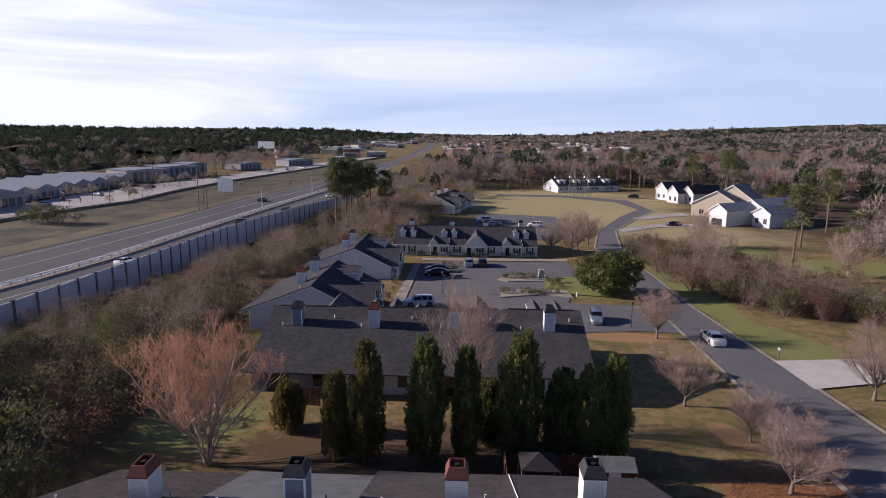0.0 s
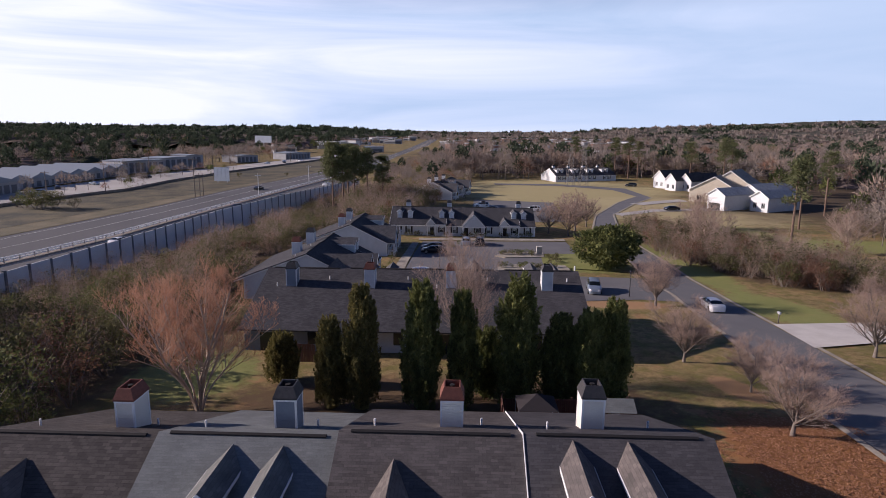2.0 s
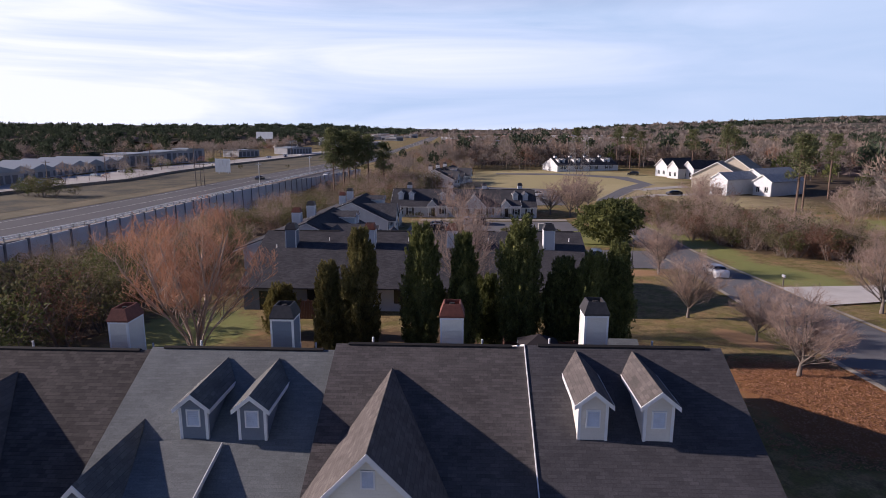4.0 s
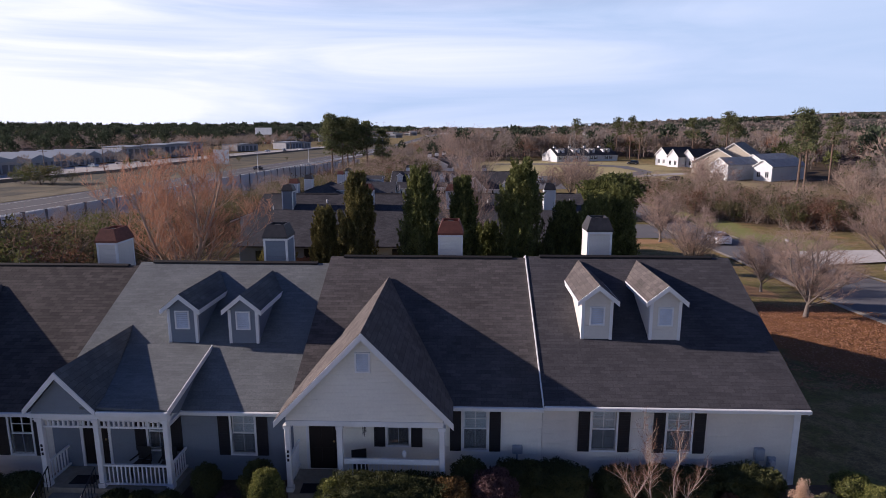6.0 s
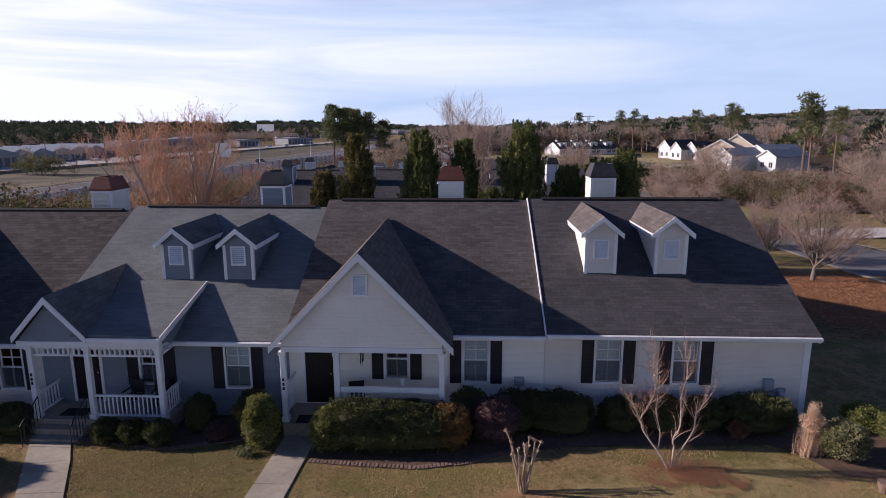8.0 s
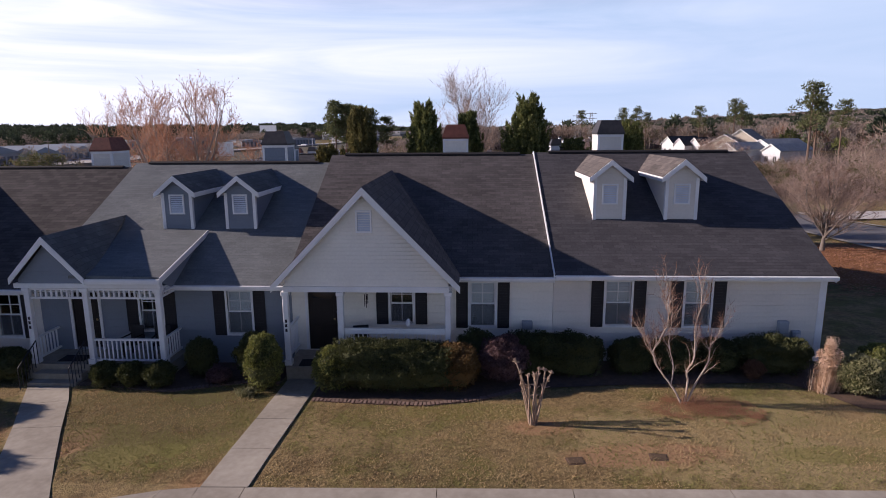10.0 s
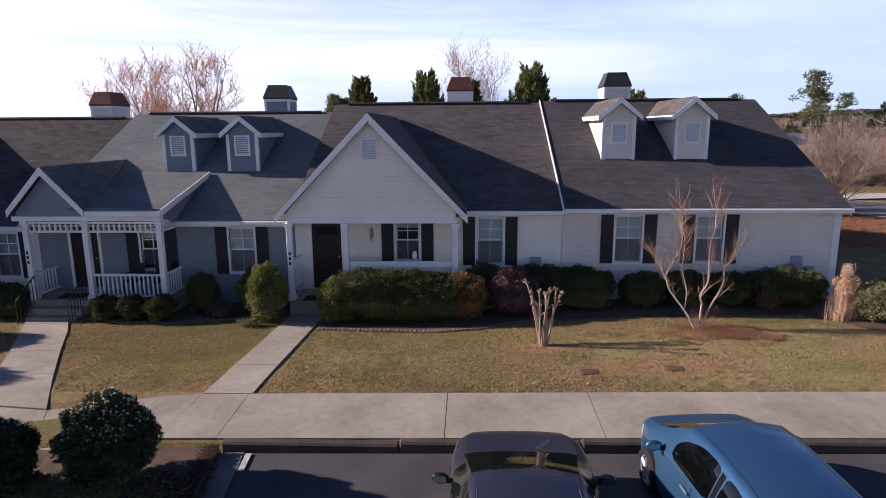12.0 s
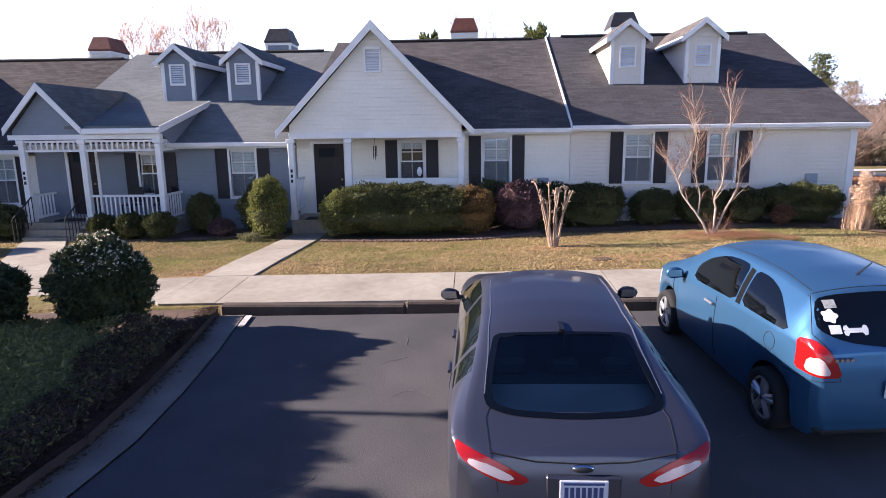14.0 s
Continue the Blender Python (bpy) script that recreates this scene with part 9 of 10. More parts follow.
lens = [(0.735, -2.345, 0.915), (0.60, -2.375, 0.885), (0.43, -2.41, 0.805), (0.50, -2.414, 0.782), (0.66, -2.386, 0.842), (0.745, -2.35, 0.885)]
for flip in (False, True):
    along = (0.35 if flip else -0.35, 0.9, -0.15)
    rl = pane(skin, sedan, "tail_lamp", mirrored(lamp) if flip else lamp, along, LAMP_RED, 0.006, "red wrap-round tail lamp", 1)
    pane(skin, rl, "reverse_lamp", mirrored(lens) if flip else lens, along, LAMP_PINK, 0.010, "clear reversing lamp", 1)
    line = [(0.59, -1.97, 1.09), (0.625, -2.08, 1.05), (0.60, -2.33, 0.96), (0.56, -2.41, 0.79), (0.55, -2.42, 0.70)]
    seam(skin, sedan, "boot_seam", mirrored(line) if flip else line, (0, 0.7, -0.7))
    rail = [(0.563, 0.10, 1.415), (0.570, -0.82, 1.38), (0.60, -1.45, 1.24), (0.632, -1.86, 1.12)]
    seam(skin, sedan, "roof_trim", mirrored(rail) if flip else rail, (-0.3 if not flip else 0.3, 0, -1), ALLOY, 0.006)
seam(skin, sedan, "boot_lip", [(-0.60, -2.345, 0.95), (-0.30, -2.378, 0.905), (0, -2.385, 0.895), (0.30, -2.378, 0.905), (0.60, -2.345, 0.95)], (0, 0.9, -0.4), None, 0.006)

hx, hy = 3.75, 7.02
hz, hrx, hry = grounded(hx, hy)
hatch, h_at = car("hatchback", "blue three-door hatchback parked nose to the kerb", (hx, hy, hz), (hrx, hry, 4.0), {**HATCH, "rear": (0.5, 0.5), "sides": ((0.715, 0.715),)}, CAR_BLUE, True)
hb = -HATCH["L"] / 2
skin = body_tree(hatch)
rear_half = [(0.0, -1.53, 1.435), (0.26, -1.525, 1.425), (0.46, -1.51, 1.405), (0.585, -1.505, 1.37), (0.635, -1.60, 1.27), (0.665, -1.72, 1.16), (0.54, -1.785, 1.10), (0.36, -1.825, 1.06), (0.0, -1.85, 1.02)]
pane(skin, hatch, "rear_window", rear_half + mirrored(rear_half[1:-1])[::-1], (0, 0.8, -0.5), CAR_GLASS_DARK, 0.004, "", 1)
win_f = [(-0.815, 0.44, 1.0), (-0.74, 0.46, 1.16), (-0.67, 0.30, 1.29), (-0.61, 0.0, 1.385), (-0.595, -0.26, 1.41), (-0.60, -0.47, 1.40), (-0.69, -0.515, 1.23), (-0.795, -0.555, 1.04), (-0.80, -0.05, 1.015)]
win_r = [(-0.79, -0.685, 1.045), (-0.69, -0.645, 1.24), (-0.605, -0.625, 1.385), (-0.61, -0.86, 1.385), (-0.645, -1.10, 1.325), (-0.70, -1.31, 1.21), (-0.785, -1.52, 1.06), (-0.79, -1.10, 1.05)]
pillar = [(-0.798, -0.575, 1.035), (-0.69, -0.533, 1.24), (-0.612, -0.50, 1.385), (-0.612, -0.592, 1.375), (-0.69, -0.622, 1.24), (-0.798, -0.665, 1.035)]
back_lamp = [(-0.772, -1.62, 1.07), (-0.71, -1.755, 1.09), (-0.635, -1.838, 1.03), (-0.565, -1.879, 0.92), (-0.52, -1.899, 0.79), (-0.643, -1.896, 0.785), (-0.758, -1.80, 0.795), (-0.796, -1.66, 0.81), (-0.79, -1.66, 0.93)]
back_clear = [(-0.757, -1.773, 0.945), (-0.69, -1.857, 0.968), (-0.60, -1.895, 0.81), (-0.715, -1.861, 0.808), (-0.772, -1.755, 0.825)]
for flip in (False, True):
    side = -1 if flip else 1
    for title, shape, mat, lift in (("side_window", win_f, CAR_GLASS_DARK, 0.004), ("side_window", win_r, CAR_GLASS_DARK, 0.004), ("door_pillar", pillar, PILLAR_GREY, 0.003)):
        pane(skin, hatch, title, mirrored(shape) if flip else shape, (side, 0, -0.4), mat, lift, "", 1 if title == "side_window" else 0)
    along = (side * 0.55, 0.8, 0)
    rl = pane(skin, hatch, "tail_lamp", mirrored(back_lamp) if flip else back_lamp, along, LAMP_RED, 0.008, "red wrap-round tail lamp", 1)
    pane(skin, rl, "reverse_lamp", mirrored(shrunk(back_clear, 0.95)) if flip else shrunk(back_clear, 0.95), along, LAMP_PINK, 0.013, "clear reversing lamp", 1)
    for title, line, way in (("roof_groove", [(-0.53, 0.36, 1.45), (-0.515, -0.2, 1.5), (-0.51, -0.9, 1.48), (-0.545, -1.40, 1.43)], (0.1 * side, 0, -1)), ("hatch_seam", [(-0.60, -1.47, 1.42), (-0.70, -1.70, 1.12), (-0.60, -1.84, 1.0), (-0.53, -1.90, 0.76)], (0.4 * side, 0.8, -0.3)), ("bumper_seam", [(-0.80, -1.50, 0.74), (-0.77, -1.75, 0.745), (-0.62, -1.89, 0.75), (-0.53, -1.91, 0.755)], (0.6 * side, 0.7, 0))):
        seam(skin, hatch, title, mirrored(line) if flip else line, way, None, 0.0035)


seam(skin, hatch, "hatch_seam", [(-0.60, -1.44, 1.45), (-0.30, -1.46, 1.47), (0.0, -1.465, 1.47), (0.30, -1.46, 1.47), (0.60, -1.44, 1.45)], (0, 0.1, -1), None, 0.004)
flap = [(-0.82, -1.30 + 0.085 * math.cos(i * 0.5236), 0.90 + 0.085 * math.sin(i * 0.5236)) for i in range(13)]
seam(skin, hatch, "fuel_flap", flap, (1, 0, 0), None, 0.003)
GREY_DECAL = material("grey_decal", (0.16, 0.17, 0.17), 0.6, second=(0.4, 0.41, 0.41), scale=40, fine=90, bump=0.0, mixing=0.6)


def sticker(x, z, pts, label, mat=None):
    """A white decal laid on the rear glass."""
    y = -1.50 - 0.30 * (1.42 - z) / 0.40
    pane(skin, hatch, "sticker", [(x + a, y + b * 0.62, z + b * 0.79) for a, b in pts], (0, 0.8, -0.5), mat or TRIM, 0.008, label, 0)


sticker(-0.50, 1.335, [(-0.05, -0.04), (0.05, -0.04), (0.05, 0.04), (-0.05, 0.04)], "small square grey-white sticker", GREY_DECAL)
paw = [(0.062 * (1 + 0.16 * math.cos(5 * a)) * math.cos(a), 0.062 * (1 + 0.16 * math.cos(5 * a)) * math.sin(a)) for a in [2 * math.pi * i / 30 for i in range(30)]]
sticker(-0.535, 1.245, paw, "white paw-shaped sticker")
sticker(-0.525, 1.145, [(-0.05, -0.04), (0.05, -0.04), (0.05, 0.04), (-0.05, 0.04)], "small square white sticker")
bone = [(-0.11, -0.05), (-0.08, -0.06), (-0.06, -0.025), (0.06, -0.025), (0.08, -0.06), (0.11, -0.05), (0.12, -0.01), (0.10, 0.0), (0.12, 0.01), (0.11, 0.05), (0.08, 0.06), (0.06, 0.025), (-0.06, 0.025), (-0.08, 0.06), (-0.11, 0.05), (-0.12, 0.01), (-0.10, 0.0), (-0.12, -0.01)]
sticker(-0.355, 1.135, [(a * 0.9, b * 0.8) for a, b in bone], "white bone-shaped sticker")
v, f = [], []
zt = h_at("top", 0.14)
tube(v, f, (0, (0.19 - 0.5) * HATCH["L"], zt + 0.01), (0.0, (0.19 - 0.5) * HATCH["L"] - 0.18, zt + 0.18), 0.014, 0.005, 6)
raw("aerial", v, f, CAR_BLACK, hatch)
for i in range(4):
    part("model_mark", boxed(-0.60 + i * 0.045, -0.57 + i * 0.045, hb + 0.012, hb + 0.035, 0.935, 0.962), CHROME, hatch)
bm = bmesh.new()
box(bm, -0.70, 0.70, hb - 0.005, hb + 0.2, 0.22, 0.34, 0.05)
part("bumper_skirt", bm, PLASTIC, hatch)
pl = part("number_plate", boxed(-0.155, 0.155, hb - 0.025, hb - 0.012, 0.60, 0.75, bevel=0.003), PLATE, hatch, "white number plate with blue bars")
for i in range(7):
    part("plate_bar", boxed(-0.125 + i * 0.037, -0.10 + i * 0.037, hb - 0.029, hb - 0.0255, 0.63, 0.71), PLATE_INK, pl)

for x, y, rz, spec, mat, name, label in (
    (18.6, 82.0, 172, SUV, CAR_SILVER, "minivan", "silver-blue minivan at the lot's entrance"),
    (31.3, 73.5, -2, SEDAN, CAR_WHITE, "sedan", "white sedan on the residential street"),
    (-6.6, 88.5, 100, SUV, CAR_WHITE, "suv", "white SUV parked by the footpath"),
    (-5.0, 110.5, 95, SEDAN, CAR_BLACK, "sedan", "black sedan parked in the far lot"),
    (-5.2, 114.0, 95, SEDAN, CAR_BLACK, "sedan", "black sedan parked in the far lot"),
    (1.0, 120.5, 0, SUV, CAR_SILVER, "suv", "pale SUV parked before the far row"),
    (3.8, 120.8, 0, SUV, CAR_BLACK, "suv", "black SUV parked before the far row"),
    (63.5, 184.5, 100, SEDAN, CAR_BLACK, "sedan", "dark sedan on the pale driveway"),
    (6.0, 186, 95, SUV, CAR_WHITE, "suv", "white SUV in the lot behind"),
    (21.0, 178, 80, SUV, CAR_WHITE, "van", "white van in the lot behind"),
    (8.5, 178, 95, SEDAN, CAR_SILVER, "sedan", "pale sedan in the lot behind"),
    (72.0, 262, 60, SUV, CAR_BLACK, "suv", "black car before the white house"),
):
    car(name, label, (x, y, ground_z(x, y) + 0.07), (0, 0, rz), spec, mat, False)
for x, y, mat, label in ((-69.5, 119, CAR_WHITE, "white car on the highway"), (-66.5, 176, CAR_BLACK, "dark car on the highway"), (-61.5, 205, CAR_BLACK, "dark car on the highway"), (-57, 252, CAR_WHITE, "white car on the highway"), (-79, 232, CAR_BLACK, "dark car on the highway")):
    car("sedan", label, (x, y, HZ + 0.04), (0, 0, -14), SEDAN, mat, False, None, "highway traffic")
for i, (x, y) in enumerate(((-152, 222), (-149, 240), (-150, 262), (-146, 275), (-148, 206), (-130, 400), (-122, 412), (-126, 425), (-118, 436))):
    car("sedan", "small car in the shops' car park", (x, y, HZ + 0.27), (0, 0, 40 + 25 * i), SEDAN, (CAR_BLACK, CAR_SILVER, CAR_WHITE)[i % 3], False, None, "shop car park")

# ---- pine straw, fences, lamp posts, meters and small garden things ----
NEEDLE = leafy("reddish_needles", (0.22, 0.095, 0.05), (0.46, 0.25, 0.145), 0.95)
nv, nf = [], []
for _ in range(16000):
    a, k = rnd.uniform(0, 6.28), rnd.random() ** 0.6
    q = 1 + 0.6 * noise.noise((math.cos(a) * 1.5, math.sin(a) * 1.5, 1))
    x, y = 6.5 + 1.5 * k * q * math.cos(a), 14.45 - 0.22 * k * math.cos(a) + 0.85 * k * q * math.sin(a)
    if noise.noise((x * 2.2, y * 3.0, 3.0)) + 0.6 * noise.noise((x * 6, y * 7, 1.0)) < rnd.uniform(-0.5, 0.35) + 0.5 * k - 0.25:
        continue
    z, b = ground_z(x, y) + 0.035 + 0.07 * (1 - k) + rnd.uniform(0, 0.03), rnd.uniform(0, 6.28)
    n = len(nv)
    dx, dy = math.cos(b) * 0.09, math.sin(b) * 0.09
    nv.extend(((x, y, z), (x + dy * 0.08, y - dx * 0.08, z), (x + dx, y + dy, z + rnd.uniform(-0.02, 0.03))))
    nf.append((n, n + 1, n + 2))
tagged(raw("fallen_needles", nv, nf, NEEDLE), "loose reddish straw round the young tree", "mulch", kind="stuff")

kv, kf = [], []
for _ in range(9000):
    y = rnd.uniform(1.5, 9.0)
    edge = lerp_table([(0.9, -4.6), (4.1, -3.74), (5.3, -3.57), (6.4, -3.58), (7.6, -3.66), (9.0, -3.80)], y)
    off = rnd.gauss(-0.08, 0.09)
    if off > 0.0 and rnd.random() < 0.6:
        continue
    x = edge + off
    z, b = ground_z(x, y) + (0.185 if off < 0.0 else 0.07) + rnd.uniform(0, 0.02), rnd.uniform(0, 6.28)
    l = rnd.uniform(0.02, 0.06)
    n = len(kv)
    dx, dy = math.cos(b) * l, math.sin(b) * l
    kv.extend(((x - dy * 0.4, y + dx * 0.4, z), (x + dy * 0.4, y - dx * 0.4, z), (x + dx, y + dy, z + rnd.uniform(0.0, 0.02))))
    kf.append((n, n + 1, n + 2))
tagged(raw("kerb_litter", kv, kf, leafy("dead_leaves", (0.045, 0.028, 0.018), (0.15, 0.09, 0.055), 0.95)), "dead leaves and needles caught on the kerb", "leaf litter", kind="stuff")

lv_, lf_ = [], []
made = 0
while made < 16000:
    x, y = rnd.uniform(15.5, 27.5), rnd.uniform(25.5, 41.5)
    k = 0.6 * noise.noise((x * 0.35, y * 0.35, 7)) + 0.5 * noise.noise((x * 1.2, y * 1.2, 3))
    inside = 25.6 < y < 40.6 and 17.0 + 0.1 * (y - 26) < x < 26.2
    made += 1
    if not inside and k < 0.12:
        continue
    z, b = ground_z(x, y) + 0.07 + rnd.uniform(0, 0.04), rnd.uniform(0, 6.28)
    l = rnd.uniform(0.07, 0.16)
    n = len(lv_)
    dx, dy = math.cos(b) * l, math.sin(b) * l
    lv_.extend(((x - dy * 0.35, y + dx * 0.35, z), (x + dy * 0.35, y - dx * 0.35, z), (x + dx, y + dy, z + rnd.uniform(0.0, 0.06))))
    lf_.append((n, n + 1, n + 2))
tagged(raw("leaf_litter", lv_, lf_, NEEDLE), "orange-brown leaf litter under the street trees", "leaf litter", kind="stuff")

FENCE_WOOD = material("stained_fence_wood", (0.13, 0.055, 0.035), 0.85, second=(0.085, 0.04, 0.03), scale=2.0, fine=30, bump=0.4)


def privacy_fence(p0, p1, h, label="reddish wooden privacy fence in the back yard"):
    p0, p1 = Vector(p0), Vector(p1)
    z = ground_z(p0.x, p0.y)
    u = thing("privacy_fence", label, "fence", (p0.x, p0.y, z), math.degrees(math.atan2(p1.y - p0.y, p1.x - p0.x)), "back yard fences")
    length = (p1 - p0).length
    n = int(length / 0.15)
    for i in range(n):
        x = i * length / n
        part("board", boxed(x, x + 0.135, -0.012, 0.012, 0.03, h + rnd.uniform(-0.02, 0.02)), FENCE_WOOD, u)
    for i in range(int(length / 2.4) + 1):
        part("post", boxed(i * 2.4 - 0.05, i * 2.4 + 0.05, 0.02, 0.12, -0.3, h + 0.1), FENCE_WOOD, u)


privacy_fence((3.1, 34.3), (3.1, 38.6), 1.9)
privacy_fence((3.1, 38.6), (11.6, 38.9), 1.8)
privacy_fence((11.6, 38.9), (11.4, 34.3), 1.8)
privacy_fence((-15.6, 50.6), (-12.6, 50.4), 1.7, "orange-brown wooden fence behind the second row")
shed = thing("garden_shed", "small garden shed with a grey shingled roof", "shed", (9.3, 36.6, ground_z(9.3, 36.6)), 0)
part("body", boxed(0, 2.2, 0, 1.8, 0, 1.8), FENCE_WOOD, shed)
part("roof", prism(bmesh.new(), [(-0.15, -0.15, 1.8), (-0.15, 1.95, 1.8), (-0.15, 0.9, 2.35)], (2.5, 0, 0)), ROOF_GREEN, shed)
part("door", boxed(0.5, 1.3, -0.03, -0.002, 0.05, 1.7), TRIM, shed)
pat = thing("patio_canopy", "dark fabric patio canopy on slim posts", "canopy", (4.0, 36.0, ground_z(4, 36)), 0)
FABRIC = material("dark_canopy_fabric", (0.03, 0.025, 0.028), 0.9)
v = [(0, 0, 2.0), (2.6, 0, 2.0), (2.6, 2.4, 2.0), (0, 2.4, 2.0), (1.3, 1.2, 2.7)]
raw("cover", v, [(0, 1, 4), (1, 2, 4), (2, 3, 4), (3, 0, 4)], FABRIC, pat)
for x, y in ((0.05, 0.05), (2.55, 0.05), (2.55, 2.35), (0.05, 2.35)):
    part("post", rod(bmesh.new(), (x, y, 0), (x, y, 2.0), 0.03), METAL, pat)


def lamp_post(x, y, h=3.6):
    u = thing("lamp_post", "black lantern-topped lamp post", "lamp post", (x, y, ground_z(x, y)), 0, "lamp posts")
    v, f = [], []
    tube(v, f, (0, 0, -0.2), (0, 0, 0.5), 0.09, 0.06, 10)
    tube(v, f, (0, 0, 0.5), (0, 0, h - 0.5), 0.05, 0.04, 10)
    raw("shaft", v, f, BLACK_PAINT, u, smooth=True)
    bm = bmesh.new()
    bmesh.ops.create_cone(bm, cap_ends=True, segments=6, radius1=0.10, radius2=0.17, depth=0.38, matrix=Matrix.Translation((0, 0, h - 0.31)))
    part("lantern", bm, PANE_DARK, u)
    bm = bmesh.new()
    bmesh.ops.create_cone(bm, cap_ends=True, segments=6, radius1=0.21, radius2=0.02, depth=0.2, matrix=Matrix.Translation((0, 0, h - 0.02)))
    part("hood", bm, BLACK_PAINT, u)


for x, y in ((22.8, 79.4), (-3.4, 97.0), (31.0, 118.0)):
    lamp_post(x, y)
lamp_post(-9.6, 6.45, 4.3)

# cracks and pale scuffs in the asphalt
CRACK = material("asphalt_crack_dust", (0.125, 0.115, 0.105), 0.95, second=(0.07, 0.066, 0.062), scale=6.0, mixing=0.4)
kr = random.Random(31)
for i, (x, y, ang, n, w) in enumerate(((-0.75, 6.3, 1.5, 9, 0.012), (-0.55, 7.55, 1.9, 7, 0.016), (-0.95, 7.2, 0.4, 5, 0.012), (2.45, 7.4, 1.4, 9, 0.010), (-1.6, 4.6, 0.9, 6, 0.011), (2.3, 5.2, 1.2, 8, 0.010), (-2.4, 7.9, 2.2, 6, 0.009))):
    v, f = [], []
    for k in range(n):
        ang += kr.uniform(-0.7, 0.7)
        d = Vector((math.cos(ang), math.sin(ang)))
        s = Vector((-d.y, d.x)) * w * 0.6 * kr.uniform(0.2, 1.2)
        for q in (Vector((x, y)) - s, Vector((x, y)) + s):
            v.append((q.x, q.y, ground_z(q.x, q.y) + 0.034))
        x, y = x + d.x * 0.10, y + d.y * 0.10
        if k:
            f.append((2 * k - 2, 2 * k - 1, 2 * k + 1, 2 * k))
    tagged(raw("crack", v, f, CRACK), "pale dusty crack in the asphalt", "crack", kind="structure")

# meters and boxes on the front walls
METER = material("meter_grey", (0.33, 0.37, 0.42), 0.5, 0.2, bump=0.0)
for x, z, w, h in ((9.78, 1.22, 0.30, 0.40), (2.12, 1.30, 0.32, 0.26)):
    u = thing("electric_meter", "grey electric meter box on the clapboard wall", "meter", (x, 17.998, z), 0, "meters")
    part("box", boxed(0, w, -0.16, 0, 0, h, bevel=0.02), METER, u)
    part("cover", boxed(0.02, w - 0.02, -0.18, -0.161, h * 0.35, h - 0.03, bevel=0.006), METER, u)
    part("conduit", boxed(w * 0.4, w * 0.4 + 0.05, -0.07, -0.02, -0.9, -0.001), METER, u)
u = thing("meter_dial", "round glass electric meter on the wall", "meter", (10.35, 17.998, 1.15), 0, "meters")
part("base", boxed(-0.13, 0.13, -0.1, 0, -0.2, 0.16, bevel=0.02), METER, u)
part("glass", rod(bmesh.new(), (0, -0.2, 0), (0, -0.101, 0), 0.09, 16), LAMP_CLEAR, u)
# door mats, a chair and a bench on the porches, house-number bars on the posts
MAT = material("door_mat", (0.02, 0.018, 0.02), 0.95, bump=0.5)
for x, y, z in ((-4.1, 16.9, 0.545), (-11.6, 17.2, 0.485)):
    u = thing("door_mat", "dark bristly door mat before the door", "door mat", (x, y, z), 2, "door mats")
    part("mat", boxed(-0.4, 0.4, -0.25, 0.25, 0, 0.02, bevel=0.008), MAT, u)
IRON = material("dark_iron", (0.02, 0.02, 0.022), 0.6, bump=0.05)


def porch_chair(x, y, z, rz):
    u = thing("porch_chair", "dark metal porch chair", "chair", (x, y, z), rz, "porch chairs")
    part("seat", boxed(-0.24, 0.24, -0.24, 0.24, 0.40, 0.44, bevel=0.01), IRON, u)
    part("backrest", boxed(-0.24, 0.24, 0.22, 0.25, 0.46, 0.92, bevel=0.01), IRON, u)
    for sx in (-0.2, 0.2):
        for sy in (-0.2, 0.2):
            part("leg", boxed(sx - 0.018, sx + 0.018, sy - 0.018, sy + 0.018, 0, 0.399), IRON, u)
        part("armrest", boxed(sx - 0.02, sx + 0.02, -0.22, 0.21, 0.62, 0.65), IRON, u)


porch_chair(-2.75, 17.45, 0.545, 15)
porch_chair(-9.9, 17.5, 0.485, -8)
porch_chair(-9.0, 17.5, 0.485, 10)
for x, y, z in ((-4.80, 16.685, 1.95), (-12.55, 16.775, 1.95)):
    u = thing("number_plaque", "dark bars of a house number on the column", "house number", (x, y, z), 0, "house numbers")
    for i in range(3):
        part("bar", boxed(-0.03, 0.03, -0.012, 0.0, -0.14 * i - 0.09, -0.14 * i), BLACK_PAINT, u)
bell = thing("wind_chime", "dark wind chime hanging under the porch", "ornament", (-2.55, 17.3, 2.55), 0)
part("cord", rod(bmesh.new(), (0, 0, 0), (0, 0, 0.25), 0.006, 6), IRON, bell)
for i in range(5):
    a = i * 1.256
    part("chime", rod(bmesh.new(), (0.05 * math.cos(a), 0.05 * math.sin(a), -0.28 - 0.03 * i), (0.05 * math.cos(a), 0.05 * math.sin(a), 0.0), 0.010, 6), IRON, bell)
orn = thing("porch_ornament", "small white rounded ornament on the railing", "ornament", (-1.25, 16.77, 1.73), 0)
bm = lumpy((0.07, 0.07, 0.13), 5, 0.2, 2.0, 2)
for q in bm.verts:
    q.co.z += 0.12
part("body", bm, TRIM, orn, smooth=True)
pot = thing("clay_pot", "small terracotta pot at the bed's edge", "plant pot", (10.9, 13.9, ground_z(10.9, 13.9)), 0)
bm = bmesh.new()
bmesh.ops.create_cone(bm, cap_ends=True, segments=14, radius1=0.11, radius2=0.16, depth=0.28, matrix=Matrix.Translation((0, 0, 0.14)))
part("pot", bm, BRICK, pot)
mb = thing("mailbox", "grey mailbox on a post beside the street", "mailbox", (36.3, 67.2, ground_z(36.3, 67.2) + 0.1), 0)
part("post", boxed(-0.05, 0.05, -0.05, 0.05, -0.2, 1.0), BARK, mb)
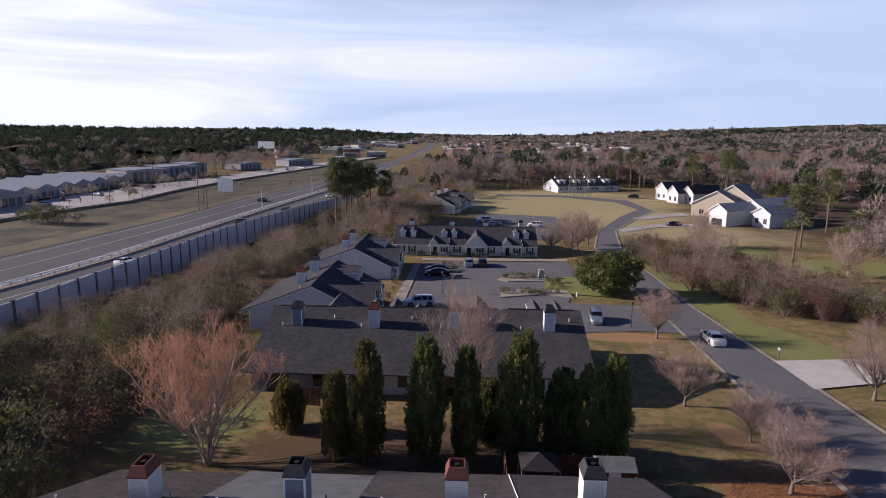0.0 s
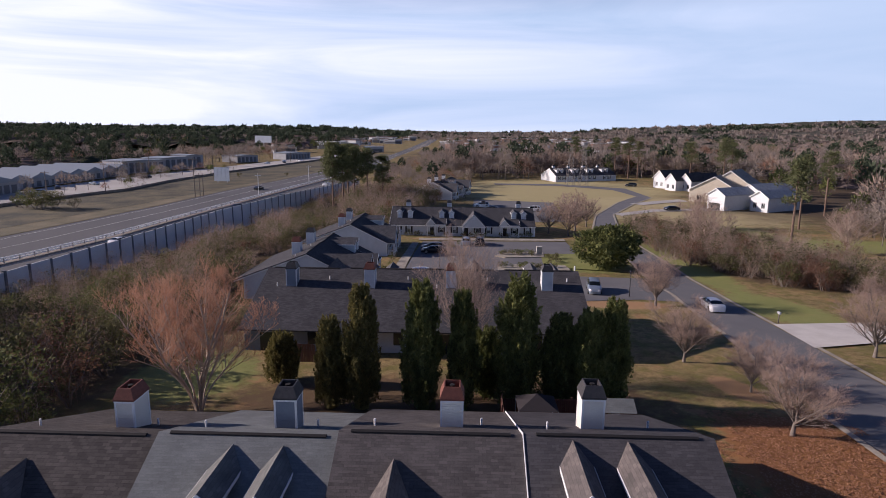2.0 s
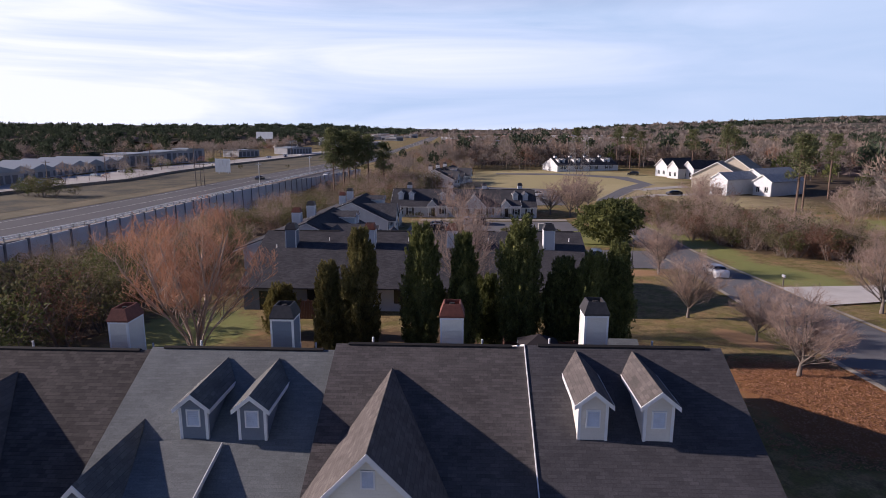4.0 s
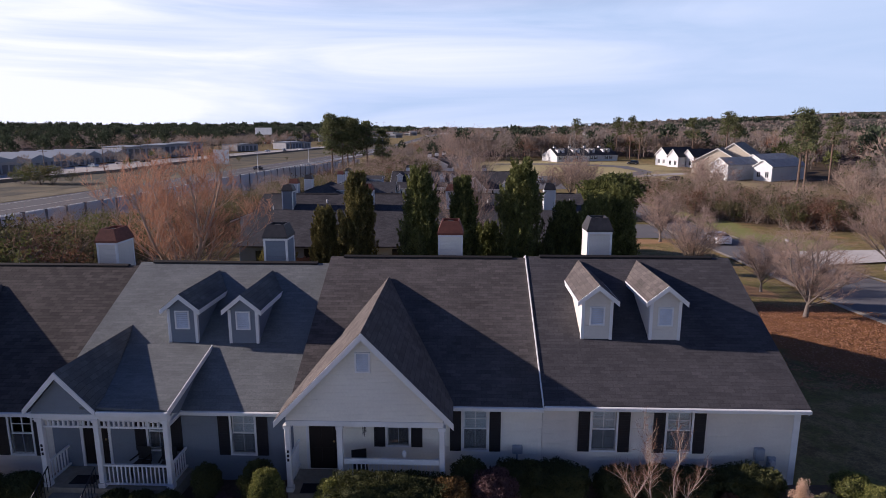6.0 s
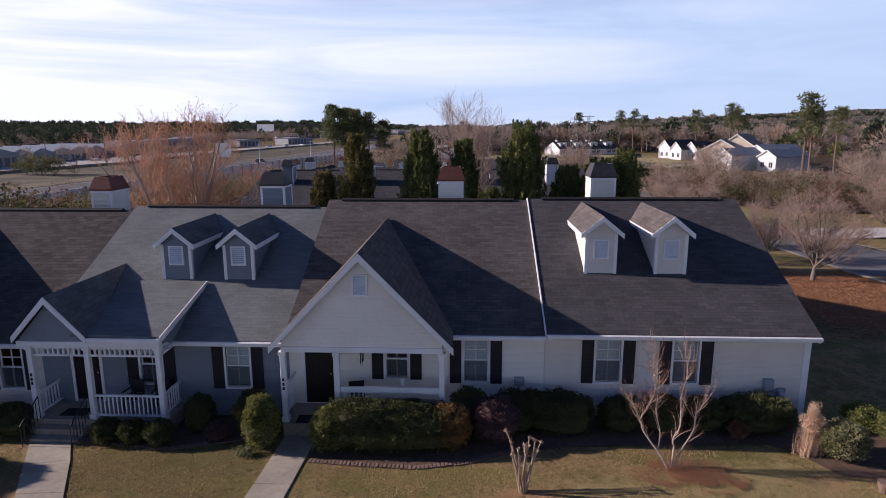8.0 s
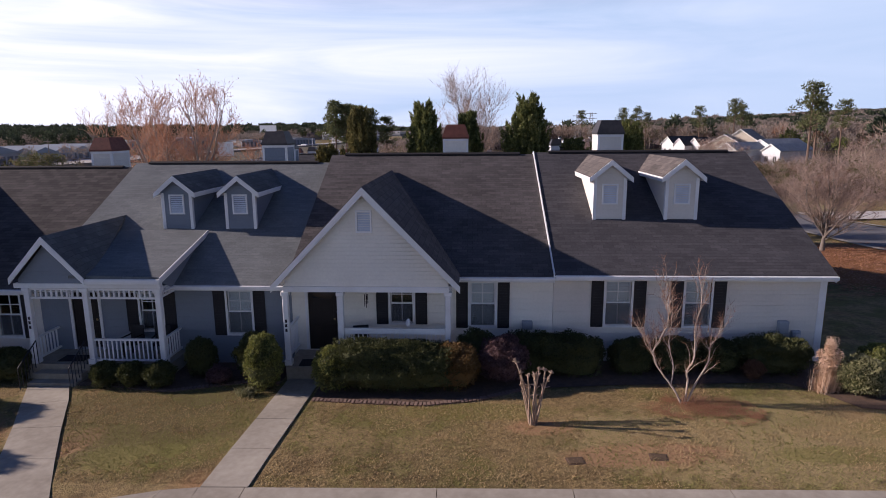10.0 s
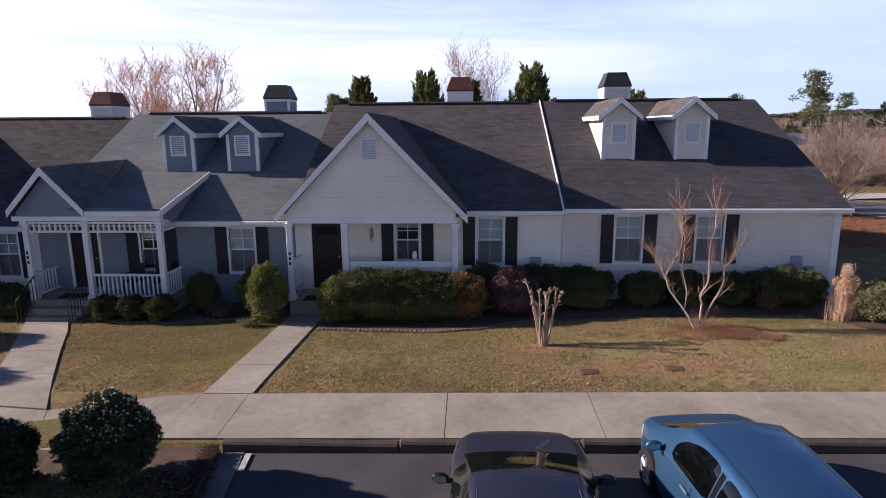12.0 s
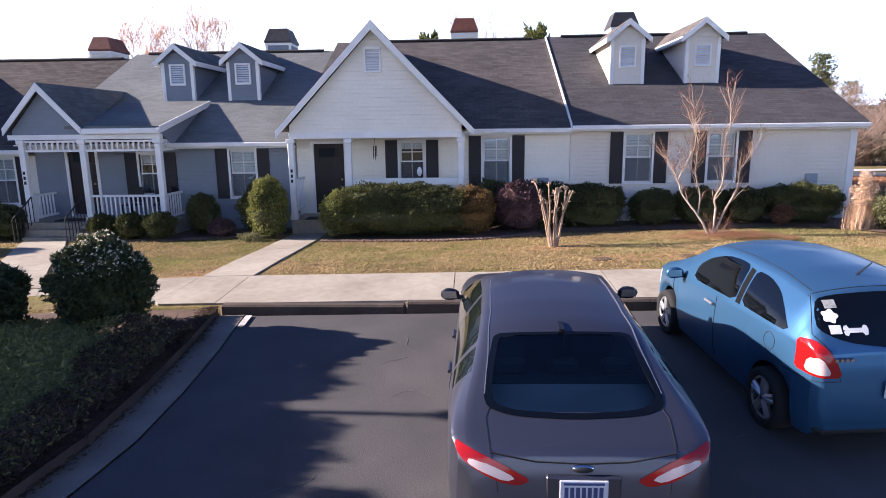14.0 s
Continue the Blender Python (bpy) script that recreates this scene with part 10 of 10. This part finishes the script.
part("box", boxed(-0.12, 0.12, -0.28, 0.28, 1.0, 1.28, bevel=0.05), METAL, mb)
hy_ = thing("fire_hydrant", "small pale fire hydrant at the kerb", "hydrant", (18.4, 95.6, ground_z(18.4, 95.6) + 0.15), 0)
part("barrel", rod(bmesh.new(), (0, 0, 0), (0, 0, 0.62), 0.13, 12), TRIM, hy_)
bm = lumpy((0.15, 0.15, 0.12), 1, 0.02, 1, 2)
for q in bm.verts:
    q.co.z += 0.66
part("bonnet", bm, TRIM, hy_)
ub = thing("utility_box", "pale green utility box on the island", "utility box", (14.4, 109.8, ground_z(14.4, 109.8) + 0.2), 0)
part("box", boxed(-0.5, 0.5, -0.4, 0.4, 0, 1.5, bevel=0.04), PAVE_LIGHT, ub)
# low hedges on the islands and along the far rows
ir = random.Random(12)
kinds_i = kinds_of(((4.4, 4.6, 120, 0.55, 16, 1, 3), (4.8, 4.2, 120, 0.55, 16, 1, 2)), 0.03, 140)
isl_pts = []
for cx, cy, lx, ly, n in ((11.0, 97.6, 4.6, 1.3, 26), (10.8, 109.3, 3.6, 1.6, 22), (16.2, 104.0, 1.0, 4.0, 14), (-8.0, 131.6, 6.0, 0.5, 16), (4.0, 131.3, 5.0, 0.5, 14), (13.0, 131.4, 3.0, 0.5, 10), (-11.9, 92, 0.5, 14, 16), (-2.5, 117.5, 2.0, 2.5, 12)):
    for _ in range(n):
        x, y = cx + ir.uniform(-lx, lx), cy + ir.uniform(-ly, ly)
        isl_pts.append((x, y, ground_z(x, y) + 0.15, ir.uniform(0.16, 0.26), ir.choice((0, 1)), ir.uniform(0, 6.28)))
thicket("island_shrubs", "low dark shrubs on the islands and before far rows", isl_pts, kinds_i, mats_w)

# ---- blades of the front lawn ----
BLADE = leafy("lawn_blades", (0.29, 0.205, 0.098), (0.50, 0.375, 0.195), 0.9, 0.5)
BLADE_GREEN = leafy("green_lawn_blades", (0.16, 0.155, 0.046), (0.30, 0.275, 0.095), 0.9, 0.5)
br_ = random.Random(17)


def on_lawn(x, y):
    if y < 10.9 or y > 18.2:
        return False
    if -4.93 < x < -3.8:
        return False
    cx = lerp_table([(10.4, -8.35), (11.9, -9.25), (13.4, -10.15), (14.8, -11.0), (16.0, -11.7)], y)
    if abs(x - cx) < 0.72:
        return False
    if x < -4.9 and y < 11.0:
        return False
    line = bed_front if x < -4.3 else bed_b
    if line[0][0] < x < line[-1][0]:
        edge = lerp_table(line, x)
        if y > edge - 0.05:
            return False
    return True


for name, label, mat, count, test in (("lawn_blades", "short straw-coloured lawn blades", BLADE, 150000, lambda g: g < 0.14), ("green_blades", "green patches in the winter lawn", BLADE_GREEN, 85000, lambda g: g > 0.02)):
    v, f = [], []
    made = 0
    while made < count:
        x, y = br_.uniform(-15, 17), br_.uniform(10.9, 17.8)
        made += 1
        if not on_lawn(x, y) or not test(noise.noise((x * 0.35, y * 0.5, 4.0)) + 0.5 * noise.noise((x * 1.7, y * 1.7, 1.0))):
            continue
        z = ground_z(x, y)
        a = br_.uniform(0, 6.28)
        clump = max(0.0, 0.6 + noise.noise((x * 5.5, y * 5.5, 2.0)))
        h, w = br_.uniform(0.010, 0.022) + 0.036 * clump * br_.random(), br_.uniform(0.006, 0.015)
        ca, sa = math.cos(a) * w, math.sin(a) * w
        n = len(v)
        lx, ly = br_.uniform(-0.05, 0.05), br_.uniform(-0.05, 0.05)
        v.extend(((x - ca, y - sa, z), (x + ca, y + sa, z), (x + lx, y + ly, z + h)))
        f.append((n, n + 1, n + 2))
    tagged(raw(name, v, f, mat), label, "grass", kind="stuff")
